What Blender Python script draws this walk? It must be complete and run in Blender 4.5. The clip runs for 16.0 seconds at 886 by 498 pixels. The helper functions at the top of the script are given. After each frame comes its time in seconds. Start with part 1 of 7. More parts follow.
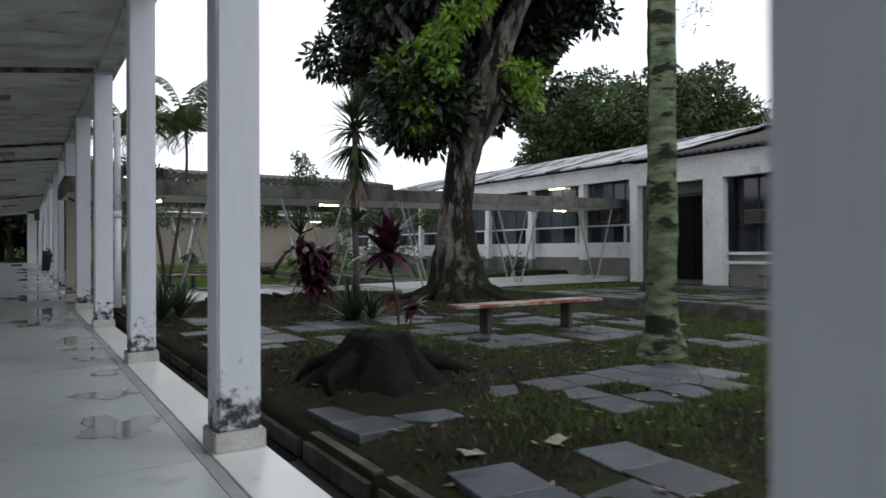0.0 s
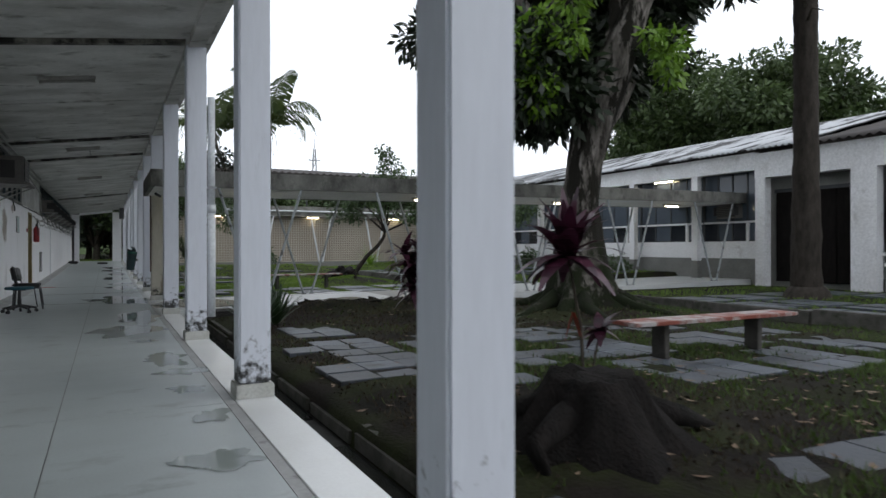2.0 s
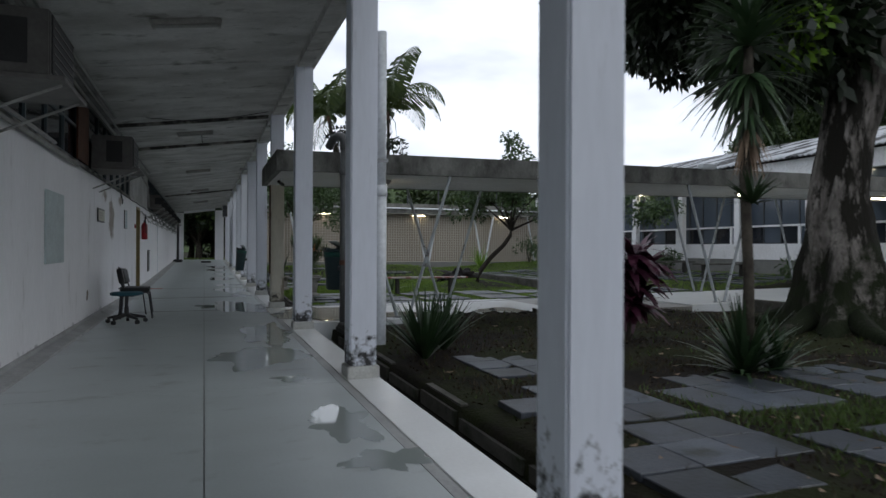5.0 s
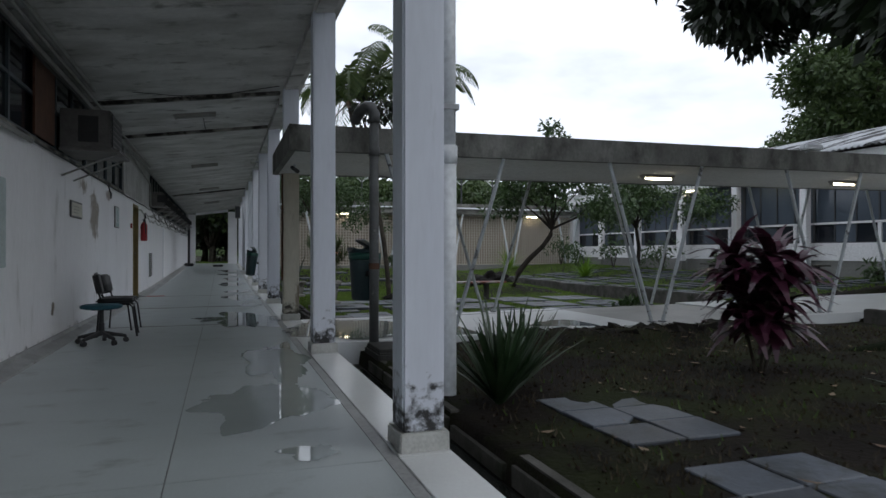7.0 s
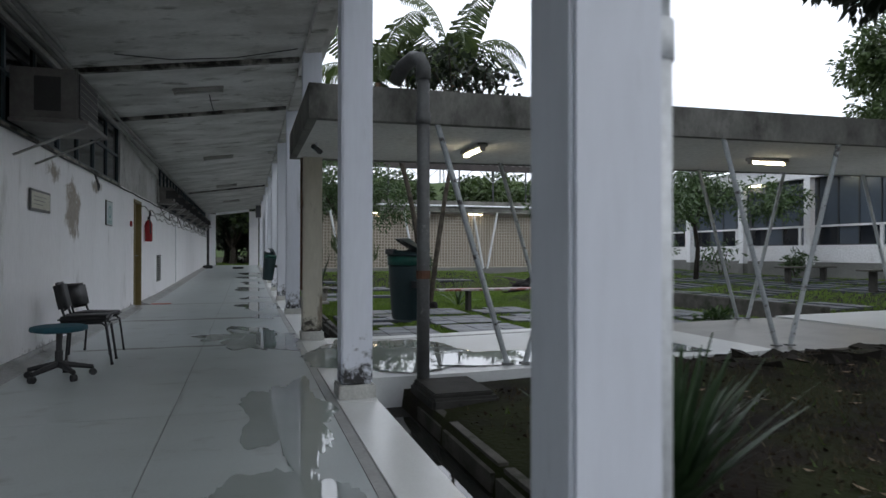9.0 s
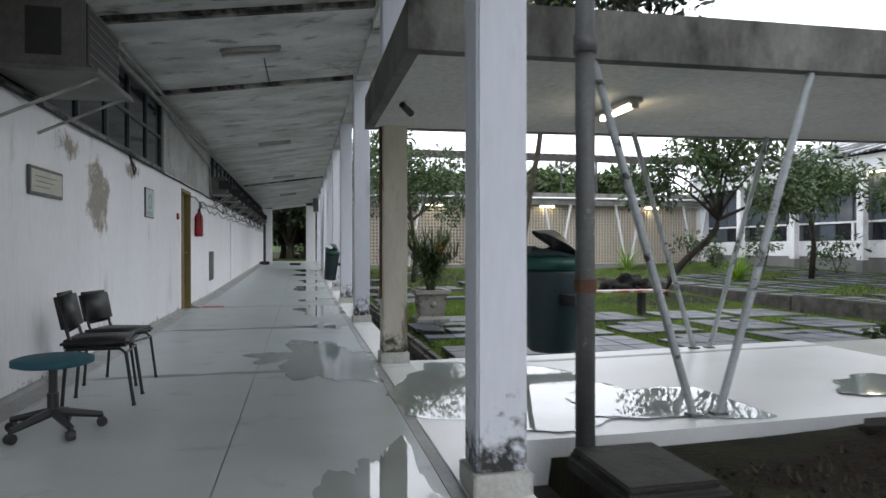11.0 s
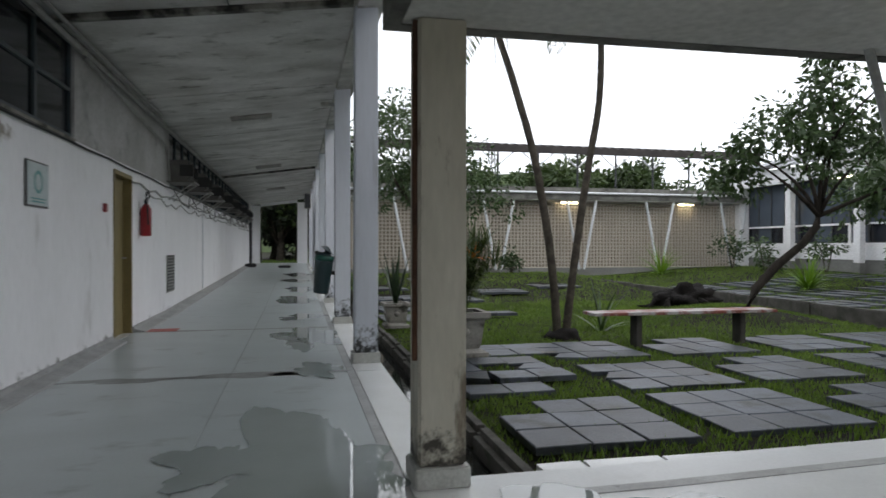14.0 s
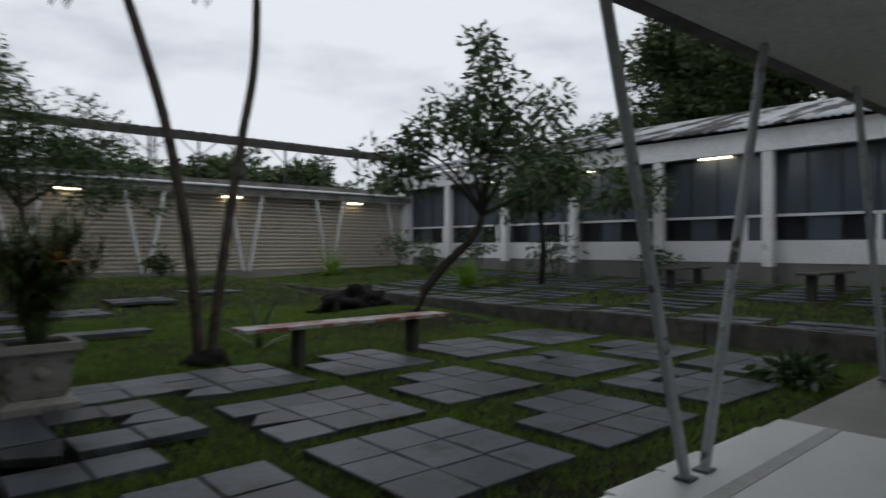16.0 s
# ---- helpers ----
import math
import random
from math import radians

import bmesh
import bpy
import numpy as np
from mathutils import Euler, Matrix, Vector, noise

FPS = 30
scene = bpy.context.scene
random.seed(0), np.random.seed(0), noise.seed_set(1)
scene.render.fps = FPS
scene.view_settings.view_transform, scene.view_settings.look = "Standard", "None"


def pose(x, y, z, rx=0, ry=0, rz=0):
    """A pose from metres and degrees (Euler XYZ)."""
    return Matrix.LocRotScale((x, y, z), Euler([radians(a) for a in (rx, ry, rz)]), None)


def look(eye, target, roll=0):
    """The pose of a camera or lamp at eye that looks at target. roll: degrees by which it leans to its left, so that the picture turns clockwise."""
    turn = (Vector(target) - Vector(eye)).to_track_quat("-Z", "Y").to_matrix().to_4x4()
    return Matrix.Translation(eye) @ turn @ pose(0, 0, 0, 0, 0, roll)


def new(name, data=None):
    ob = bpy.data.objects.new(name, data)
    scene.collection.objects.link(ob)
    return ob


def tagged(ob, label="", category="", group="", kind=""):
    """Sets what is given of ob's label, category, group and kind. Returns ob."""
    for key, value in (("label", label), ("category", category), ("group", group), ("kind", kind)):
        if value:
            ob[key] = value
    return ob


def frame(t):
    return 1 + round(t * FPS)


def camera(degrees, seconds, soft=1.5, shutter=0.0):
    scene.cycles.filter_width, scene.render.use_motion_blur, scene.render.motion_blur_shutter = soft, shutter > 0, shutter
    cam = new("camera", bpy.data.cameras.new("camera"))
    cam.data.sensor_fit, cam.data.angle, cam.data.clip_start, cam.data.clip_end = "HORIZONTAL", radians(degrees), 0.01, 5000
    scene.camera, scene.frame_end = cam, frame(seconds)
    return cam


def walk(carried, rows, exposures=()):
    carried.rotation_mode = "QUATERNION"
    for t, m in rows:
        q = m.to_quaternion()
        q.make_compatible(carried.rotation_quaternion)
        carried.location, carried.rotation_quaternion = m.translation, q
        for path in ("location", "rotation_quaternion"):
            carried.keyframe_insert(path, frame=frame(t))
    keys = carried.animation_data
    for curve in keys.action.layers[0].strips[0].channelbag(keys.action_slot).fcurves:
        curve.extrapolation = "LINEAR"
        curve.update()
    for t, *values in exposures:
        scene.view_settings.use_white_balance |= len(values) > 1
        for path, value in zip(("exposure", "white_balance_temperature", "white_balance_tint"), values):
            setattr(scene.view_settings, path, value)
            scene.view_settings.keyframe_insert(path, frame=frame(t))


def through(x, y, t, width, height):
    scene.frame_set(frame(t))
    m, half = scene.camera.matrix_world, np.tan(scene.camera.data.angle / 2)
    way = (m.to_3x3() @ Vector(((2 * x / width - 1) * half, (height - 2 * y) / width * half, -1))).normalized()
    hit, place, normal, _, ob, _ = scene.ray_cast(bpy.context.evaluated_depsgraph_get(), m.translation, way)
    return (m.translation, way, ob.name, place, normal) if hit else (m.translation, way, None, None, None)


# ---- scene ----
cam = camera(69.1, 16.0, shutter=0.5)
PATH = [
    (0, 0.939, 3.234, 1.074, 90.11, 0.20, -33.29),
    (0.5, 0.920, 3.719, 1.070, 90.01, 0.17, -31.53),
    (1, 0.921, 4.200, 1.079, 89.99, 0.14, -29.79),
    (1.5, 0.928, 4.654, 1.092, 89.99, 0.12, -28.79),
    (2, 0.946, 5.122, 1.107, 89.98, 0.08, -27.62),
    (2.5, 0.931, 5.601, 1.117, 89.98, 0.04, -26.59),
    (3, 0.901, 6.090, 1.122, 89.96, -0.02, -25.45),
    (3.5, 0.858, 6.575, 1.121, 89.94, -0.11, -24.12),
    (4, 0.778, 7.086, 1.113, 89.85, -0.19, -22.85),
    (4.5, 0.706, 7.603, 1.108, 89.92, -0.23, -21.46),
    (5, 0.655, 8.116, 1.103, 89.99, -0.28, -20.37),
    (5.2, 0.648, 8.325, 1.101, 90.04, -0.30, -20.38),
    (7.3, 0.967, 10.502, 1.062, 90.26, -0.00, -18.83),
    (7.5, 1.006, 10.706, 1.064, 90.27, -0.01, -18.72),
    (8, 1.107, 11.221, 1.072, 90.34, -0.04, -18.04),
    (8.2, 1.146, 11.430, 1.076, 90.38, -0.06, -17.83),
    (10.3, 1.099, 13.499, 1.091, 90.02, 0.10, -14.17),
    (10.5, 1.087, 13.704, 1.096, 89.99, 0.09, -13.49),
    (11, 1.056, 14.237, 1.106, 89.88, 0.04, -12.38),
    (11.5, 1.040, 14.723, 1.122, 89.85, -0.02, -11.73),
    (12, 1.009, 15.243, 1.140, 89.82, -0.06, -11.14),
    (12.5, 0.998, 15.768, 1.159, 89.82, -0.10, -10.72),
    (13, 1.020, 16.305, 1.171, 89.80, -0.13, -10.44),
    (13.5, 1.116, 16.830, 1.173, 89.80, -0.10, -10.77),
    (14, 1.236, 17.308, 1.166, 89.85, -0.07, -12.85),
    (14.5, 1.380, 17.738, 1.147, 89.82, -0.04, -16.51),
    (15, 1.548, 18.185, 1.135, 89.85, -0.01, -21.16),
    (15.5, 1.810, 18.530, 1.131, 89.84, 0.02, -31.01),
    (16, 2.214, 18.806, 1.147, 89.89, -0.03, -41.32),
]
walk(cam, [(t, pose(*p)) for t, *p in PATH], [
    (0.0, -0.05, 6500, 10), (1.0, 0.12, 6500, 10), (1.6, 0.10, 6450, 10), (2.5, -0.12, 6350, 11), (3.2, -0.32, 6250, 11), (4.0, -0.42, 6250, 11), (5.2, -0.38, 6250, 11), (8.0, -0.36, 6200, 11),
    (10.3, 0.82, 6450, 12), (12.0, 0.88, 6600, 12), (13.0, 0.62, 6850, 12), (14.0, 0.28, 6600, 11), (15.0, -0.22, 6450, 11), (16.0, -0.80, 6450, 10)])

# ---------------------------------------------------------------- light
world = bpy.data.worlds.new("overcast_sky")
scene.world = world
world.use_nodes = True
wn, wl = world.node_tree.nodes, world.node_tree.links
wn.clear()
sky = wn.new("ShaderNodeTexSky")
sky.sky_type = "NISHITA"
sky.sun_disc = False
sky.sun_elevation = radians(22)
sky.sun_rotation = radians(120)
sky_gain = wn.new("ShaderNodeVectorMath")
sky_gain.operation = "SCALE"
sky_gain.inputs["Scale"].default_value = 0.10
wl.new(sky.outputs[0], sky_gain.inputs[0])
wtc = wn.new("ShaderNodeTexCoord")
wmap = wn.new("ShaderNodeMapping")
wmap.inputs["Scale"].default_value = (1.6, 1.6, 4.5)
wl.new(wtc.outputs["Generated"], wmap.inputs[0])
cloud = wn.new("ShaderNodeTexNoise")
cloud.inputs["Scale"].default_value = 2.2
cloud.inputs["Detail"].default_value = 7
cloud.inputs["Roughness"].default_value = 0.55
wl.new(wmap.outputs[0], cloud.inputs["Vector"])
cramp = wn.new("ShaderNodeValToRGB")
cramp.color_ramp.elements[0].position = 0.30
cramp.color_ramp.elements[0].color = (1.06, 1.12, 1.22, 1)
cramp.color_ramp.elements[1].position = 0.52
cramp.color_ramp.elements[1].color = (1.50, 1.56, 1.66, 1)
wl.new(cloud.outputs[0], cramp.inputs[0])
wmix = wn.new("ShaderNodeMixRGB")
wmix.inputs[0].default_value = 0.9
wl.new(sky_gain.outputs[0], wmix.inputs[1])
wl.new(cramp.outputs[0], wmix.inputs[2])
wbg = wn.new("ShaderNodeBackground")
wbg.inputs["Strength"].default_value = 1.0
wl.new(wmix.outputs[0], wbg.inputs[0])
wout = wn.new("ShaderNodeOutputWorld")
wl.new(wbg.outputs[0], wout.inputs[0])
sun = new("overcast_sun", bpy.data.lights.new("overcast_sun", "SUN"))
sun.data.energy = 0.5
sun.data.angle = radians(25)
sun.data.color = (1.0, 0.96, 0.9)
sun.matrix_world = look((30, -10, 30), (5, 12, 0))


# ---------------------------------------------------------------- materials
def rgba(c):
    return (c[0], c[1], c[2], 1.0)


def material(name, base, second=None, rough=0.7, scale=3.0, fine=40.0, amount=0.5, bump=0.15, metal=0.0,
             stain=None, stain_scale=1.2, stain_at=0.56, spec=0.5, island=0.0, stretch=(1, 1, 1), stain_soft=0.1, grit=0.12):
    """Paint or stone with two scales of variation, an optional stain colour and fine relief."""
    m = bpy.data.materials.new(name)
    m.use_nodes = True
    n, l = m.node_tree.nodes, m.node_tree.links
    b = n["Principled BSDF"]
    b.inputs["Roughness"].default_value = rough
    b.inputs["Metallic"].default_value = metal
    b.inputs["Specular IOR Level"].default_value = spec
    geo = n.new("ShaderNodeNewGeometry")
    mp = n.new("ShaderNodeMapping")
    mp.inputs["Scale"].default_value = stretch
    l.new(geo.outputs["Position"], mp.inputs[0])
    big = n.new("ShaderNodeTexNoise")
    big.inputs["Scale"].default_value = scale
    big.inputs["Detail"].default_value = 6
    small = n.new("ShaderNodeTexNoise")
    small.inputs["Scale"].default_value = fine
    small.inputs["Detail"].default_value = 4
    for t in (big, small):
        l.new(mp.outputs[0], t.inputs["Vector"])
    second = second or tuple(c * 0.7 for c in base)
    r1 = n.new("ShaderNodeMapRange")
    r1.inputs[1].default_value, r1.inputs[2].default_value = 0.35, 0.68
    l.new(big.outputs[0], r1.inputs[0])
    mix = n.new("ShaderNodeMixRGB")
    mix.inputs[1].default_value, mix.inputs[2].default_value = rgba(base), rgba(second)
    sc = n.new("ShaderNodeMath")
    sc.operation = "MULTIPLY"
    sc.inputs[1].default_value = amount
    l.new(r1.outputs[0], sc.inputs[0])
    l.new(sc.outputs[0], mix.inputs[0])
    hue = n.new("ShaderNodeHueSaturation")
    mr = n.new("ShaderNodeMapRange")
    mr.inputs[1].default_value, mr.inputs[2].default_value = 0.3, 0.7
    mr.inputs[3].default_value, mr.inputs[4].default_value = 1 - grit, 1 + grit
    l.new(small.outputs[0], mr.inputs[0])
    l.new(mr.outputs[0], hue.inputs["Value"])
    l.new(mix.outputs[0], hue.inputs["Color"])
    col = hue.outputs[0]
    if island:
        inf = n.new("ShaderNodeObjectInfo")
        add = n.new("ShaderNodeMath")
        add.operation = "ADD"
        l.new(inf.outputs["Random"], add.inputs[0])
        l.new(geo.outputs["Random Per Island"], add.inputs[1])
        fr = n.new("ShaderNodeMath")
        fr.operation = "FRACT"
        l.new(add.outputs[0], fr.inputs[0])
        ir = n.new("ShaderNodeMapRange")
        ir.inputs[3].default_value, ir.inputs[4].default_value = 1 - island, 1 + island
        l.new(fr.outputs[0], ir.inputs[0])
        h2 = n.new("ShaderNodeHueSaturation")
        l.new(ir.outputs[0], h2.inputs["Value"])
        l.new(col, h2.inputs["Color"])
        col = h2.outputs[0]
    if stain:
        st = n.new("ShaderNodeTexNoise")
        st.inputs["Scale"].default_value = stain_scale
        st.inputs["Detail"].default_value = 9
        st.inputs["Roughness"].default_value = 0.65
        l.new(mp.outputs[0], st.inputs["Vector"])
        sr = n.new("ShaderNodeMapRange")
        sr.inputs[1].default_value, sr.inputs[2].default_value = stain_at, stain_at + stain_soft
        l.new(st.outputs[0], sr.inputs[0])
        m2 = n.new("ShaderNodeMixRGB")
        m2.inputs[2].default_value = rgba(stain)
        l.new(sr.outputs[0], m2.inputs[0])
        l.new(col, m2.inputs[1])
        col = m2.outputs[0]
    l.new(col, b.inputs["Base Color"])
    if bump:
        bp = n.new("ShaderNodeBump")
        bp.inputs["Strength"].default_value = bump
        bp.inputs["Distance"].default_value = 0.02
        l.new(small.outputs[0], bp.inputs["Height"])
        l.new(bp.outputs[0], b.inputs["Normal"])
    return m


def mould(m, colour, low, high, scale=9.0, at=0.5):
    """Adds patches of black mould or peeled paint between two heights to a material."""
    n, l = m.node_tree.nodes, m.node_tree.links
    b = n["Principled BSDF"]
    before = b.inputs["Base Color"].links[0].from_socket
    geo = n.new("ShaderNodeNewGeometry")
    sep = n.new("ShaderNodeSeparateXYZ")
    l.new(geo.outputs["Position"], sep.inputs[0])
    fall = n.new("ShaderNodeMapRange")
    fall.inputs[1].default_value, fall.inputs[2].default_value = low, high
    fall.inputs[3].default_value, fall.inputs[4].default_value = 0.22, -0.25
    l.new(sep.outputs["Z"], fall.inputs[0])
    nz = n.new("ShaderNodeTexNoise")
    nz.inputs["Scale"].default_value = scale
    nz.inputs["Detail"].default_value = 8
    nz.inputs["Roughness"].default_value = 0.68
    l.new(geo.outputs["Position"], nz.inputs["Vector"])
    add = n.new("ShaderNodeMath")
    l.new(nz.outputs[0], add.inputs[0])
    l.new(fall.outputs[0], add.inputs[1])
    cut = n.new("ShaderNodeMapRange")
    cut.inputs[1].default_value, cut.inputs[2].default_value = at, at + 0.16
    l.new(add.outputs[0], cut.inputs[0])
    mx = n.new("ShaderNodeMixRGB")
    mx.inputs[2].default_value = rgba(colour)
    l.new(cut.outputs[0], mx.inputs[0])
    l.new(before, mx.inputs[1])
    l.new(mx.outputs[0], b.inputs["Base Color"])
    return m


def peeled(m):
    """Adds two patches of bare brown plaster where the paint has come off."""
    n, l = m.node_tree.nodes, m.node_tree.links
    b = n["Principled BSDF"]
    geo = n.new("ShaderNodeNewGeometry")
    nz = n.new("ShaderNodeTexNoise")
    nz.inputs["Scale"].default_value = 5.0
    nz.inputs["Detail"].default_value = 9
    nz.inputs["Roughness"].default_value = 0.7
    l.new(geo.outputs["Position"], nz.inputs["Vector"])
    tone = n.new("ShaderNodeMixRGB")
    tone.inputs[1].default_value, tone.inputs[2].default_value = (0.22, 0.185, 0.15, 1), (0.42, 0.38, 0.33, 1)
    fine = n.new("ShaderNodeTexNoise")
    fine.inputs["Scale"].default_value = 22.0
    l.new(geo.outputs["Position"], fine.inputs["Vector"])
    l.new(fine.outputs[0], tone.inputs[0])
    for cy, cz, ry, rz, edge in ((21.3, 1.62, 0.50, 0.46, 0.80), (20.4, 2.0, 0.5, 0.25, 0.64), (22.6, 2.05, 0.6, 0.16, 0.70)):
        mp = n.new("ShaderNodeMapping")
        mp.inputs["Location"].default_value = (0.94 * 0.01, -cy / ry, -cz / rz)
        mp.inputs["Scale"].default_value = (0.01, 1 / ry, 1 / rz)
        l.new(geo.outputs["Position"], mp.inputs[0])
        ln = n.new("ShaderNodeVectorMath")
        ln.operation = "LENGTH"
        l.new(mp.outputs[0], ln.inputs[0])
        mul = n.new("ShaderNodeMath")
        mul.operation = "MULTIPLY_ADD"
        mul.inputs[1].default_value, mul.inputs[2].default_value = -0.55, edge
        l.new(ln.outputs["Value"], mul.inputs[0])
        add = n.new("ShaderNodeMath")
        l.new(mul.outputs[0], add.inputs[0])
        l.new(nz.outputs[0], add.inputs[1])
        cut = n.new("ShaderNodeMapRange")
        cut.inputs[1].default_value, cut.inputs[2].default_value = 0.86, 1.0
        l.new(add.outputs[0], cut.inputs[0])
        mx = n.new("ShaderNodeMixRGB")
        l.new(cut.outputs[0], mx.inputs[0])
        l.new(b.inputs["Base Color"].links[0].from_socket, mx.inputs[1])
        l.new(tone.outputs[0], mx.inputs[2])
        l.new(mx.outputs[0], b.inputs["Base Color"])
    return m


def leaf_material(name, a, b2, rough=0.5, through=0.25):
    m = bpy.data.materials.new(name)
    m.use_nodes = True
    n, l = m.node_tree.nodes, m.node_tree.links
    b = n["Principled BSDF"]
    b.inputs["Roughness"].default_value = rough
    geo = n.new("ShaderNodeNewGeometry")
    mx = n.new("ShaderNodeMixRGB")
    mx.inputs[1].default_value, mx.inputs[2].default_value = rgba(a), rgba(b2)
    nz = n.new("ShaderNodeTexNoise")
    nz.inputs["Scale"].default_value = 0.9
    nz.inputs["Detail"].default_value = 3
    l.new(geo.outputs["Position"], nz.inputs["Vector"])
    ad = n.new("ShaderNodeMath")
    ad.operation = "MULTIPLY_ADD"
    ad.inputs[1].default_value = 0.6
    l.new(geo.outputs["Random Per Island"], ad.inputs[0])
    rg = n.new("ShaderNodeMapRange")
    rg.inputs[1].default_value, rg.inputs[2].default_value = 0.35, 0.65
    rg.inputs[3].default_value, rg.inputs[4].default_value = 0.0, 0.4
    l.new(nz.outputs[0], rg.inputs[0])
    l.new(rg.outputs[0], ad.inputs[2])
    l.new(ad.outputs[0], mx.inputs[0])
    l.new(mx.outputs[0], b.inputs["Base Color"])
    tr = n.new("ShaderNodeBsdfTranslucent")
    l.new(mx.outputs[0], tr.inputs[0])
    ms = n.new("ShaderNodeMixShader")
    ms.inputs[0].default_value = through
    l.new(b.outputs[0], ms.inputs[1])
    l.new(tr.outputs[0], ms.inputs[2])
    l.new(ms.outputs[0], n["Material Output"].inputs[0])
    return m


def glow_material(name, colour, strength):
    m = bpy.data.materials.new(name)
    m.use_nodes = True
    b = m.node_tree.nodes["Principled BSDF"]
    b.inputs["Base Color"].default_value = (0.9, 0.9, 0.85, 1)
    b.inputs["Emission Color"].default_value = rgba(colour)
    b.inputs["Emission Strength"].default_value = strength
    return m


def glass_material(name, colour, rough=0.05):
    m = bpy.data.materials.new(name)
    m.use_nodes = True
    n, l = m.node_tree.nodes, m.node_tree.links
    b = n["Principled BSDF"]
    b.inputs["Roughness"].default_value = rough
    nz = n.new("ShaderNodeTexNoise")
    nz.inputs["Scale"].default_value = 1.3
    nz.inputs["Detail"].default_value = 5
    geo = n.new("ShaderNodeNewGeometry")
    l.new(geo.outputs["Position"], nz.inputs["Vector"])
    mx = n.new("ShaderNodeMixRGB")
    mx.inputs[1].default_value, mx.inputs[2].default_value = rgba(colour), rgba([c * 1.8 for c in colour])
    l.new(nz.outputs[0], mx.inputs[0])
    l.new(mx.outputs[0], b.inputs["Base Color"])
    return m


M_COLUMN = mould(material("column_paint", (0.70, 0.735, 0.80), (0.60, 0.63, 0.69), 0.6, 3.0, 30, 0.55, 0.03,
                          stain=(0.44, 0.46, 0.49), stain_scale=5.5, stain_at=0.60, stretch=(1, 1, 0.16), stain_soft=0.16, grit=0.03), (0.03, 0.03, 0.03), 0.10, 0.80, 13, 0.57)
M_PLINTH = material("plinth_paint", (0.52, 0.53, 0.50), (0.38, 0.38, 0.35), 0.65, 7, 50, 0.7, 0.2, stain=(0.12, 0.11, 0.1), stain_scale=9, stain_at=0.62)
M_BEIGE = mould(material("beige_paint", (0.57, 0.545, 0.46), (0.38, 0.355, 0.28), 0.65, 3, 30, 0.6, 0.05,
                         stain=(0.20, 0.165, 0.12), stain_scale=5, stain_at=0.57, stretch=(1, 1, 0.26), grit=0.06), (0.05, 0.045, 0.035), 0.12, 0.62, 10, 0.58)
M_WALL = mould(material("wall_paint", (0.89, 0.89, 0.905), (0.81, 0.81, 0.82), 0.6, 1.4, 26, 0.5, 0.03,
                        stain=(0.46, 0.45, 0.43), stain_scale=2.8, stain_at=0.61, stretch=(1, 1.3, 0.32), stain_soft=0.2, grit=0.035), (0.16, 0.16, 0.15), 0.02, 0.30, 7, 0.60)
M_WALL = peeled(M_WALL)
M_UPPERWALL = material("upper_wall_paint", (0.50, 0.50, 0.49), (0.30, 0.29, 0.27), 0.8, 1.5, 22, 0.8, 0.15, stain=(0.12, 0.11, 0.1), stain_scale=2.2, stain_at=0.56, stain_soft=0.25)
M_CEILING = material("ceiling_paint", (0.70, 0.695, 0.67), (0.44, 0.435, 0.41), 0.85, 1.6, 20, 1.0, 0.08,
                     stain=(0.13, 0.125, 0.10), stain_scale=2.6, stain_at=0.56, stain_soft=0.16, stretch=(0.8, 1.35, 1), grit=0.07)
M_BEAM = material("stained_beam", (0.36, 0.35, 0.31), (0.12, 0.115, 0.1), 0.9, 3.5, 30, 0.9, 0.25, stain=(0.035, 0.033, 0.03), stain_scale=3, stain_at=0.46, stain_soft=0.12)
M_FLOOR = material("corridor_floor", (0.41, 0.455, 0.455), (0.33, 0.365, 0.362), 0.33, 1.3, 60, 0.5, 0.012, stain=(0.19, 0.20, 0.19), stain_scale=2.1, stain_at=0.57, spec=0.5, stain_soft=0.2, grit=0.05, stretch=(0.9, 1.5, 1))
M_STRIP = material("marble_strip", (0.74, 0.76, 0.75), (0.64, 0.65, 0.63), 0.24, 2, 50, 0.5, 0.02, stain=(0.45, 0.45, 0.42), stain_scale=3, stain_at=0.66, grit=0.03)
M_DIRT = material("floor_dirt", (0.20, 0.205, 0.195), (0.27, 0.28, 0.27), 0.5, 9, 60, 0.9, 0.02, grit=0.2)
M_JOINT = material("floor_joint", (0.28, 0.29, 0.285), None, 0.6, 5, 60, 0.5, 0.05)
M_SKIRT = material("skirting", (0.36, 0.37, 0.365), (0.24, 0.24, 0.23), 0.5, 4, 40, 0.7, 0.05, stain=(0.1, 0.1, 0.09), stain_scale=6, stain_at=0.62)
M_WALKWORN = material("worn_walkway", (0.20, 0.195, 0.175), (0.12, 0.118, 0.10), 0.34, 1.6, 40, 0.8, 0.06, stain=(0.075, 0.072, 0.058), stain_scale=2.4, stain_at=0.54, stain_soft=0.2)
M_WALKFLOOR = material("walkway_floor", (0.58, 0.60, 0.60), (0.47, 0.485, 0.475), 0.30, 1.2, 45, 0.6, 0.02, stain=(0.42, 0.42, 0.40), stain_scale=2, stain_at=0.62, stain_soft=0.2, grit=0.04)
M_SOFFIT = material("soffit_paint", (0.66, 0.66, 0.63), (0.54, 0.53, 0.49), 0.85, 1.0, 18, 0.6, 0.06, stain=(0.36, 0.34, 0.28), stain_scale=1.1, stain_at=0.6, stain_soft=0.3)
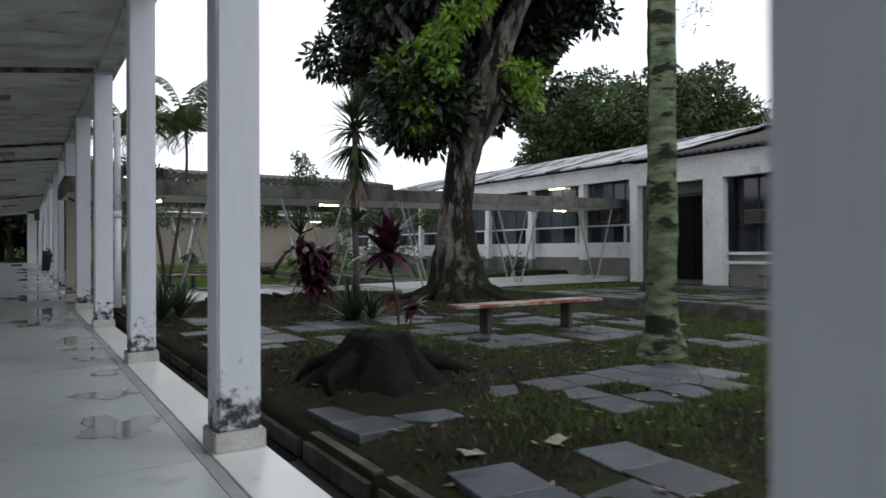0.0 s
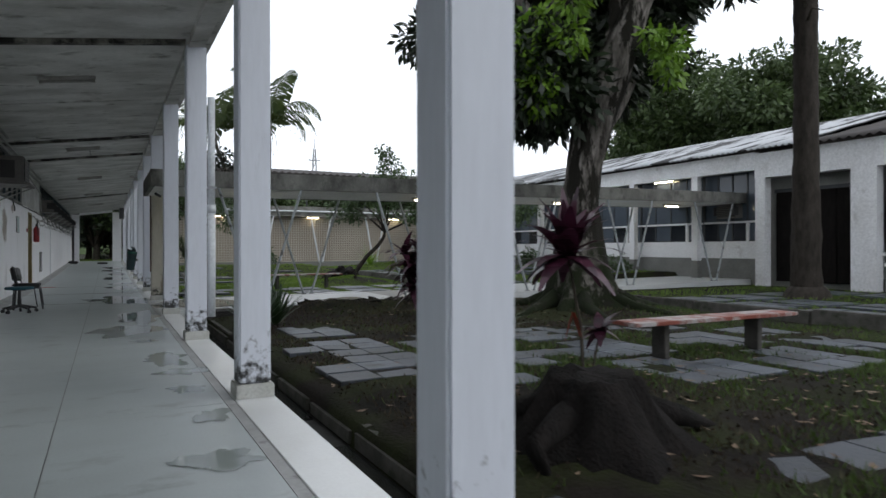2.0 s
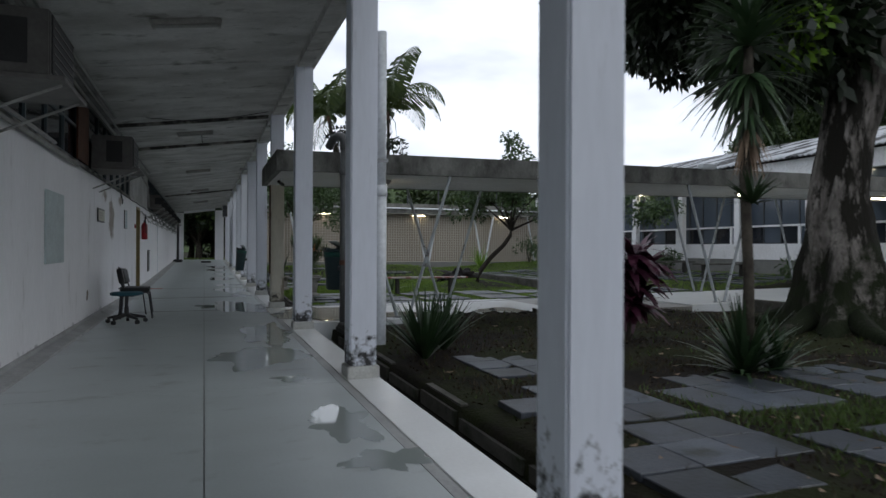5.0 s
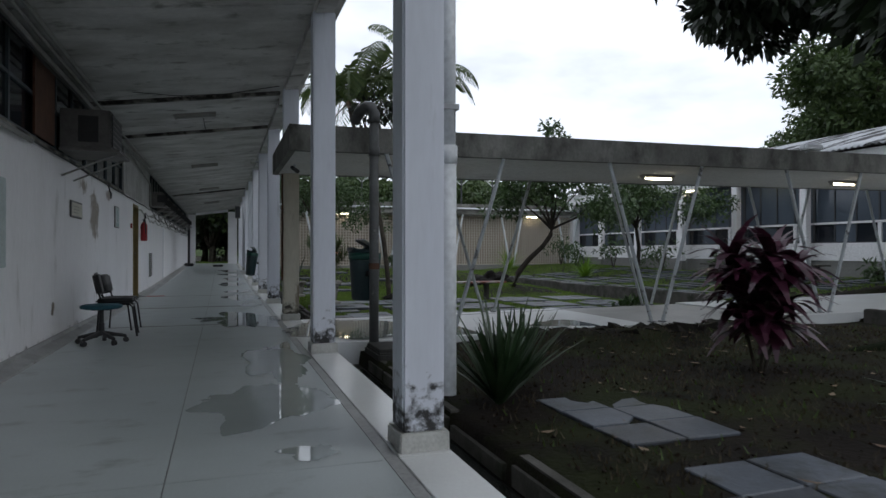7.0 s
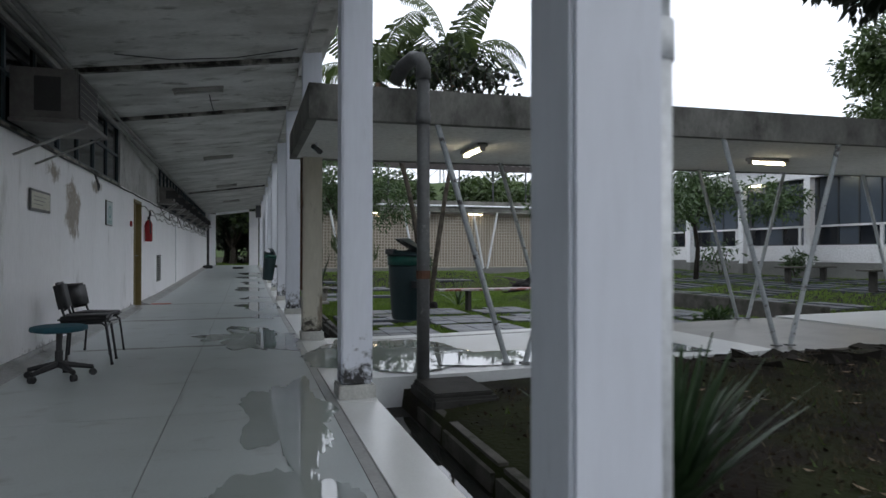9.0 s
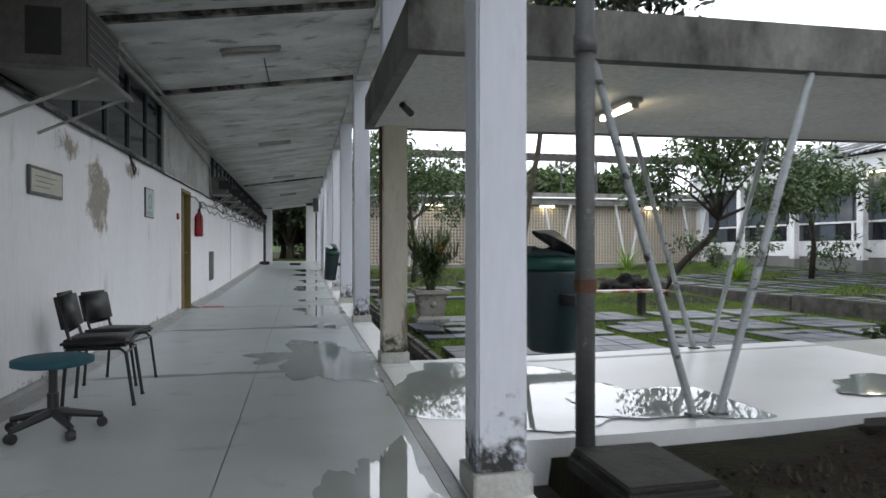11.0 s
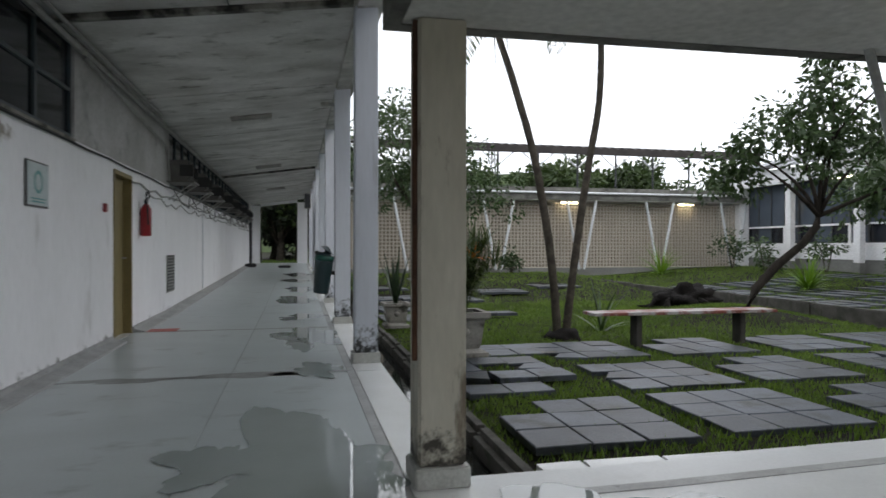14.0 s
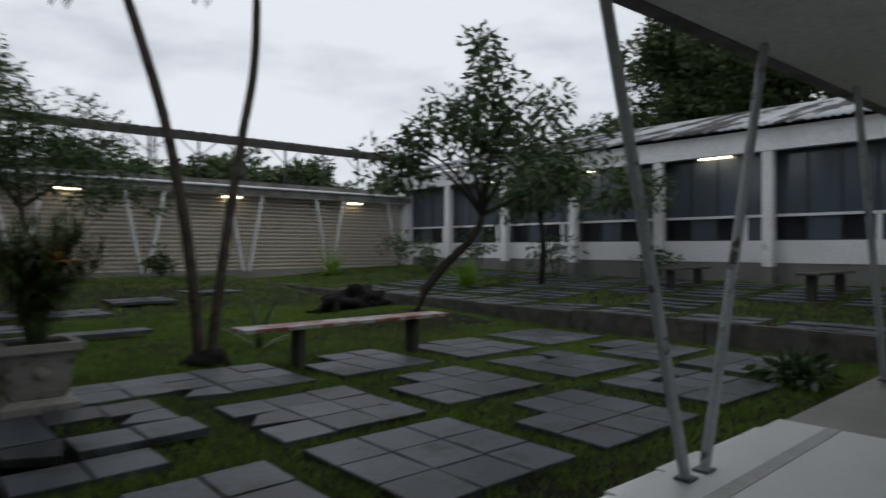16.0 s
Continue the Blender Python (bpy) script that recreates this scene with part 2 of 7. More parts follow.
M_FASCIA = material("weathered_concrete", (0.20, 0.20, 0.18), (0.095, 0.095, 0.085), 0.92, 2.6, 34, 0.9, 0.3, stain=(0.032, 0.032, 0.027), stain_scale=3.2, stain_at=0.49, stain_soft=0.24, stretch=(1, 1, 0.6))
M_PUDDLE = material("water_film", (0.29, 0.325, 0.315), (0.25, 0.28, 0.27), 0.02, 3, 12, 0.5, 0.006, spec=0.9, grit=0.02)
M_GUTTER = material("gutter_concrete", (0.045, 0.045, 0.042), (0.022, 0.022, 0.02), 0.8, 4, 40, 0.8, 0.3, stain=(0.012, 0.013, 0.011), stain_scale=3, stain_at=0.55, spec=0.25)
M_WATER = material("gutter_water", (0.02, 0.022, 0.02), (0.03, 0.03, 0.028), 0.02, 3, 14, 0.5, 0.02, spec=0.8)
M_KERB = material("kerb_concrete", (0.105, 0.10, 0.09), (0.05, 0.05, 0.042), 0.9, 5, 50, 0.9, 0.4, stain=(0.02, 0.028, 0.012), stain_scale=4, stain_at=0.52, stain_soft=0.2, spec=0.3)
M_SOIL = material("soil", (0.015, 0.0115, 0.0085), (0.0055, 0.0045, 0.0035), 0.95, 1.3, 30, 0.9, 0.7, stain=(0.017, 0.021, 0.006), stain_scale=0.9, stain_at=0.45, stain_soft=0.12, spec=0.15)
M_SLATE = material("paving_slate", (0.066, 0.077, 0.094), (0.034, 0.040, 0.048), 0.44, 2.5, 45, 0.8, 0.15, stain=(0.016, 0.019, 0.013), stain_scale=3.2, stain_at=0.52, island=0.42, stain_soft=0.16, spec=0.4, grit=0.2)
M_GRASS = leaf_material("grass_blade", (0.075, 0.145, 0.016), (0.18, 0.275, 0.040), 0.6, 0.35)
M_DRYGRASS = leaf_material("dry_grass_blade", (0.030, 0.022, 0.011), (0.085, 0.070, 0.036), 0.8, 0.1)
M_ROUGHGRASS = leaf_material("rough_grass_blade", (0.030, 0.062, 0.010), (0.085, 0.135, 0.024), 0.6, 0.3)
M_CLOD = material("soil_crumb", (0.036, 0.026, 0.018), (0.014, 0.010, 0.008), 0.95, 9, 40, 0.9, 0.3, spec=0.15, island=0.5)
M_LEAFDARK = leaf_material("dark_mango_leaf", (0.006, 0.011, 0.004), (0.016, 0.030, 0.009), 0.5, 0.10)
M_LEAFBRIGHT = leaf_material("young_leaf", (0.09, 0.19, 0.015), (0.20, 0.34, 0.03), 0.5, 0.3)
M_LEAFMID = leaf_material("mid_green_leaf", (0.022, 0.050, 0.014), (0.06, 0.105, 0.028), 0.5, 0.2)
M_LEAFFAR = leaf_material("far_leaf", (0.022, 0.045, 0.012), (0.07, 0.11, 0.028), 0.55, 0.2)
M_YUCCA = leaf_material("yucca_blade", (0.018, 0.040, 0.016), (0.045, 0.080, 0.032), 0.4, 0.12)
M_CORDY = leaf_material("purple_leaf", (0.020, 0.005, 0.012), (0.075, 0.018, 0.038), 0.35, 0.15)
M_PALMLEAF = leaf_material("palm_leaflet", (0.026, 0.052, 0.013), (0.085, 0.120, 0.028), 0.5, 0.14)
M_ORANGE = leaf_material("orange_leaf", (0.55, 0.16, 0.01), (0.75, 0.26, 0.02), 0.5, 0.3)
M_REDLEAF = leaf_material("red_leaf", (0.16, 0.025, 0.014), (0.28, 0.05, 0.02), 0.5, 0.15)
M_DEADLEAF = leaf_material("dead_leaf", (0.10, 0.055, 0.028), (0.30, 0.22, 0.15), 0.7, 0.1)
M_BARK = mould(material("old_bark", (0.185, 0.170, 0.152), (0.030, 0.027, 0.022), 0.95, 3.2, 16, 1.0, 1.0, stain=(0.012, 0.011, 0.008), stain_scale=2.4, stain_at=0.46, stretch=(1.5, 1.5, 0.42), stain_soft=0.06, spec=0.2, grit=0.3), (0.010, 0.014, 0.005), 0.0, 2.6, 3.2, 0.50)
M_BARKTHIN = material("thin_bark", (0.085, 0.074, 0.058), (0.035, 0.030, 0.024), 0.9, 8, 30, 0.9, 0.5, spec=0.2)
M_BARKDARK = material("dark_bark", (0.050, 0.043, 0.036), (0.022, 0.019, 0.016), 0.95, 5, 26, 0.9, 0.8, spec=0.15, stretch=(2, 2, 0.6))
M_PALMBARK = material("lichen_palm_bark", (0.17, 0.21, 0.13), (0.05, 0.068, 0.033), 0.92, 5.5, 24, 1.0, 0.5, stain=(0.018, 0.022, 0.014), stain_scale=3.0, stain_at=0.50, stretch=(0.8, 0.8, 2.2), stain_soft=0.06, spec=0.2)
M_STUMP = material("rotten_stump", (0.010, 0.008, 0.007), (0.004, 0.0035, 0.003), 0.95, 5, 26, 0.9, 1.0, stretch=(2, 2, 0.5), spec=0.2)
M_BENCHTOP = material("red_oxide_bench", (0.22, 0.055, 0.035), (0.14, 0.045, 0.03), 0.5, 5, 40, 0.7, 0.15, stain=(0.36, 0.34, 0.33), stain_scale=3.5, stain_at=0.47)
M_BENCHLEG = material("bench_leg_concrete", (0.07, 0.066, 0.06), (0.035, 0.035, 0.03), 0.9, 6, 40, 0.8, 0.3, spec=0.3)
M_POLE = material("white_pole_paint", (0.36, 0.39, 0.40), (0.24, 0.26, 0.265), 0.5, 5, 40, 0.6, 0.1, stain=(0.05, 0.045, 0.04), stain_scale=9, stain_at=0.58, stain_soft=0.06)
M_PIPE = material("grey_pipe", (0.11, 0.115, 0.115), (0.06, 0.06, 0.058), 0.55, 4, 40, 0.7, 0.1, stain=(0.36, 0.36, 0.34), stain_scale=5, stain_at=0.62)
M_WHITEPVC = material("white_pvc", (0.66, 0.69, 0.71), (0.52, 0.54, 0.55), 0.45, 3, 30, 0.4, 0.05)
M_FACADE = material("facade_white", (0.80, 0.81, 0.82), (0.66, 0.66, 0.65), 0.8, 1.2, 20, 0.6, 0.1, stain=(0.28, 0.26, 0.23), stain_scale=1.5, stain_at=0.6, stain_soft=0.2)
M_FACADEBASE = material("facade_base_grey", (0.20, 0.205, 0.19), (0.13, 0.13, 0.12), 0.9, 1.5, 25, 0.7, 0.15)
M_PANE = glass_material("window_pane", (0.055, 0.068, 0.085), 0.12)
# opaque pane: the darkness of the unlit room is put into its colour
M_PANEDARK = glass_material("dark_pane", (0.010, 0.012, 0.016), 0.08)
M_DARKFRAME = material("dark_steel_frame", (0.030, 0.034, 0.038), None, 0.5, 6, 40, 0.5, 0.05)
M_TEALFRAME = material("teal_steel_frame", (0.035, 0.060, 0.068), (0.05, 0.05, 0.05), 0.5, 6, 40, 0.6, 0.05)
M_ROOFLIGHT = material("fibre_cement_roof", (0.46, 0.48, 0.50), (0.33, 0.34, 0.35), 0.75, 0.8, 20, 0.8, 0.15, stain=(0.035, 0.035, 0.035), stain_scale=0.55, stain_at=0.49, stretch=(0.35, 2.4, 1), stain_soft=0.05)
M_ROOFDARK = material("dark_tile_roof", (0.055, 0.048, 0.045), (0.03, 0.028, 0.027), 0.9, 2, 24, 0.8, 0.3)
M_MESH = material("cobogo_screen", (0.54, 0.49, 0.41), (0.40, 0.36, 0.30), 0.85, 0.5, 14, 0.7, 0.1)
# beige darkened so the shade seen through the screen's holes is in the colour
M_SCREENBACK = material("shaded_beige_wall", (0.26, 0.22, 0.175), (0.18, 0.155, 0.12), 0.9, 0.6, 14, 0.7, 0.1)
# near-black tone that stands for the shade inside unlit rooms
M_UNLITROOM = material("unlit_room_tone", (0.02, 0.02, 0.02), None, 0.9, 4, 30, 0.4, 0.0)
M_LAMPBODY = material("lamp_body", (0.45, 0.44, 0.40), (0.3, 0.29, 0.26), 0.6, 6, 40, 0.6, 0.05)
M_LAMPOFF = material("unlit_tube", (0.42, 0.42, 0.39), (0.3, 0.3, 0.27), 0.5, 6, 40, 0.6, 0.03)
M_TUBE = glow_material("lit_tube", (1.0, 0.84, 0.54), 20.0)
M_ACCASING = material("ac_casing", (0.14, 0.135, 0.125), (0.085, 0.08, 0.075), 0.6, 5, 30, 0.7, 0.05, stain=(0.1, 0.09, 0.08), stain_scale=5, stain_at=0.58)
M_ACDARK = material("ac_grille", (0.035, 0.035, 0.035), None, 0.7, 8, 50, 0.5, 0.05)
M_RUST = material("rust", (0.12, 0.055, 0.03), (0.06, 0.03, 0.02), 0.85, 8, 40, 0.8, 0.2)
M_SHAFT = material("palm_crownshaft", (0.20, 0.105, 0.060), (0.11, 0.085, 0.045), 0.6, 8, 40, 0.7, 0.1)
M_CABLE = material("cable", (0.02, 0.02, 0.02), None, 0.6, 8, 40, 0.4, 0.0)
M_CONDUIT = material("grey_conduit", (0.36, 0.36, 0.34), (0.20, 0.20, 0.18), 0.6, 6, 40, 0.7, 0.05)
M_DOOR = material("ochre_door", (0.235, 0.185, 0.075), (0.18, 0.14, 0.06), 0.55, 3, 40, 0.6, 0.05)
M_RED = material("extinguisher_red", (0.32, 0.015, 0.02), None, 0.35, 5, 40, 0.4, 0.02)
M_BLACK = material("black_plastic", (0.018, 0.019, 0.021), None, 0.5, 8, 60, 0.4, 0.05)
M_BLACKSEAT = material("black_vinyl", (0.012, 0.013, 0.015), (0.02, 0.021, 0.024), 0.45, 12, 80, 0.5, 0.12)
M_TEALSEAT = material("teal_fabric", (0.015, 0.085, 0.115), (0.02, 0.06, 0.08), 0.85, 12, 120, 0.6, 0.2)
M_STEELTUBE = material("black_steel_tube", (0.02, 0.021, 0.024), None, 0.38, 8, 50, 0.4, 0.02, metal=0.3)
M_BIN = material("green_bin_plastic", (0.014, 0.034, 0.040), (0.02, 0.042, 0.045), 0.45, 6, 50, 0.6, 0.05)
M_BINLID = material("green_bin_rim", (0.012, 0.085, 0.065), None, 0.4, 6, 50, 0.5, 0.03)
M_PLANTER = material("concrete_planter", (0.34, 0.33, 0.30), (0.22, 0.21, 0.19), 0.9, 6, 40, 0.8, 0.3, stain=(0.09, 0.085, 0.07), stain_scale=6, stain_at=0.56)
M_PLAQUE = material("plaque_cream", (0.56, 0.55, 0.46), None, 0.5, 6, 40, 0.4, 0.02)
M_PLAQUEFRAME = material("plaque_frame", (0.10, 0.10, 0.10), None, 0.4, 6, 40, 0.4, 0.02)
M_SIGN = material("sign_pale", (0.52, 0.60, 0.60), None, 0.4, 6, 40, 0.4, 0.02)
M_SIGNTEAL = material("sign_teal", (0.10, 0.33, 0.33), None, 0.4, 6, 40, 0.4, 0.02)
M_PEEL = material("bare_plaster", (0.30, 0.265, 0.22), (0.19, 0.165, 0.14), 0.95, 6, 30, 0.9, 0.4)
M_REDMAT = material("red_paint_floor", (0.42, 0.08, 0.06), None, 0.5, 9, 50, 0.5, 0.02)
M_STONE = material("rubble_stone", (0.025, 0.022, 0.018), (0.012, 0.011, 0.009), 0.95, 5, 30, 0.8, 0.6, spec=0.15)
M_GALV = material("galvanised_steel", (0.33, 0.34, 0.35), (0.22, 0.22, 0.23), 0.5, 4, 30, 0.6, 0.05)


# ---------------------------------------------------------------- building blocks
def part(name, bm, mat, parent=None, label="", smooth=False):
    me = bpy.data.meshes.new(name)
    bmesh.ops.recalc_face_normals(bm, faces=bm.faces)
    bm.to_mesh(me)
    bm.free()
    if smooth:
        me.polygons.foreach_set("use_smooth", [True] * len(me.polygons))
    me.materials.append(mat)
    ob = new(name, me)
    if parent is not None:
        ob.parent = parent
    if label:
        ob["label"] = label
    return ob


def structure(name, bm, mat, label="", smooth=False, category=""):
    ob = part(name, bm, mat, None, label, smooth)
    tagged(ob, kind="structure", category=category)
    return ob


def thing(name, x, y, z, label, category, group="", kind="", rz=0):
    e = new(name)
    e.empty_display_size = 0.1
    e.matrix_basis = pose(x, y, z, 0, 0, rz)
    return tagged(e, label, category, group, kind)


def box(bm, x0, x1, y0, y1, z0, z1, bevel=0.0):
    v = [bm.verts.new((x, y, z)) for x in (x0, x1) for y in (y0, y1) for z in (z0, z1)]
    fs = [bm.faces.new([v[i] for i in q]) for q in ((0, 1, 3, 2), (4, 6, 7, 5), (0, 4, 5, 1), (2, 3, 7, 6), (0, 2, 6, 4), (1, 5, 7, 3))]
    if bevel:
        es = list({e for f in fs for e in f.edges})
        bmesh.ops.bevel(bm, geom=es, offset=bevel, segments=2, affect="EDGES", clamp_overlap=True)
    return v


def boxed(x0, x1, y0, y1, z0, z1, bevel=0.0):
    bm = bmesh.new()
    box(bm, x0, x1, y0, y1, z0, z1, bevel)
    return bm


def tube(bm, pts, radii, sides=8, cap=True, wobble=0.0):
    """A tapered tube along points."""
    pts = [Vector(p) for p in pts]
    if not isinstance(radii, (list, tuple)):
        radii = [radii] * len(pts)
    rings = []
    ref = Vector((0, 0, 1))
    for i, p in enumerate(pts):
        d = (pts[min(i + 1, len(pts) - 1)] - pts[max(i - 1, 0)]).normalized()
        up = ref if abs(d.dot(ref)) < 0.95 else Vector((1, 0, 0))
        a = d.cross(up).normalized()
        b = d.cross(a).normalized()
        ring = []
        for k in range(sides):
            w = 2 * math.pi * k / sides
            r = radii[i]
            if wobble:
                r *= 1 + wobble * noise.noise(p * 1.7 + Vector((math.cos(w) * 1.5, math.sin(w) * 1.5, 0)))
            ring.append(bm.verts.new(p + a * (math.cos(w) * r) + b * (math.sin(w) * r)))
        rings.append(ring)
    for r0, r1 in zip(rings, rings[1:]):
        for k in range(sides):
            bm.faces.new((r0[k], r0[(k + 1) % sides], r1[(k + 1) % sides], r1[k]))
    if cap:
        bm.faces.new(rings[0])
        bm.faces.new(rings[-1][::-1])
    return rings


def tubed(pts, radii, sides=8, wobble=0.0):
    bm = bmesh.new()
    tube(bm, pts, radii, sides, True, wobble)
    return bm


def raw(name, verts, faces, mat, parent=None, label="", smooth=False):
    me = bpy.data.meshes.new(name)
    me.from_pydata(verts, [], faces)
    me.materials.append(mat)
    if smooth:
        me.polygons.foreach_set("use_smooth", [True] * len(me.polygons))
    ob = new(name, me)
    if parent is not None:
        ob.parent = parent
    if label:
        ob["label"] = label
    return ob


def cuts(lo, hi, holes):
    """The solid intervals of lo..hi left between holes [(a, b)]."""
    out, at = [], lo
    for a, b in sorted(holes):
        if a > at:
            out.append((at, a))
        at = max(at, b)
    if at < hi:
        out.append((at, hi))
    return out


# ---------------------------------------------------------------- plan
WALL_X = -0.94          # inner face of the corridor wall
EDGE_X = 2.07           # outer edge of the corridor floor
Y_BACK, Y_END = -9.0, 51.0
PITCH, COL0 = 3.42, 6.66
COL_Y = [6.72 + PITCH * k for k in range(-4, -1)] + [3.50, 6.72, 9.99, 13.45, 16.95, 20.32, 23.76] + [23.76 + PITCH * k for k in range(1, 8)]
WALK_Y0, WALK_Y1 = 17.75, 20.48
FAC_X = 17.5            # column line of the facing building


def ceil_z(x):
    return 3.40 + 0.14 * x


def rise(y):
    """The corridor floor climbs gently towards its far end."""
    return max(0.0, 0.0165 * (y - 29.0))


def lift(ob):
    """Moves the low points of a mesh up with the corridor floor."""
    for v in ob.data.vertices:
        v.co.z += rise(v.co.y)
    return ob


def walk_z(x):
    return 0.012 * (max(x, 2.0) - 2.0) if x > 3.0 else 0.0


def smooth(a, b, v):
    t = min(1.0, max(0.0, (v - a) / (b - a)))
    return t * t * (3 - 2 * t)


def ground_z(x, y):
    if x < 2.46:
        return -0.34 + 0.62 * smooth(48.0, 52.0, y)
    far = smooth(17.5, 20.8, y)
    z = -0.05 * (1 - far) - 0.15 * far
    if x > 10.55:
        z += 0.08 + 0.10 * far + 0.30 * smooth(11, 17, x) * far
    z += 0.025 * noise.noise(Vector((x * 0.8, y * 0.8, 0))) + 0.012 * noise.noise(Vector((x * 3.1, y * 3.1, 4)))
    z += 0.20 * math.exp(-((x - 8.6) ** 2 + (y - 14.2) ** 2) / 2.2)
    z += 0.16 * math.exp(-((y - 17.1) / 0.45) ** 2) * smooth(3.6, 4.6, x) * (1 - smooth(7.5, 9.5, x))
    z += 0.45 * smooth(29.0, 37.5, y) * (1 - 0.7 * smooth(10.0, 10.6, x))
    z -= 0.05 * (1 - smooth(2.55, 3.0, x))
    z += 0.26 * math.exp(-((x - 8.9) ** 2 + (y - 27.6) ** 2) / 1.6)
    z += 0.12 * math.exp(-((x - 3.45) ** 2 + (y - 8.05) ** 2) / 0.5)
    if 17.7 < y < 20.55:
        z = min(z, walk_z(x) - 0.12)
    return z


# ---------------------------------------------------------------- ground
xs = [-700, -250, -90, -40, -20, -8, 2.0, 2.44, 2.47] + [2.47 + 0.16 * i for i in range(1, 51)] + [10.54, 10.56] + \
     [10.7 + 0.35 * i for i in range(0, 21)] + [18.5, 21, 26, 34, 50, 80, 140, 300, 800]
ys = [-700, -250, -90, -40, -20, -10, -4] + [0.0 + 0.2 * i for i in range(0, 155)] + [31.5 + 0.7 * i for i in range(0, 14)] + [44, 52, 64, 80, 120, 250, 800]
gv = [(x, y, ground_z(x, y)) for y in ys for x in xs]
W = len(xs)
gf = [(j * W + i, j * W + i + 1, (j + 1) * W + i + 1, (j + 1) * W + i) for j in range(len(ys) - 1) for i in range(W - 1)]
ground = raw("ground", gv, gf, M_SOIL, None, "damp dark garden soil with moss patches", True)
tagged(ground, category="ground", kind="structure")

# ---------------------------------------------------------------- corridor
bm = bmesh.new()
box(bm, WALL_X - 0.2, EDGE_X - 0.02, Y_BACK, 29.0, -0.36, -0.006)
box(bm, WALL_X - 0.2, EDGE_X - 0.02, 29.0, Y_END, -0.36, -0.006)
lift(structure("floor", bm, M_JOINT, "grey concrete corridor floor slab with dark joints", category="floor"))
floor = bpy.data.objects["floor"]
jy = [Y_BACK, -3.6, -0.2, 3.25, 6.7, 9.95, 13.4, 16.85, 20.15, 23.38, 26.8, 29.0, 30.2, 33.7, 37.1, 40.5, 44.0, 47.4, Y_END]
for a, b in zip(jy, jy[1:]):
    for x0, x1 in ((WALL_X + 0.03, 0.655), (0.663, 1.70)):
        lift(part("floor_panel", boxed(x0, x1, a + (0.016 if a == 23.38 else 0.003), b - 0.003, -0.03, 0.0), M_FLOOR, floor))
    lift(part("edge_strip", boxed(1.775, EDGE_X, a + 0.003, b - 0.003, -0.20, 0.004, 0.004), M_STRIP, floor))
    lift(part("joint_strip", boxed(1.705, 1.770, a, b, -0.03, -0.001), M_SKIRT, floor))

holes_up = [(-8.0, 24.44), (29.4, 49.0)]
DOORS = [(25.85, 26.72, 2.12)]
bm = bmesh.new()
for a, b in cuts(Y_BACK, Y_END, [(d[0], d[1]) for d in DOORS]):
    box(bm, WALL_X - 0.2, WALL_X, a, b, -0.34, 2.24)
for a, b, h in DOORS:
    box(bm, WALL_X - 0.2, WALL_X, a, b, h, 2.24)
structure("wall_west", bm, M_WALL, "white painted corridor wall with peeling damp paint", category="wall")
bm = bmesh.new()
for a, b in cuts(Y_BACK, Y_END, holes_up):
    box(bm, WALL_X - 0.2, WALL_X + 0.001, a, b, 2.24, 3.34)
structure("wall_upper_west", bm, M_UPPERWALL, "grimy upper wall between window bands", category="wall")
bm = bmesh.new()
for a, b in cuts(Y_BACK, Y_END, [(d[0] - 0.06, d[1] + 0.06) for d in DOORS]):
    ends = [a] + [y for y in (29.0, Y_END) if a < y < b] + [b]
    for ya, yb in zip(ends, ends[1:]):
        prof = ((0.0, 0.0), (0.0, 0.085), (0.022, 0.080), (0.035, 0.045), (0.165, 0.016), (0.175, 0.0))
        rows = [[bm.verts.new((WALL_X + dx, y, dz + rise(y))) for dx, dz in prof] for y in (ya, yb)]
        for k in range(len(prof)):
            j = (k + 1) % len(prof)
            bm.faces.new((rows[0][k], rows[0][j], rows[1][j], rows[1][k]))
        bm.faces.new(rows[0])
        bm.faces.new(rows[1][::-1])
structure("baseboard", bm, M_SKIRT, "grey stained coved skirting along the wall foot", category="baseboard")

# ceiling: one sloping slab per bay, with a stained beam at each column
bm = bmesh.new()
x0, x1 = WALL_X - 0.25, 2.14
for a, b in zip([Y_BACK] + COL_Y, COL_Y + [Y_END]):
    zs = [ceil_z(x0), ceil_z(x1)]
    v = [bm.verts.new(p) for p in ((x0, a, zs[0]), (x1, a, zs[1]), (x1, b, zs[1]), (x0, b, zs[0]),
                                   (x0, a, zs[0] + 0.16), (x1, a, zs[1] + 0.16), (x1, b, zs[1] + 0.16), (x0, b, zs[0] + 0.16))]
    for q in ((0, 1, 2, 3), (4, 7, 6, 5), (0, 4, 5, 1), (1, 5, 6, 2), (2, 6, 7, 3), (3, 7, 4, 0)):
        bm.faces.new([v[i] for i in q])
structure("ceiling", bm, M_CEILING, "stained off-white sloping concrete corridor ceiling", category="ceiling")


def sloped_beam(y0, y1, xa, xb, drop):
    bm = bmesh.new()
    v = []
    for y in (y0, y1):
        for x in (xa, xb):
            v += [bm.verts.new((x, y, ceil_z(x) + 0.02)), bm.verts.new((x, y, ceil_z(x) - drop))]
    for q in ((0, 1, 3, 2), (4, 6, 7, 5), (0, 4, 5, 1), (2, 3, 7, 6), (1, 5, 7, 3), (0, 2, 6, 4)):
        bm.faces.new([v[i] for i in q])
    return bm


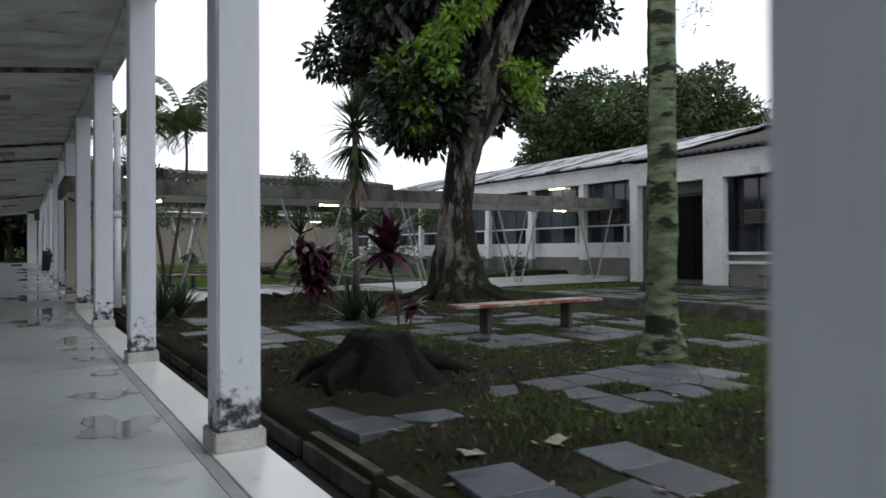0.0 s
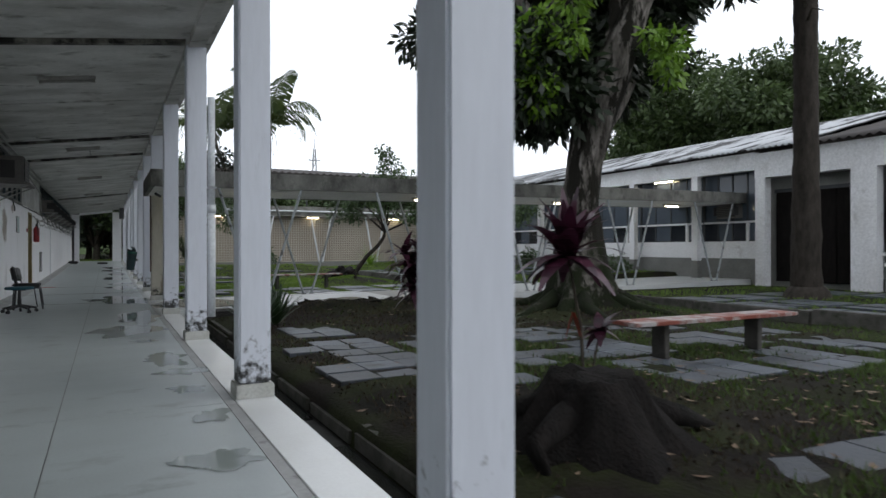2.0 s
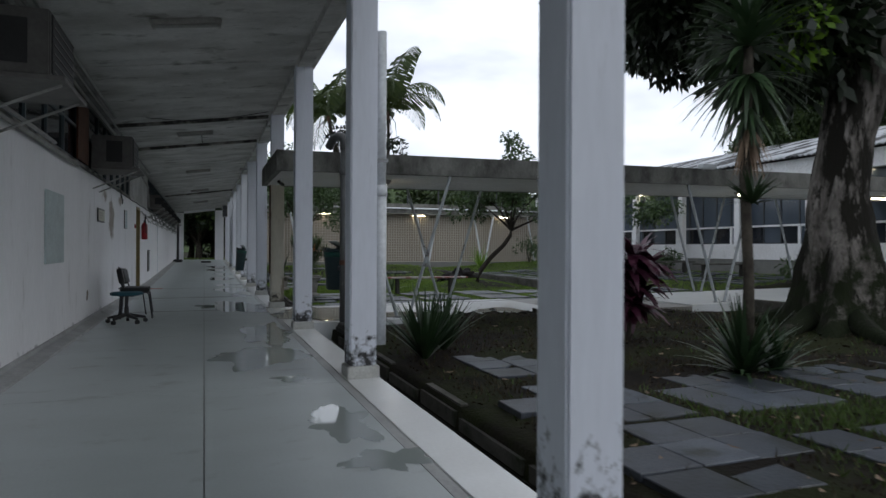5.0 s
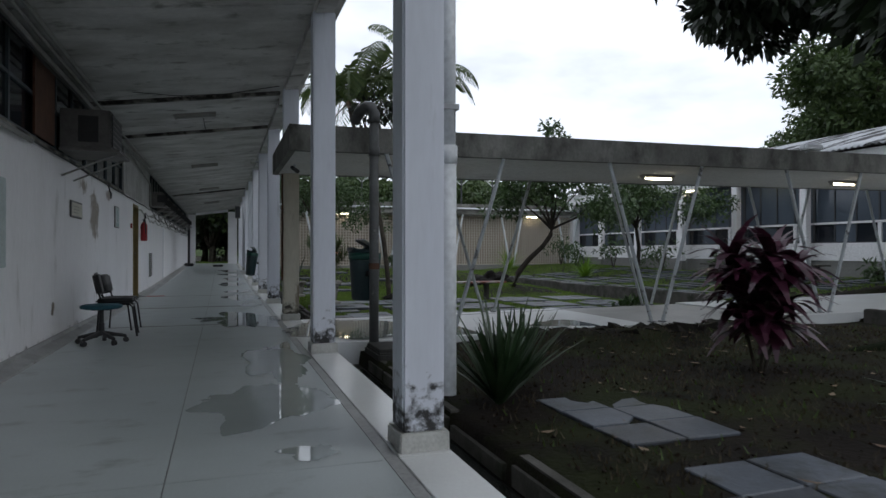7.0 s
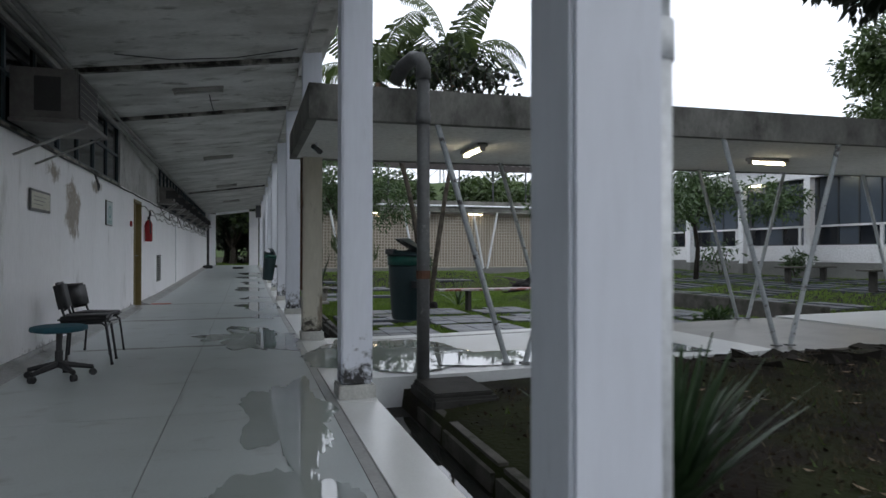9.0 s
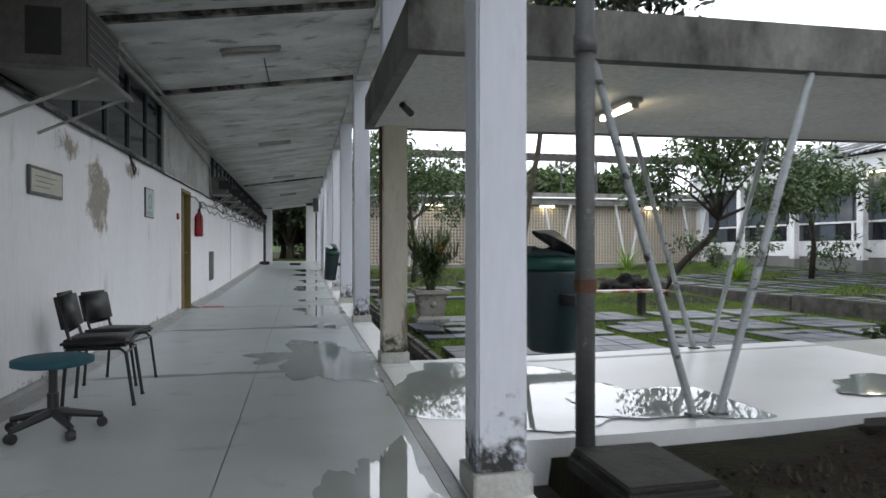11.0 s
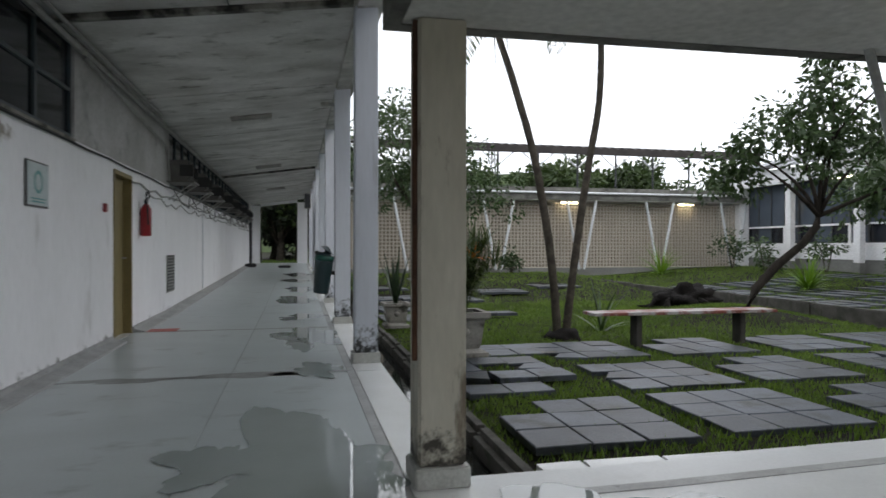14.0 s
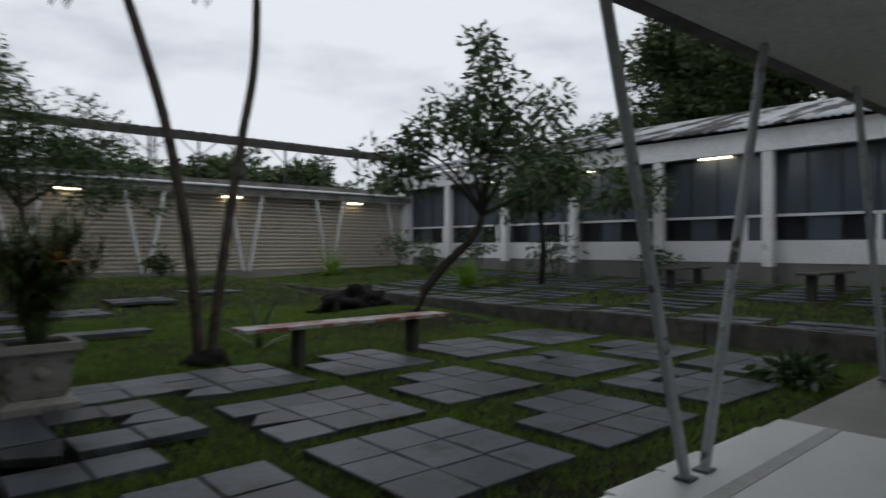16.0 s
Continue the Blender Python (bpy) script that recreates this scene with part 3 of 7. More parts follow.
for k, y in enumerate(COL_Y):
    if k in (3, 6, 8, 9, 13):
        structure("ceiling_beam", sloped_beam(y + 0.02 + 0.5 * (k == 8), y + 0.11 + 0.5 * (k == 8), WALL_X, 1.80, 0.055), M_BEAM, "mould-blackened concrete ceiling beam", category="beam")
    else:
        structure("ceiling_joint", sloped_beam(y + 0.03, y + 0.07, WALL_X, 1.80, 0.012), M_CEILING, "shallow joint rib in the ceiling", category="beam")
bm = sloped_beam(Y_BACK, Y_END, 1.83, 2.02, 0.10)
structure("edge_beam", bm, M_CEILING, "stained concrete edge beam along the columns", category="beam")


def column(y, beige=False):
    up = rise(y)
    e = thing("column", 1.926, y + 0.130, up,
              "beige painted square column with mouldy peeling base" if beige else "white painted square column with black mould at its base",
              "column", "corridor columns")
    top = ceil_z(1.93) - 0.08 - up
    part("plinth", boxed(-0.138, 0.138, -0.136, 0.136, 0.0, 0.105, 0.008), M_PLINTH, e, "stained stone plinth")
    if beige:
        part("shaft", boxed(-0.120, 0.120, -0.113, 0.113, 0.105, 2.28, 0.012), M_BEIGE, e)
        part("upper_shaft", boxed(-0.117, 0.117, -0.110, 0.110, 2.28, top, 0.012), M_COLUMN, e, "white upper shaft")
        part("conduit", tubed([(-0.133, -0.085, 0.62), (-0.133, -0.085, 2.26)], 0.014, 8), M_RUST, e, "rusty conduit up the corner")
    else:
        part("shaft", boxed(-0.117, 0.117, -0.110, 0.110, 0.105, top, 0.012), M_COLUMN, e)
    return e


for k, y in enumerate(COL_Y):
    column(y, k == 8)

# end of the corridor
bm = bmesh.new()
box(bm, WALL_X, -0.53, Y_END - 0.2, Y_END, 0, 3.25)
box(bm, 1.29, 1.80, Y_END - 0.2, Y_END, 0, 3.45)
v = [bm.verts.new((x, y, z)) for y in (Y_END - 0.2, Y_END) for x, z in ((-0.53, 3.20), (1.29, 3.44), (1.29, 3.60), (-0.53, 3.34))]
for q in ((0, 1, 2, 3), (7, 6, 5, 4), (0, 4, 5, 1), (1, 5, 6, 2), (2, 6, 7, 3), (3, 7, 4, 0)):
    bm.faces.new([v[i] for i in q])
structure("wall_north", bm, M_WALL, "white wall around the open corridor end", category="wall")
structure("wall_south", boxed(WALL_X, EDGE_X, Y_BACK - 0.2, Y_BACK, -0.3, 3.6), M_WALL, "white wall closing the corridor", category="wall")
# plain unseen walls and ceiling, added behind the corridor wall to keep it dark inside
bm = bmesh.new()
box(bm, -6.2, -6.0, Y_BACK, Y_END, -0.3, 3.2)
box(bm, -6.0, WALL_X - 0.2, Y_BACK - 0.2, Y_BACK, -0.3, 3.2)
box(bm, -6.0, WALL_X - 0.2, Y_END, Y_END + 0.2, -0.3, 3.2)
structure("wall_back_rooms", bm, M_WALL, "plain wall closing the rooms behind", category="wall")
structure("ceiling_back_rooms", boxed(-6.2, WALL_X - 0.2, Y_BACK, Y_END, 3.2, 3.34), M_CEILING, "plain ceiling over the rooms behind", category="ceiling")

# gutter beside the corridor, with its kerb
bm = bmesh.new()
for a, b in ((Y_BACK, WALK_Y0), (WALK_Y1, Y_END)):
    box(bm, EDGE_X - 0.03, 2.46, a, b, -0.335, -0.27)
structure("gutter", bm, M_GUTTER, "dark wet concrete drainage gutter", category="gutter")
bm = bmesh.new()
for a, b in ((Y_BACK, 3.0), (7.2, 9.4), (10.2, WALK_Y0 - 0.4), (WALK_Y1 + 0.5, 30.0)):
    box(bm, EDGE_X + 0.001, 2.42, a, b, -0.272, -0.258)
structure("water", bm, M_WATER, "still rainwater lying in the gutter", category="water")


def kerb_run(y0, y1):
    e = thing("kerb", 2.52, y0, -0.3, "worn mossy concrete kerb along the gutter", "kerb", "gutter kerbs", "structure")
    y = y0
    while y < y1 - 0.05:
        ln = min(random.uniform(0.85, 1.15), y1 - y)
        dz, dx = random.uniform(-0.015, 0.015), random.uniform(-0.012, 0.012)
        part("kerb_stone", boxed(-0.085 + dx, 0.075 + dx, y - y0 + 0.002, y - y0 + ln - 0.002, 0.0, 0.205 + dz, 0.05), M_KERB, e)
        y += ln


kerb_run(-4.0, WALK_Y0 - 0.5)
kerb_run(WALK_Y1 + 0.15, 46.0)

# ---------------------------------------------------------------- covered walkway across the garden
def sloped_box(bm, xa, xb, y0, y1, z0, z1, n=1):
    """A box whose height follows the walkway's slight rise."""
    v = []
    for x in (xa, xb):
        for y in (y0, y1):
            v += [bm.verts.new((x, y, z0 + walk_z(x))), bm.verts.new((x, y, z1 + walk_z(x)))]
    for q in ((0, 1, 3, 2), (4, 6, 7, 5), (0, 4, 5, 1), (2, 3, 7, 6), (0, 2, 6, 4), (1, 5, 7, 3)):
        bm.faces.new([v[i] for i in q])


bm = bmesh.new()
box(bm, EDGE_X - 0.018, 3.0, WALK_Y0, WALK_Y1, -0.32, -0.004)
sloped_box(bm, 3.0, 6.56, WALK_Y0, WALK_Y1, -0.32, -0.004)
sloped_box(bm, 9.2, FAC_X + 0.6, WALK_Y0, WALK_Y1, -0.32, -0.004)
worn = bmesh.new()
sloped_box(worn, 6.56, 9.2, WALK_Y0, WALK_Y1, -0.34, -0.030)
structure("walkway_worn", worn, M_WALKWORN, "worn brown-grey concrete stretch of the walkway", category="walkway")
for xa, xb in ((2.2, 3.0), (3.0, 6.55)):
    jb = bmesh.new()
    sloped_box(jb, xa, xb, 20.12, 20.20, -0.02, 0.0)
    structure("walkway_joint", jb, M_SKIRT, "grey joint strip in the walkway floor", category="joint")
structure("walkway", bm, M_WALKFLOOR, "pale wet concrete walkway slab", category="walkway")
bm = bmesh.new()
sloped_box(bm, 1.74, FAC_X + 0.4, 18.03, 20.45, 2.27, 2.40)
structure("walkway_ceiling", bm, M_SOFFIT, "white painted underside of the walkway roof", category="ceiling")
bm = bmesh.new()
sloped_box(bm, 1.74, FAC_X + 0.4, 17.93, 18.028, 2.262, 2.57)
sloped_box(bm, 1.74, FAC_X + 0.4, 20.452, 20.55, 2.262, 2.57)
sloped_box(bm, 1.66, 1.738, 17.93, 20.55, 2.262, 2.57)
sloped_box(bm, 1.74, FAC_X + 0.4, 18.03, 20.45, 2.402, 2.50)
structure("walkway_roof", bm, M_FASCIA, "black-stained weathered concrete walkway roof edge", category="roof")


def v_post(x, y, z, spread=0.80, height=2.30, radius=0.027, paint=None):
    e = thing("v_post", x, y, z, "pair of slanting pale steel tubes with worn feet", "post", "walkway V posts")
    for s in (-1, 1):
        part("tube", tubed([(s * 0.09, 0, -0.02), (s * spread, 0, height)], radius, 10), paint or M_POLE, e)
        part("foot_plate", boxed(s * 0.09 - 0.045, s * 0.09 + 0.045, -0.04, 0.04, -0.008, 0.006), M_PIPE, e, "dull grey foot plate")
    return e


for k in range(5):
    x = 3.64 + 3.22 * k
    v_post(x, 17.98, walk_z(x), 0.8, 2.27)
for k in range(4):
    x = 5.23 + 3.22 * k
    v_post(x, 20.36, walk_z(x), 0.8, 2.27)


def strip_lamp(x, y, z, length, lit, along_x=True, group=""):
    e = thing("strip_light", x, y, z, "lit fluorescent batten on the white soffit" if lit else "unlit fluorescent batten fixed to the stained ceiling",
              "lamp", group, rz=0 if along_x else 90)
    part("housing", boxed(-length / 2, length / 2, -0.06, 0.06, -0.045, 0.0, 0.008), M_LAMPBODY, e)
    part("tube", tubed([(-length / 2 + 0.04, 0.0, -0.062), (length / 2 - 0.04, 0.0, -0.062)], 0.02, 10), M_TUBE if lit else M_LAMPOFF, e)
    for s in (-1, 1):
        part("end_cap", boxed(s * (length / 2 - 0.03) - 0.015, s * (length / 2 - 0.03) + 0.015, -0.03, 0.03, -0.085, -0.045), M_LAMPBODY, e)
    return e


for k in range(4):
    x = 3.62 + 4.15 * k
    strip_lamp(x, 19.15, 2.27 + walk_z(x), 0.62, True, k > 0, "walkway lamps")
for k, y in enumerate((1.4, 8.3, 15.3, 22.15, 29.0, 36.0, 43.0)):
    e = strip_lamp(0.47, y, ceil_z(0.47) - 0.002, 0.70, False, True, "corridor lamps")
    e.matrix_basis = pose(0.47, y, ceil_z(0.47) - 0.002, 0, -8.0, 0)

# ---------------------------------------------------------------- facing building
FB = 0.42
bm = bmesh.new()
box(bm, FAC_X + 0.32, FAC_X + 0.5, 17.3, 38.6, 0.0, 0.80)
structure("wall_east_base", bm, M_FACADEBASE, "grey base of the facing building", category="wall")
structure("wall_east_sill", boxed(FAC_X + 0.30, FAC_X + 0.5, 17.3, 38.6, 0.802, 1.32), M_FACADE, "white panel wall under the windows", category="wall")
bm = bmesh.new()
box(bm, FAC_X - 0.12, FAC_X + 0.12, 17.3, 38.85, 3.36, 3.86)
box(bm, FAC_X + 0.12, FAC_X + 1.0, 17.3, 38.85, 3.42, 3.50)
structure("facade_fascia", bm, M_FACADE, "white stained concrete fascia beam", category="fascia")
# thin near-black sheet in place of the unlit room
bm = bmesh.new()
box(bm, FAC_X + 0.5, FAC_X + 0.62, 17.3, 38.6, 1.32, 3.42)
structure("room_shade_east", bm, M_UNLITROOM, "near-black sheet standing for the unlit room behind the windows", category="wall")
FCY = [19.45 + 2.74 * k for k in range(7)]
for y in FCY:
    e = thing("facade_column", FAC_X, y, FB - 0.05, "white square facade column with dark foot", "column", "facade columns")
    part("shaft", boxed(-0.1, 0.1, -0.12, 0.12, 0.35, 3.0, 0.01), M_FACADE, e)
    part("foot", boxed(-0.105, 0.105, -0.125, 0.125, -0.25, 0.35, 0.01), M_FACADEBASE, e, "dark damp foot")


def facade_window(y0, y1, x, z0, z1, zmid, n, dark, split):
    e = thing("window_1", x, (y0 + y1) / 2, z0, "grey steel window with a white transom", "window", "facade windows", "structure")
    h, w = z1 - z0, (y1 - y0) / 2
    pane = M_PANEDARK if dark else M_PANE
    for k in range(n):
        a, b = -w + 2 * w * k / n, -w + 2 * w * (k + 1) / n
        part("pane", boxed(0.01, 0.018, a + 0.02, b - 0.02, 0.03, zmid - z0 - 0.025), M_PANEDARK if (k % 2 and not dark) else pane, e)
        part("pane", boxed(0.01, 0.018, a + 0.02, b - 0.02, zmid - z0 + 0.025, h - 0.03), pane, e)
    bm = bmesh.new()
    for k in range(n + 1):
        y = -w + 2 * w * k / n
        box(bm, -0.015, 0.03, y - 0.02, y + 0.02, 0, h)
    box(bm, -0.014, 0.031, -w, w, 0, 0.03)
    box(bm, -0.014, 0.031, -w, w, h - 0.03, h)
    part("window_frame", bm, M_DARKFRAME, e)
    part("transom", boxed(-0.04, 0.035, -w, w, zmid - z0 - 0.03, zmid - z0 + 0.03), M_FACADE if not dark else M_DARKFRAME, e, "white transom bar")
    for s in split:
        part("mullion", boxed(-0.04, 0.036, s * w - 0.05, s * w + 0.05, 0, zmid - z0), M_FACADE, e, "white mullion post")
    return e


for a, b in zip([17.35] + FCY, FCY + [38.5]):
    if b - a > 0.8:
        facade_window(a + 0.02, b - 0.02, FAC_X + 0.36, 1.32, 3.40, 1.90, 4 if b - a > 2 else 2, False, (-0.52,) if b - a > 2 else ())

# near wing of the facing building, with a recessed door
bm = bmesh.new()
box(bm, FAC_X - 0.12, FAC_X + 0.2, -8.0, 17.3, 3.10, 3.80)
box(bm, FAC_X - 0.12, FAC_X + 0.15, 16.98, 17.28, 0.0, 3.1)
box(bm, FAC_X - 0.12, FAC_X + 0.15, 14.0, 14.62, 0.0, 3.1)
structure("wing_fascia", bm, M_FACADE, "white stained fascia and piers of the near wing", category="fascia")
bm = bmesh.new()
box(bm, FAC_X + 0.2, FAC_X + 0.4, -8.0, 14.0, 0.0, 0.92)
structure("wall_wing_base", bm, M_FACADEBASE, "grey damp base wall of the near wing", category="wall")
structure("wing_sill", boxed(FAC_X + 0.10, FAC_X + 0.42, -8.0, 14.0, 0.921, 1.0), M_FACADE, "white window sill ledge", category="sill")
structure("wing_sill_lower", boxed(FAC_X + 0.14, FAC_X + 0.199, -8.0, 14.0, 0.66, 0.74), M_FACADE, "white ledge moulding", category="sill")
# same near-black sheet for the unlit rooms of the wing
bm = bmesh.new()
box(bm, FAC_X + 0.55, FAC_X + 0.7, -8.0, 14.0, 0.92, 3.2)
structure("room_shade_wing", bm, M_UNLITROOM, "near-black sheet standing for the unlit room behind the wing windows", category="wall")
for k, y in enumerate((11.75, 9.0, 6.3, 3.6, 0.9, -1.8, -4.5)):
    e = thing("facade_column", FAC_X, y, 0.3, "white square facade column with dark foot", "column", "facade columns")
    part("shaft", boxed(-0.1, 0.1, -0.12, 0.12, -0.2, 2.80, 0.01), M_FACADE, e)
wy = [14.0, 11.75, 9.0, 6.3, 3.6, 0.9, -1.8, -4.5, -8.0]
for a, b in zip(wy, wy[1:]):
    facade_window(b + 0.02, a - 0.02, FAC_X + 0.40, 1.0, 3.18, 1.75, 3, True, ())
# recessed doorway
bm = bmesh.new()
box(bm, FAC_X + 0.42, FAC_X + 0.6, 14.5, 17.2, 0.0, 3.2)
box(bm, FAC_X + 0.151, FAC_X + 0.42, 14.36, 14.60, 0.0, 3.2)
structure("wall_doorway", bm, M_FACADEBASE, "grey walls of the recessed doorway", category="wall")
d = thing("door_2", FAC_X + 0.32, 15.8, 0.18, "dark brown panelled double door in a recess", "door", kind="structure")
for k in range(4):
    part("door_panel", boxed(0, 0.05, -1.15 + 0.575 * k + 0.01, -1.15 + 0.575 * (k + 1) - 0.01, 0.0, 2.5, 0.008), M_STUMP, d)
part("door_frame", boxed(0.02, 0.08, -1.2, 1.2, 2.5, 2.6), M_DARKFRAME, d)

# roofs of the facing building
def corrugated(name, xa, za, xb, zb, y0, y1, pitch, amp, mat, label):
    n = int((y1 - y0) / pitch * 4)
    vs, fs = [], []
    m = 8
    for i in range(n + 1):
        y = y0 + (y1 - y0) * i / n
        w = amp * math.cos(2 * math.pi * i / 4)
        for j in range(m + 1):
            t = j / m
            lift = 0.02 * (j % 2)
            vs.append((xa + (xb - xa) * t, y, za + (zb - za) * t + w + lift))
    for i in range(n):
        for j in range(m):
            a = i * (m + 1) + j
            fs.append((a, a + m + 1, a + m + 2, a + 1))
    ob = raw(name, vs, fs, mat, None, label, True)
    tagged(ob, category="roof", kind="structure")
    md = ob.modifiers.new("thick", "SOLIDIFY")
    md.thickness = 0.02
    return ob


corrugated("roof_east", FAC_X - 0.35, 3.90, FAC_X + 6.0, 5.55, 15.9, 39.2, 0.19, 0.03, M_ROOFLIGHT, "mossy grey corrugated fibre cement roof")
corrugated("roof_wing", FAC_X - 0.30, 3.84, FAC_X + 6.0, 5.35, -8.0, 15.88, 0.24, 0.04, M_ROOFDARK, "dark weathered tile roof of the near wing")
corrugated("roof_east_back", FAC_X + 6.0, 5.55, FAC_X + 7.8, 5.05, -8.0, 39.2, 0.19, 0.03, M_ROOFDARK, "far slope of the corrugated roof")
structure("wall_east_gable", boxed(FAC_X + 0.6, FAC_X + 7.5, 38.4, 38.6, 0.0, 3.9), M_FACADE, "white end wall of the facing building", category="wall")
structure("wall_east_back", boxed(FAC_X + 7.3, FAC_X + 7.5, -8.0, 38.4, 0.0, 4.9), M_FACADE, "white back wall of the facing building", category="wall")


def window_ac(x, y, z, face=-1, group="", size=(0.5, 0.62, 0.42)):
    """A window air conditioner that sticks out of a wall towards face * x."""
    d, w, h = size
    e = thing("air_conditioner", x, y, z, "old box air conditioner on a wall bracket" if face > 0 else "dark grey box air conditioner set in the window",
              "air conditioner", group, rz=0 if face > 0 else 180)
    part("casing", boxed(0, d, -w / 2, w / 2, 0, h, 0.012), M_ACCASING, e)
    part("front_grille", boxed(d, d + 0.012, -w / 2 + 0.03, w / 2 - 0.03, 0.03, h - 0.03), M_ACDARK, e)
    for k in range(7):
        zz = 0.05 + (h - 0.1) * k / 6
        part("louvre", boxed(d + 0.006, d + 0.02, -w / 2 + 0.04, w / 2 - 0.04, zz - 0.006, zz + 0.006), M_ACCASING, e)
    for s in (-1, 1):
        part("side_grille", boxed(0.2, 0.42, s * w / 2 - 0.004, s * w / 2 + 0.004, 0.08, h - 0.08), M_ACDARK, e)
    if face > 0:
        part("shelf", boxed(0.002, d + 0.10, -w / 2 - 0.05, w / 2 + 0.05, -0.035, -0.002), M_ACCASING, e, "painted shelf board")
        for s in (-1, 1):
            part("bracket", tubed([(0.01, s * w * 0.4, -0.33), (d + 0.06, s * w * 0.4, -0.04)], 0.012, 6), M_CONDUIT, e, "slanting grey strut")
    return e


window_ac(FAC_X + 0.36, 18.4, 2.02, -1, "facade air conditioners", (0.3, 0.7, 0.42))
window_ac(FAC_X + 0.40, 13.2, 1.78, -1, "facade air conditioners", (0.3, 0.6, 0.38))
for y in (21.0, 26.3, 30.2, 34.0):
    strip_lamp(FAC_X + 0.22, y, 3.42, 0.9, True, False, "facade lamps")

# ---------------------------------------------------------------- screen wall at the far side of the garden
SY = 38.6
bm = bmesh.new()
n = 0
zz = 0.45
while zz < 2.74:
    box(bm, 3.0, FAC_X - 0.1, SY - 0.03, SY + 0.03, zz, zz + 0.042)
    zz += 0.125
xx = 3.0
while xx < FAC_X - 0.1:
    box(bm, xx, xx + 0.04, SY - 0.026, SY + 0.026, 0.45, 2.74)
    xx += 0.125
screen = structure("screen_wall", bm, M_MESH, "beige pierced concrete block screen wall", category="screen")
# backing wall in a darkened beige that stands for the shade behind the holes
structure("screen_back_wall", boxed(2.2, FAC_X + 0.5, SY + 1.9, SY + 2.1, 0.0, 2.9), M_SCREENBACK, "beige wall behind the screen, its shade put into the colour", category="wall")
structure("screen_base", boxed(2.6, FAC_X - 0.1, SY - 0.08, SY + 0.08, -0.2, 0.45), M_FACADEBASE, "low grey base under the screen", category="wall")
structure("screen_floor", boxed(2.3, FAC_X, SY + 0.08, SY + 1.9, -0.1, 0.40), M_WALKFLOOR, "pale walkway floor behind the screen", category="floor")
bm = bmesh.new()
box(bm, 2.2, FAC_X + 0.1, SY - 0.45, SY + 2.2, 2.84, 3.02)
structure("screen_roof", bm, M_FASCIA, "stained concrete roof slab over the screen", category="roof")
structure("screen_soffit", boxed(2.25, FAC_X, SY - 0.40, SY + 1.9, 2.80, 2.838), M_SOFFIT, "white soffit over the screen", category="ceiling")
structure("roof_pipe", tubed([(2.6, SY - 0.5, 3.06), (FAC_X, SY - 0.5, 3.06)], 0.04, 8), M_WHITEPVC, "white pipe along the roof edge", True, "pipe")
structure("screen_parapet", boxed(2.2, FAC_X + 0.1, SY + 1.2, SY + 1.4, 3.02, 3.42), M_FASCIA, "dark stained parapet", category="parapet")
for k in range(5):
    v_post(4.9 + 3.05 * k, SY - 0.36, 0.42, 0.55, 2.38, 0.045, M_WHITEPVC)
for x in (6.0, 10.6, 15.2):
    strip_lamp(x, SY - 0.2, 2.80, 0.7, True, True, "screen lamps")
structure("end_pier", boxed(FAC_X - 0.1, FAC_X + 0.3, SY - 0.3, SY + 0.1, 0.0, 3.4), M_FACADE, "white end pier of the facing building", category="pier")

# shed roof on trusses behind the screen wall
e = thing("shed_roof", 13, 46.0, 6.0, "dark corrugated shed roof carried on steel trusses", "roof", kind="structure")
vs, fs = [], []
nx = 180
for i in range(nx + 1):
    x = -9.0 + 20.5 * i / nx
    w = 0.05 * math.cos(2 * math.pi * i / 4)
    vs += [(x, 0, w), (x, 6.0, 0.9 + w)]
fs = [(2 * i, 2 * i + 2, 2 * i + 3, 2 * i + 1) for i in range(nx)]
sheet = raw("roof_sheet", vs, fs, M_ROOFDARK, e)
sheet.modifiers.new("thick", "SOLIDIFY").thickness = 0.12
part("chord", boxed(-9, 11.5, -0.05, 0.05, -0.36, -0.06), M_ROOFDARK, e)
for k in range(11):
    x = -8.6 + 2.0 * k
    part("strut", tubed([(x, 0, -0.15), (x, 0, -2.6)], 0.05, 6), M_DARKFRAME, e)
    part("brace", tubed([(x, 0, -1.0), (x + 0.95, 0, -0.20)], 0.035, 5), M_WHITEPVC, e)
    part("brace", tubed([(x, 0, -1.0), (x - 0.95, 0, -0.20)], 0.035, 5), M_WHITEPVC, e)
bm = bmesh.new()
box(bm, 4.0, 24.5, 45.8, 46.2, 0.0, 3.45)
structure("shed_wall", bm, M_FASCIA, "dark stained wall under the shed roof", category="wall")

# ---------------------------------------------------------------- retaining wall
def low_wall(y0, y1):
    e = thing("garden_wall", 10.5, y0, -0.2, "low mossy concrete retaining wall in the garden", "low wall", "garden walls", "structure")
    y = y0
    while y < y1:
        ln = min(2.2, y1 - y)
        part("wall_block", boxed(-0.08, 0.08, y - y0 + 0.004, y - y0 + ln - 0.004, 0.0, 0.36 + random.uniform(-0.02, 0.02), 0.02), M_KERB, e)
        y += ln


low_wall(-2.0, 17.6)
low_wall(20.7, 38.0)


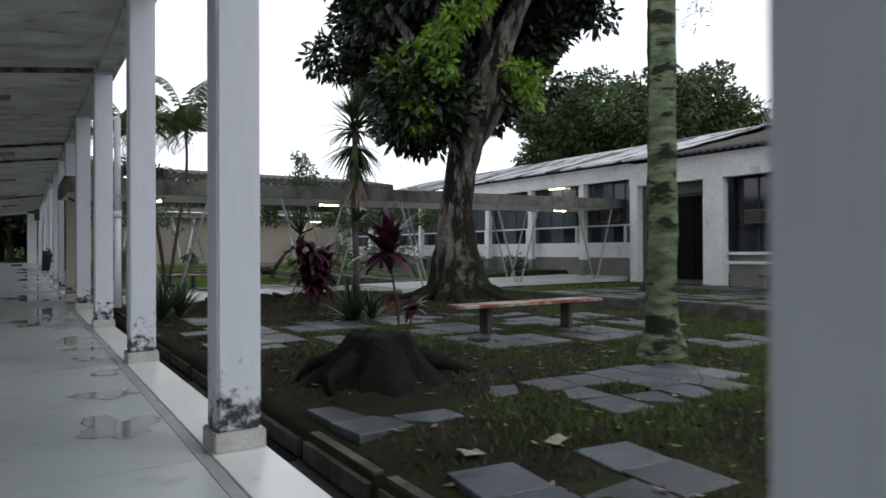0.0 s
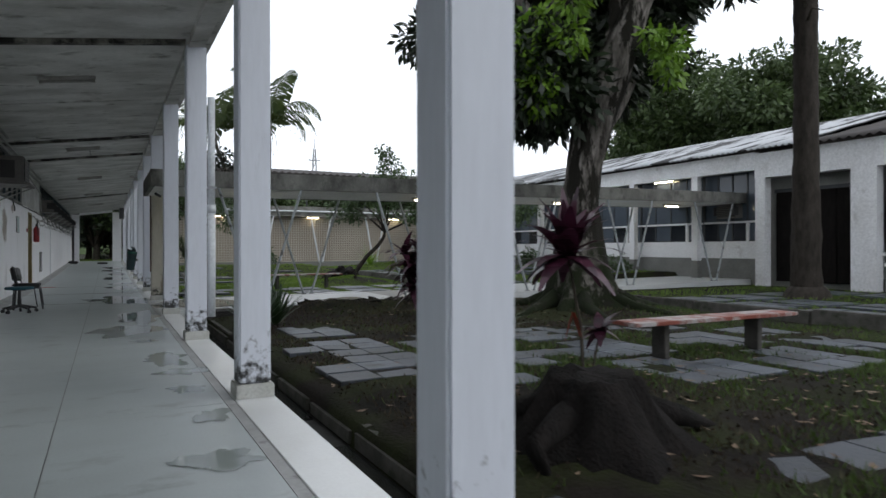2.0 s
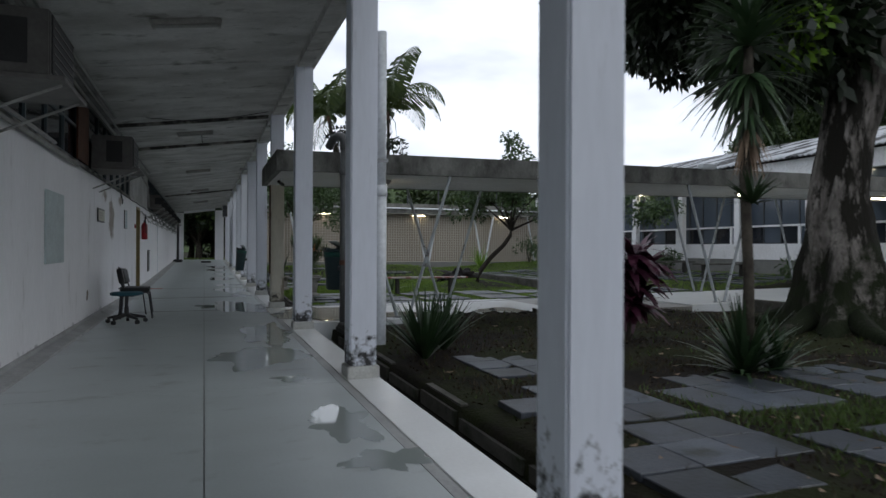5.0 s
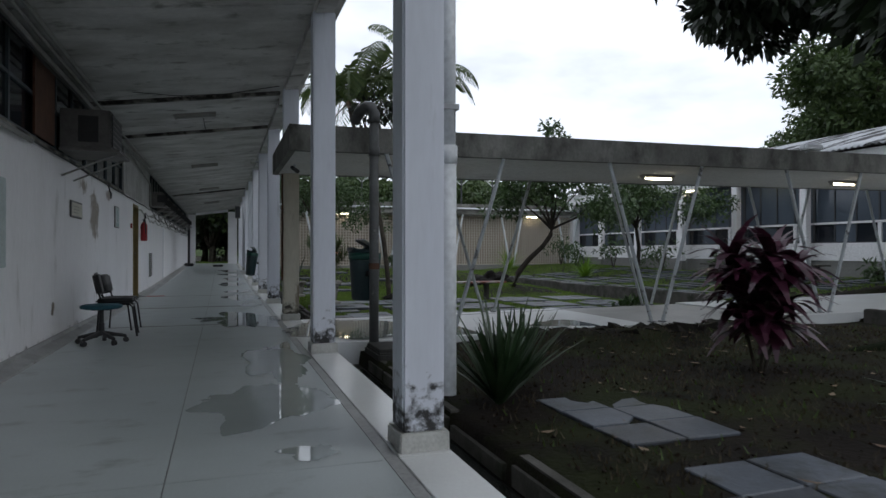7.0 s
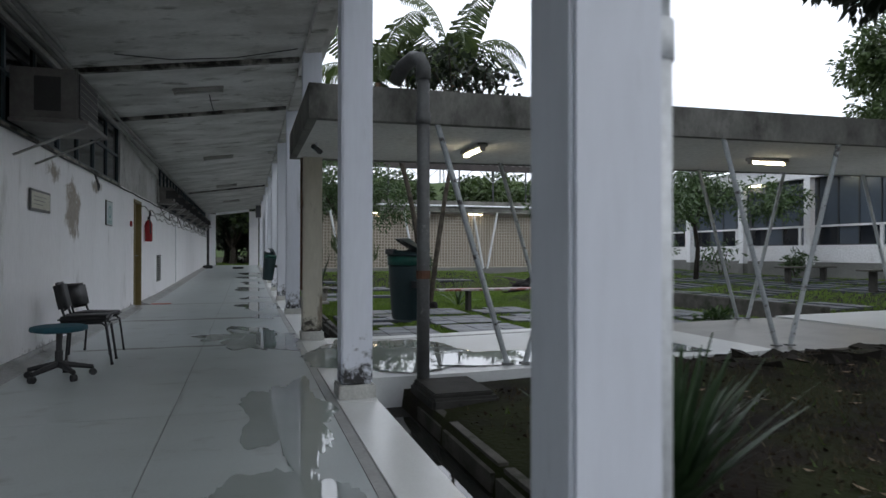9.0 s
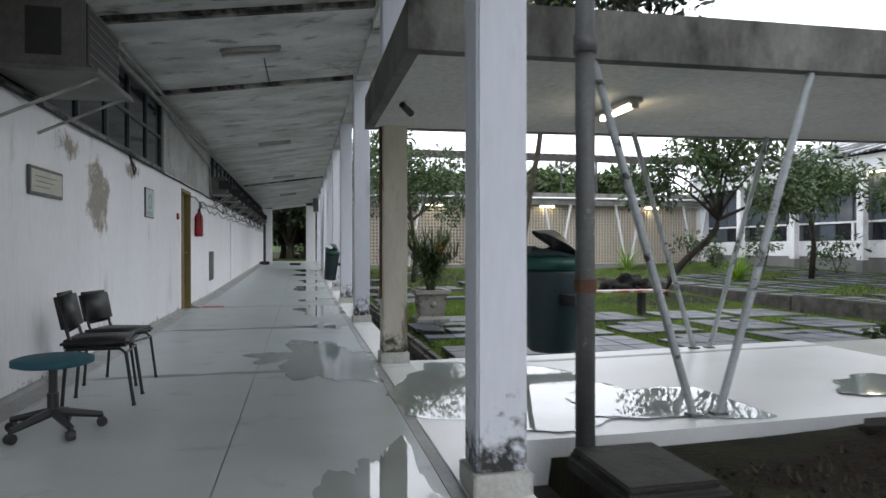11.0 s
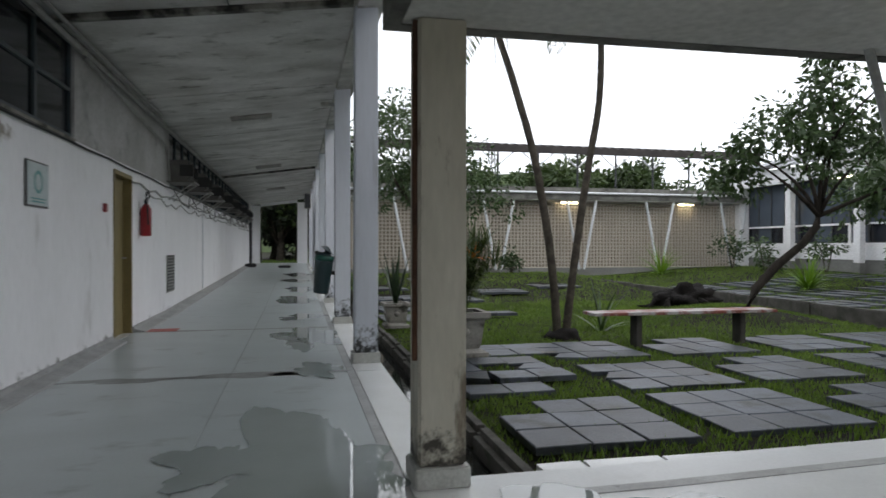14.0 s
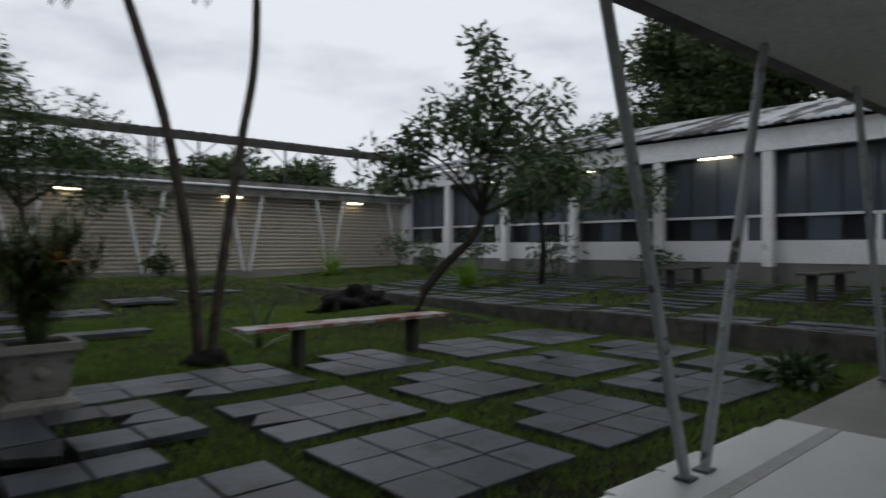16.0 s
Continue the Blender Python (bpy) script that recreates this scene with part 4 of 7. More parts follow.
# ---------------------------------------------------------------- corridor windows, door and wall things
def band_window(y0, y1, name_label):
    e = thing("window_2", WALL_X - 0.06, y0, 2.25, name_label, "window", "corridor windows", "structure")
    n = max(1, round((y1 - y0) / 0.86))
    w = (y1 - y0) / n
    bm = bmesh.new()
    for k in range(n + 1):
        box(bm, -0.02, 0.03, k * w - 0.022, k * w + 0.022, 0.0, 1.0)
    box(bm, -0.021, 0.031, 0, n * w, 0.0, 0.045)
    box(bm, -0.021, 0.031, 0, n * w, 0.955, 1.0)
    box(bm, -0.018, 0.028, 0, n * w, 0.47, 0.505)
    part("window_frame", bm, M_TEALFRAME, e)
    for k in range(n):
        part("pane", boxed(-0.004, 0.004, k * w + 0.022, (k + 1) * w - 0.022, 0.045, 0.47), M_PANEDARK, e)
        part("pane", boxed(-0.004, 0.004, k * w + 0.022, (k + 1) * w - 0.022, 0.505, 0.955), M_PANEDARK, e)
    part("sill", boxed(-0.04, 0.075, 0, n * w, -0.03, 0.0), M_BEAM, e, "black stained sill")
    return e


for a, b in ((-8.0, -1.3), (-1.3, 5.2), (5.2, 11.7), (11.7, 18.1), (18.1, 24.44), (29.4, 35.9), (35.9, 42.4), (42.4, 49.0)):
    band_window(a, b, "dark grimy strip window with teal steel frame")

d = thing("door_1", WALL_X, 26.285, 0.0, "ochre painted wooden door in a pale frame", "door", kind="structure")
part("leaf", boxed(-0.13, -0.09, -0.40, 0.40, 0.005, 2.06, 0.004), M_DOOR, d)
bm = bmesh.new()
box(bm, -0.15, 0.015, -0.435, -0.395, 0, 2.12)
box(bm, -0.15, 0.015, 0.395, 0.435, 0, 2.12)
box(bm, -0.15, 0.015, -0.395, 0.395, 2.07, 2.12)
part("door_frame", bm, M_DOOR, d)
part("door_handle", tubed([(-0.09, 0.33, 1.02), (-0.04, 0.33, 1.02), (-0.035, 0.22, 1.02)], 0.010, 8), M_GALV, d, "steel lever handle")
part("threshold", boxed(-0.14, 0.02, -0.40, 0.40, 0.0, 0.006), M_STRIP, d)

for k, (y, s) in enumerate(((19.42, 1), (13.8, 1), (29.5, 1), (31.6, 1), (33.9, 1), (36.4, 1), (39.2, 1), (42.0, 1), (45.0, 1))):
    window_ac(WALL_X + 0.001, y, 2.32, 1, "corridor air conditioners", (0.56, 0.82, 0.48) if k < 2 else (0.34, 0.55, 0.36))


def cable(pts, r, label, mat=None, name="cable"):
    e = thing(name, *pts[0], label, "cable", "wall cables")
    o = Vector(pts[0])
    part("run", tubed([Vector(p) - o for p in pts], r, 6), mat or M_CABLE, e)
    return e


# long runs along the wall, with small sags
def sag(y0, y1, x, z, amp, step=0.8, slope=0.0):
    out, y = [], y0
    while y < y1:
        out.append((x + random.uniform(0, 0.012), y, z + slope * (y - y0) + random.uniform(-amp, amp)))
        y += step
    return out


cable(sag(-8, 50, WALL_X + 0.018, 2.20, 0.012), 0.012, "black cable running along the wall under the windows")
cable(sag(26.6, 50, WALL_X + 0.03, 2.02, 0.04, 0.5), 0.014, "drooping grey cables along the wall", M_CONDUIT)
cable(sag(27.5, 49, WALL_X + 0.05, 1.90, 0.06, 0.45), 0.011, "loose grey cables along the wall", M_CONDUIT)
cable(sag(-8, 50, WALL_X + 0.05, 3.16, 0.004, 2.0), 0.034, "grey conduit pipe under the ceiling", M_CONDUIT, "conduit")
cable(sag(-8, 29, WALL_X + 0.13, 3.21, 0.004, 2.0), 0.022, "thin conduit pipe under the ceiling", M_CONDUIT, "conduit")
cable(sag(-8, 18.4, WALL_X + 0.045, 2.175, 0.006, 1.6), 0.026, "pale conduit pipe along the window ledge", M_CONDUIT, "conduit")
cable(sag(-8, 17.2, WALL_X + 0.10, 2.215, 0.008, 1.6), 0.018, "pale conduit pipe along the window ledge", M_CONDUIT, "conduit")
cable(sag(-8, 21.6, WALL_X + 0.20, 3.255, 0.006, 2.0), 0.026, "grey conduit pipe under the ceiling", M_CONDUIT, "conduit")
cable(sag(-8, 24.0, WALL_X + 0.06, 3.07, 0.012, 1.2), 0.012, "black cable under the ceiling", M_CABLE)
cable(sag(-8, 20.0, WALL_X + 0.09, 3.03, 0.02, 1.0), 0.010, "black cable under the ceiling", M_CABLE)
cable([(WALL_X + 0.05, 24.6, 3.12), (WALL_X + 0.05, 26.2, 3.02), (WALL_X + 0.05, 28.9, 2.86), (WALL_X + 0.05, 29.1, 2.30)], 0.022, "pale conduit sloping down to the far windows", M_CONDUIT, "conduit")
for k in range(9):
    y0 = 29.6 + 2.1 * k
    cable([(WALL_X + 0.03, y0, 2.20), (WALL_X + 0.10, y0 + 0.45, 1.98 - 0.05 * (k % 3)), (WALL_X + 0.14, y0 + 1.0, 1.92 + 0.06 * (k % 2)), (WALL_X + 0.05, y0 + 1.7, 2.18)], 0.010, "loop of black cable hanging under the far windows")
p = thing("window_panel", WALL_X - 0.02, 18.35, 2.30, "dark maroon board closing a window bay", "panel")
part("board", boxed(0.0, 0.025, -0.42, 0.42, 0.0, 0.90, 0.003), M_RUST, p)
cable([(WALL_X + 0.02, 33.4, 2.0), (WALL_X + 0.02, 33.4, 0.1)], 0.014, "white conduit down the wall", M_WHITEPVC, "conduit")
cable([(WALL_X + 0.03, 22.35, 2.2), (WALL_X + 0.06, 22.4, 2.05), (WALL_X + 0.05, 22.5, 1.98), (WALL_X + 0.05, 22.58, 2.06), (WALL_X + 0.03, 22.5, 2.12), (WALL_X + 0.03, 22.42, 2.18)], 0.010, "coil of black cable hanging on the wall")
cable([(-0.3, 20.3, ceil_z(-0.3) - 0.02), (0.3, 20.35, ceil_z(0.3) - 0.10), (1.0, 20.4, ceil_z(1.0) - 0.10), (1.75, 20.42, ceil_z(1.75) - 0.02)], 0.006, "thin wire slung under the ceiling")
cable([(0.62, 23.62, ceil_z(0.6) - 0.06), (0.6, 23.2, ceil_z(0.6) - 0.012), (0.6, 22.6, ceil_z(0.6) - 0.01)], 0.008, "black wire on the ceiling")

p = thing("plaque", WALL_X + 0.004, 19.9, 1.62, "framed cream notice plaque on the wall", "plaque")
part("frame", boxed(0, 0.02, -0.34, 0.34, -0.11, 0.11, 0.004), M_PLAQUEFRAME, p, "dark frame")
part("plate", boxed(0.02, 0.023, -0.31, 0.31, -0.085, 0.085), M_PLAQUE, p)
for k in range(3):
    part("writing_line", boxed(0.023, 0.0245, -0.24, 0.20 - 0.07 * k, 0.035 - 0.04 * k, 0.041 - 0.04 * k), M_PLAQUEFRAME, p)
p = thing("wall_sign", WALL_X + 0.004, 23.45, 1.70, "pale framed sign with a teal emblem", "sign")
part("board", boxed(0, 0.015, -0.24, 0.24, -0.195, 0.195, 0.003), M_PLAQUEFRAME, p, "thin grey frame")
part("sheet", boxed(0.015, 0.018, -0.225, 0.225, -0.18, 0.18), M_SIGN, p)
bm = bmesh.new()
for k in range(24):
    a0, a1 = 2 * math.pi * k / 24, 2 * math.pi * (k + 1) / 24
    q = [bm.verts.new((0.0205, r * math.cos(a), r * math.sin(a) + 0.02)) for r, a in ((0.10, a0), (0.10, a1), (0.07, a1), (0.07, a0))]
    bm.faces.new(q)
part("emblem", bm, M_SIGNTEAL, p)
for k in range(2):
    part("writing_line", boxed(0.018, 0.0195, -0.15, 0.15, -0.13 - 0.025 * k, -0.118 - 0.025 * k), M_SIGNTEAL, p)
p = thing("notice_board", WALL_X + 0.004, 16.45, 1.32, "blank pale board fixed to the corridor wall", "board")
part("panel", boxed(0, 0.02, -0.46, 0.46, -0.40, 0.40, 0.004), M_SIGN, p)
p = thing("wall_vent", WALL_X + 0.004, 29.45, 0.70, "dark louvred ventilation grille in the wall", "vent")
part("frame", boxed(0, 0.015, -0.32, 0.32, -0.32, 0.32, 0.003), M_CONDUIT, p)
for k in range(12):
    z = -0.29 + 0.053 * k
    part("slat", boxed(0.015, 0.028, -0.29, 0.29, z, z + 0.028), M_DARKFRAME, p)
p = thing("red_switch", WALL_X + 0.004, 25.45, 1.62, "small red call point on the wall", "switch")
part("body", boxed(0, 0.03, -0.05, 0.05, -0.05, 0.05, 0.006), M_RED, p)


def extinguisher(x, y, z):
    e = thing("fire_extinguisher", x, y, z, "red fire extinguisher with black hose hung on the wall", "fire extinguisher")
    tube_pts = [(0, 0, 0.0), (0, 0, 0.015), (0, 0, 0.38), (0, 0, 0.43), (0, 0, 0.46)]
    part("cylinder", tubed(tube_pts, [0.06, 0.075, 0.075, 0.05, 0.025], 16), M_RED, e, smooth=True)
    part("valve", boxed(-0.02, 0.02, -0.03, 0.05, 0.46, 0.52, 0.005), M_BLACK, e)
    part("handle", tubed([(0, -0.02, 0.52), (0, 0.06, 0.545), (0, 0.11, 0.53)], 0.010, 6), M_BLACK, e)
    part("hose", tubed([(0, 0.05, 0.49), (0.03, 0.10, 0.58), (0.02, 0.03, 0.66), (0.02, -0.07, 0.60), (0.04, -0.10, 0.42), (0.05, -0.10, 0.16)], 0.012, 8), M_BLACK, e, smooth=True)
    part("bracket", boxed(-0.08, -0.02, -0.03, 0.03, 0.30, 0.34), M_GALV, e)
    return e


extinguisher(WALL_X + 0.085, 27.2, 1.32)
p = thing("floor_marking", -0.62, 26.95, 0.002, "worn red painted marking on the floor", "marking")
part("paint", boxed(-0.28, 0.24, -0.16, 0.16, 0.0, 0.0025), M_REDMAT, p)


def blob(name, cx, cy, rx, ry, z, mat, e, seed, sides=56, rough=0.45, thick=0.0025, vertical=False):
    """A ragged flat patch with a thin edge."""
    pts = []
    for k in range(sides):
        a = 2 * math.pi * k / sides
        r = 1 + rough * noise.noise(Vector((math.cos(a) * 1.6 + seed * 7.3, math.sin(a) * 1.6, seed))) + 0.22 * rough * noise.noise(Vector((math.cos(a) * 5 + seed, math.sin(a) * 5, seed))) + 0.13 * rough * noise.noise(Vector((math.cos(a) * 15 + seed, math.sin(a) * 15, seed)))
        pts.append((cx + rx * r * math.cos(a), cy + ry * r * math.sin(a)))
    bm = bmesh.new()
    if vertical:
        top = [bm.verts.new((thick, p[0], p[1])) for p in pts]
        low = [bm.verts.new((0, p[0], p[1])) for p in pts]
    else:
        top = [bm.verts.new((p[0], p[1], z + thick)) for p in pts]
        low = [bm.verts.new((cx + (p[0] - cx) * 1.05, cy + (p[1] - cy) * 1.05, z)) for p in pts]
    bm.faces.new(top)
    for k in range(sides):
        bm.faces.new((low[k], low[(k + 1) % sides], top[(k + 1) % sides], top[k]))
    return part(name, bm, mat, e)


def puddle(cx, cy, rx, ry, seed, z=0.0005, rough=0.8):
    e = thing("puddle", cx, cy, z, "shallow rain puddle lying on the floor", "puddle", "rain puddles")
    return blob("water_film", 0, 0, rx, ry, 0, M_PUDDLE, e, seed, 120, rough, 0.0005)


for k, (x, y, rx, ry) in enumerate(((1.24, 14.92, 0.36, 0.52), (0.98, 15.12, 0.22, 0.13), (1.44, 16.75, 0.24, 0.95), (1.32, 20.55, 0.46, 1.15), (0.86, 20.95, 0.26, 0.36),
                                    (1.47, 12.15, 0.20, 0.36), (1.58, 11.36, 0.19, 0.16), (1.45, 7.60, 0.21, 0.28), (1.49, 8.64, 0.19, 0.15), (1.58, 9.62, 0.11, 0.18),
                                    (1.40, 25.8, 0.34, 0.85), (1.32, 28.3, 0.34, 0.45), (1.25, 31.5, 0.32, 0.8), (1.32, 34.2, 0.30, 0.8), (1.20, 37.5, 0.42, 0.7), (1.25, 40.6, 0.40, 0.8),
                                    (1.50, 5.7, 0.16, 0.36), (1.32, 2.0, 0.25, 0.5), (1.36, 13.65, 0.12, 0.13), (1.42, 23.5, 0.20, 0.34), (1.52, 10.6, 0.12, 0.15))):
    p = puddle(x, y, rx, ry, k + 1, 0.0006 + 0.0011 * (k % 5))
    if y > 29.0:
        p.parent.matrix_basis = pose(x, y, rise(y) + 0.002, math.degrees(math.atan(0.0165)), 0, 0)
puddle(2.62, 18.90, 0.86, 0.98, 41, 0.0056, 0.30)
puddle(4.10, 18.34, 1.15, 0.46, 42, 0.012, 0.32)
puddle(5.7, 18.35, 0.60, 0.35, 43, 0.040, 0.4)
puddle(2.35, 20.0, 0.22, 0.30, 44, 0.0045, 0.4)

# dirt dried along the cross joints of the floor
for k, (y, w) in enumerate(((20.15, 0.05), (23.38, 0.09), (26.8, 0.05))):
    e = thing("floor_stain", 0.3, y, 0.0004, "dark dirt dried along a floor joint", "stain", "floor stains")
    for j, (x, rx) in enumerate(((-0.55, 0.50), (0.45, 0.55), (1.0, 0.36))):
        blob("dirt", x, 0.02 * j, rx, w, 0, M_DIRT, e, 90 + 3 * k + j, 90, 0.9, 0.0005)

# peeled paint
for k, (y, z, ry, rz) in enumerate(((18.7, 0.40, 0.05, 0.08), (12.5, 0.3, 0.10, 0.08))):
    e = thing("peeled_patch", WALL_X + 0.0005, y, z, "peeled patch of wall paint showing brown plaster", "patch", "peeled patches")
    blob("plaster", 0, 0, ry, rz, 0, M_PEEL, e, k + 60, 48, 0.8, 0.003, True)


# ---------------------------------------------------------------- chairs
def visitor_chair(x, y, rz, label):
    e = thing("visitor_chair", x, y, 0, label, "chair", "waiting chairs", rz=rz)
    part("seat", boxed(-0.21, 0.22, -0.21, 0.21, 0.415, 0.475, 0.022), M_BLACKSEAT, e, "creased black vinyl seat", True)
    bm = boxed(-0.03, 0.03, -0.20, 0.20, -0.14, 0.14, 0.025)
    bmesh.ops.rotate(bm, verts=bm.verts, cent=(0, 0, 0), matrix=Matrix.Rotation(radians(-12), 3, "Y"))
    bmesh.ops.translate(bm, verts=bm.verts, vec=(-0.20, 0, 0.66))
    part("backrest", bm, M_BLACKSEAT, e, "padded black vinyl backrest", True)
    for s in (-1, 1):
        part("side_tube", tubed([(-0.20, s * 0.18, 0.005), (-0.17, s * 0.18, 0.41)], 0.012, 8), M_STEELTUBE, e)
        part("front_leg", tubed([(0.25, s * 0.18, 0.005), (0.20, s * 0.18, 0.37), (0.16, s * 0.18, 0.405), (-0.17, s * 0.18, 0.408)], 0.012, 8), M_STEELTUBE, e)
        part("back_tube", tubed([(-0.05, s * 0.16, 0.407), (-0.13, s * 0.16, 0.42), (-0.165, s * 0.16, 0.50), (-0.21, s * 0.16, 0.66)], 0.011, 8), M_STEELTUBE, e)
        for fx in (-0.20, 0.25):
            part("foot_cap", tubed([(fx, s * 0.18, 0.0), (fx, s * 0.18, 0.02)], 0.015, 8), M_BLACK, e)
    part("stretcher", tubed([(0.20, -0.18, 0.37), (0.20, 0.18, 0.37)], 0.009, 6), M_STEELTUBE, e)
    return e


visitor_chair(-0.36, 19.28, 4, "black vinyl waiting chair with tubular steel legs")
small = visitor_chair(-0.43, 20.02, -14, "thin-seated black waiting chair by the wall")
small.matrix_basis = small.matrix_basis @ Matrix.Scale(0.94, 4)


def swivel_stool(x, y):
    e = thing("swivel_stool", x, y, 0, "teal fabric swivel seat on a five-star base without backrest", "stool")
    bm = bmesh.new()
    rings = tube(bm, [(0, 0, 0.405), (0, 0, 0.415), (0, 0, 0.445), (0, 0, 0.455)], [0.19, 0.22, 0.22, 0.19], 24)
    part("seat", bm, M_TEALSEAT, e, "teal fabric seat pad", True)
    part("seat_plate", boxed(-0.10, 0.10, -0.08, 0.08, 0.39, 0.406), M_BLACK, e)
    part("gas_column", tubed([(0, 0, 0.10), (0, 0, 0.24), (0, 0, 0.24), (0, 0, 0.395)], [0.032, 0.032, 0.024, 0.024], 12), M_BLACK, e)
    for k in range(5):
        a = radians(72 * k + 20)
        c, s = math.cos(a), math.sin(a)
        leg = part("base_leg", tubed([(0.02 * c, 0.02 * s, 0.125), (0.26 * c, 0.26 * s, 0.075)], [0.030, 0.020], 6), M_BLACK, e)
        part("caster", tubed([(0.26 * c - 0.02 * s, 0.26 * s + 0.02 * c, 0.031), (0.26 * c + 0.02 * s, 0.26 * s - 0.02 * c, 0.031)], 0.030, 12), M_BLACK, leg)
        part("caster_stem", tubed([(0.26 * c, 0.26 * s, 0.03), (0.26 * c, 0.26 * s, 0.08)], 0.010, 6), M_BLACK, leg)
    return e


swivel_stool(-0.40, 18.50)


# ---------------------------------------------------------------- bins and pipes
def waste_bin(x, y, z, rz, tilt=0.0, label="dark green plastic litter bin on a drain pipe", mount=0.0, size=1.0, reach=0.26):
    e = thing("litter_bin", x, y, z, label, "bin", "litter bins", rz=rz)
    if tilt:
        e.matrix_basis = pose(x, y, z, 0, tilt, rz)
    bm = bmesh.new()
    tube(bm, [(0, 0, 0), (0, 0, 0.02), (0, 0, 0.48), (0, 0, 0.50)], [0.10 * size, 0.115 * size, 0.138 * size, 0.138 * size], 20)
    part("body", bm, M_BIN, e, "", True)
    part("rim", tubed([(0, 0, 0.50), (0, 0, 0.58)], [0.145 * size, 0.145 * size], 20), M_BINLID, e, "bright green rim", True)
    bm = bmesh.new()
    tube(bm, [(0, 0, 0.58), (0.0, 0, 0.60), (0.02, 0, 0.66), (0.05, 0, 0.69), (0.06, 0, 0.70)], [0.148 * size, 0.148 * size, 0.12 * size, 0.06 * size, 0.02], 20)
    part("lid", bm, M_BIN, e, "domed lid", True)
    part("opening", boxed(-0.149 * size, -0.10 * size, -0.07 * size, 0.07 * size, 0.60, 0.645, 0.004), M_BLACK, e)
    bm = boxed(0.12 * size, reach, -0.03, 0.03, 0.30, 0.36)
    bm.transform(Matrix.Rotation(math.radians(mount), 4, "Z"))
    part("mount", bm, M_BLACK, e)
    return e


waste_bin(2.575, 17.99, 0.47, 0, mount=-88, size=1.38, reach=0.40)
waste_bin(1.60, 27.30, 0.46, 0, 6, "green litter bin hanging tilted on a column")
p = thing("downpipe", 2.59, 17.55, -0.04, "tall grey drain pipe with an elbow over the walkway roof", "pipe")
part("pipe", tubed([(0, 0, 0), (0, 0.0, 2.62)], 0.055, 14), M_PIPE, p, "", True)
part("elbow", tubed([(0, 0, 2.60), (0.0, 0.01, 2.72), (-0.02, 0.06, 2.80), (-0.05, 0.16, 2.83), (-0.10, 0.32, 2.80), (-0.14, 0.45, 2.70)], 0.066, 14), M_PIPE, p, "bulging pipe elbow", True)
part("collar", tubed([(0, 0, 2.22), (0, 0, 2.32)], 0.066, 14), M_PIPE, p, "", True)
part("collar", tubed([(0, 0, 0.9), (0, 0, 0.97)], 0.062, 14), M_RUST, p)
p = thing("white_downpipe", 2.115, 13.62, 0.26, "white plastic downpipe fixed behind a column", "pipe")
part("pipe", tubed([(0, 0, 0), (0, 0, 1.35)], 0.048, 14), M_WHITEPVC, p, "", True)
part("pipe", tubed([(0, 0, 1.35), (0, 0, 2.75)], 0.044, 14), M_WHITEPVC, p, "", True)
part("collar", tubed([(0, 0, 1.30), (0, 0, 1.40)], 0.054, 14), M_WHITEPVC, p, "", True)
part("clamp", boxed(-0.09, 0.05, -0.05, 0.05, 1.6, 1.63), M_GALV, p)
p = thing("drain_cover", 2.68, 17.28, -0.06, "black wet concrete drain box beside the walkway", "drain box")
part("box", boxed(-0.20, 0.34, -0.42, 0.28, -0.24, 0.04, 0.02), M_GUTTER, p)
part("lid", boxed(-0.18, 0.30, -0.38, 0.24, 0.04, 0.075, 0.01), M_GUTTER, p)
p = thing("security_camera", 1.86, 19.25, 2.27, "small black security camera on the roof corner", "camera")
part("mount", tubed([(0, 0, 0), (0, 0, -0.05)], 0.018, 10), M_WHITEPVC, p)
part("housing", tubed([(-0.04, -0.05, -0.05), (0.05, 0.07, -0.09)], [0.026, 0.030], 12), M_BLACK, p)
p = thing("security_camera", 1.72, 27.3, 3.35, "small grey security camera on a column", "camera")
part("mount", boxed(0, 0.08, -0.02, 0.02, -0.02, 0.02), M_GALV, p)
part("housing", boxed(-0.12, 0.0, -0.04, 0.04, -0.03, 0.03, 0.01), M_LAMPBODY, p)
p = thing("wall_floodlight", 9.55, 17.85, 2.60, "white floodlight fixed on the walkway roof", "lamp")
part("arm", tubed([(0, 0.02, 0.02), (0.05, -0.08, 0.06)], 0.015, 8), M_GALV, p)
part("head", boxed(-0.22, 0.14, -0.20, -0.06, 0.03, 0.12, 0.02), M_WHITEPVC, p)

# broken white tiles along the walkway's far edge
e = thing("edge_tiles", 2.4, WALK_Y1 + 0.03, -0.06, "cracked white edge tiles with weeds between", "tiles", kind="structure")
x = 0.12
while x < 4.1:
    ln = random.uniform(0.25, 0.55)
    bm = boxed(x, x + ln - random.uniform(0.01, 0.03), 0.0 + random.uniform(0, 0.02), 0.13 - random.uniform(0, 0.05), -0.1, 0.035 + random.uniform(-0.01, 0.01))
    bmesh.ops.rotate(bm, verts=bm.verts, cent=(x, 0.1, 0), matrix=Matrix.Rotation(random.uniform(-0.04, 0.04), 3, "Z"))
    part("edge_tile", bm, M_STRIP, e)
    x += ln

# ---------------------------------------------------------------- plants
RNG = np.random.default_rng(7)


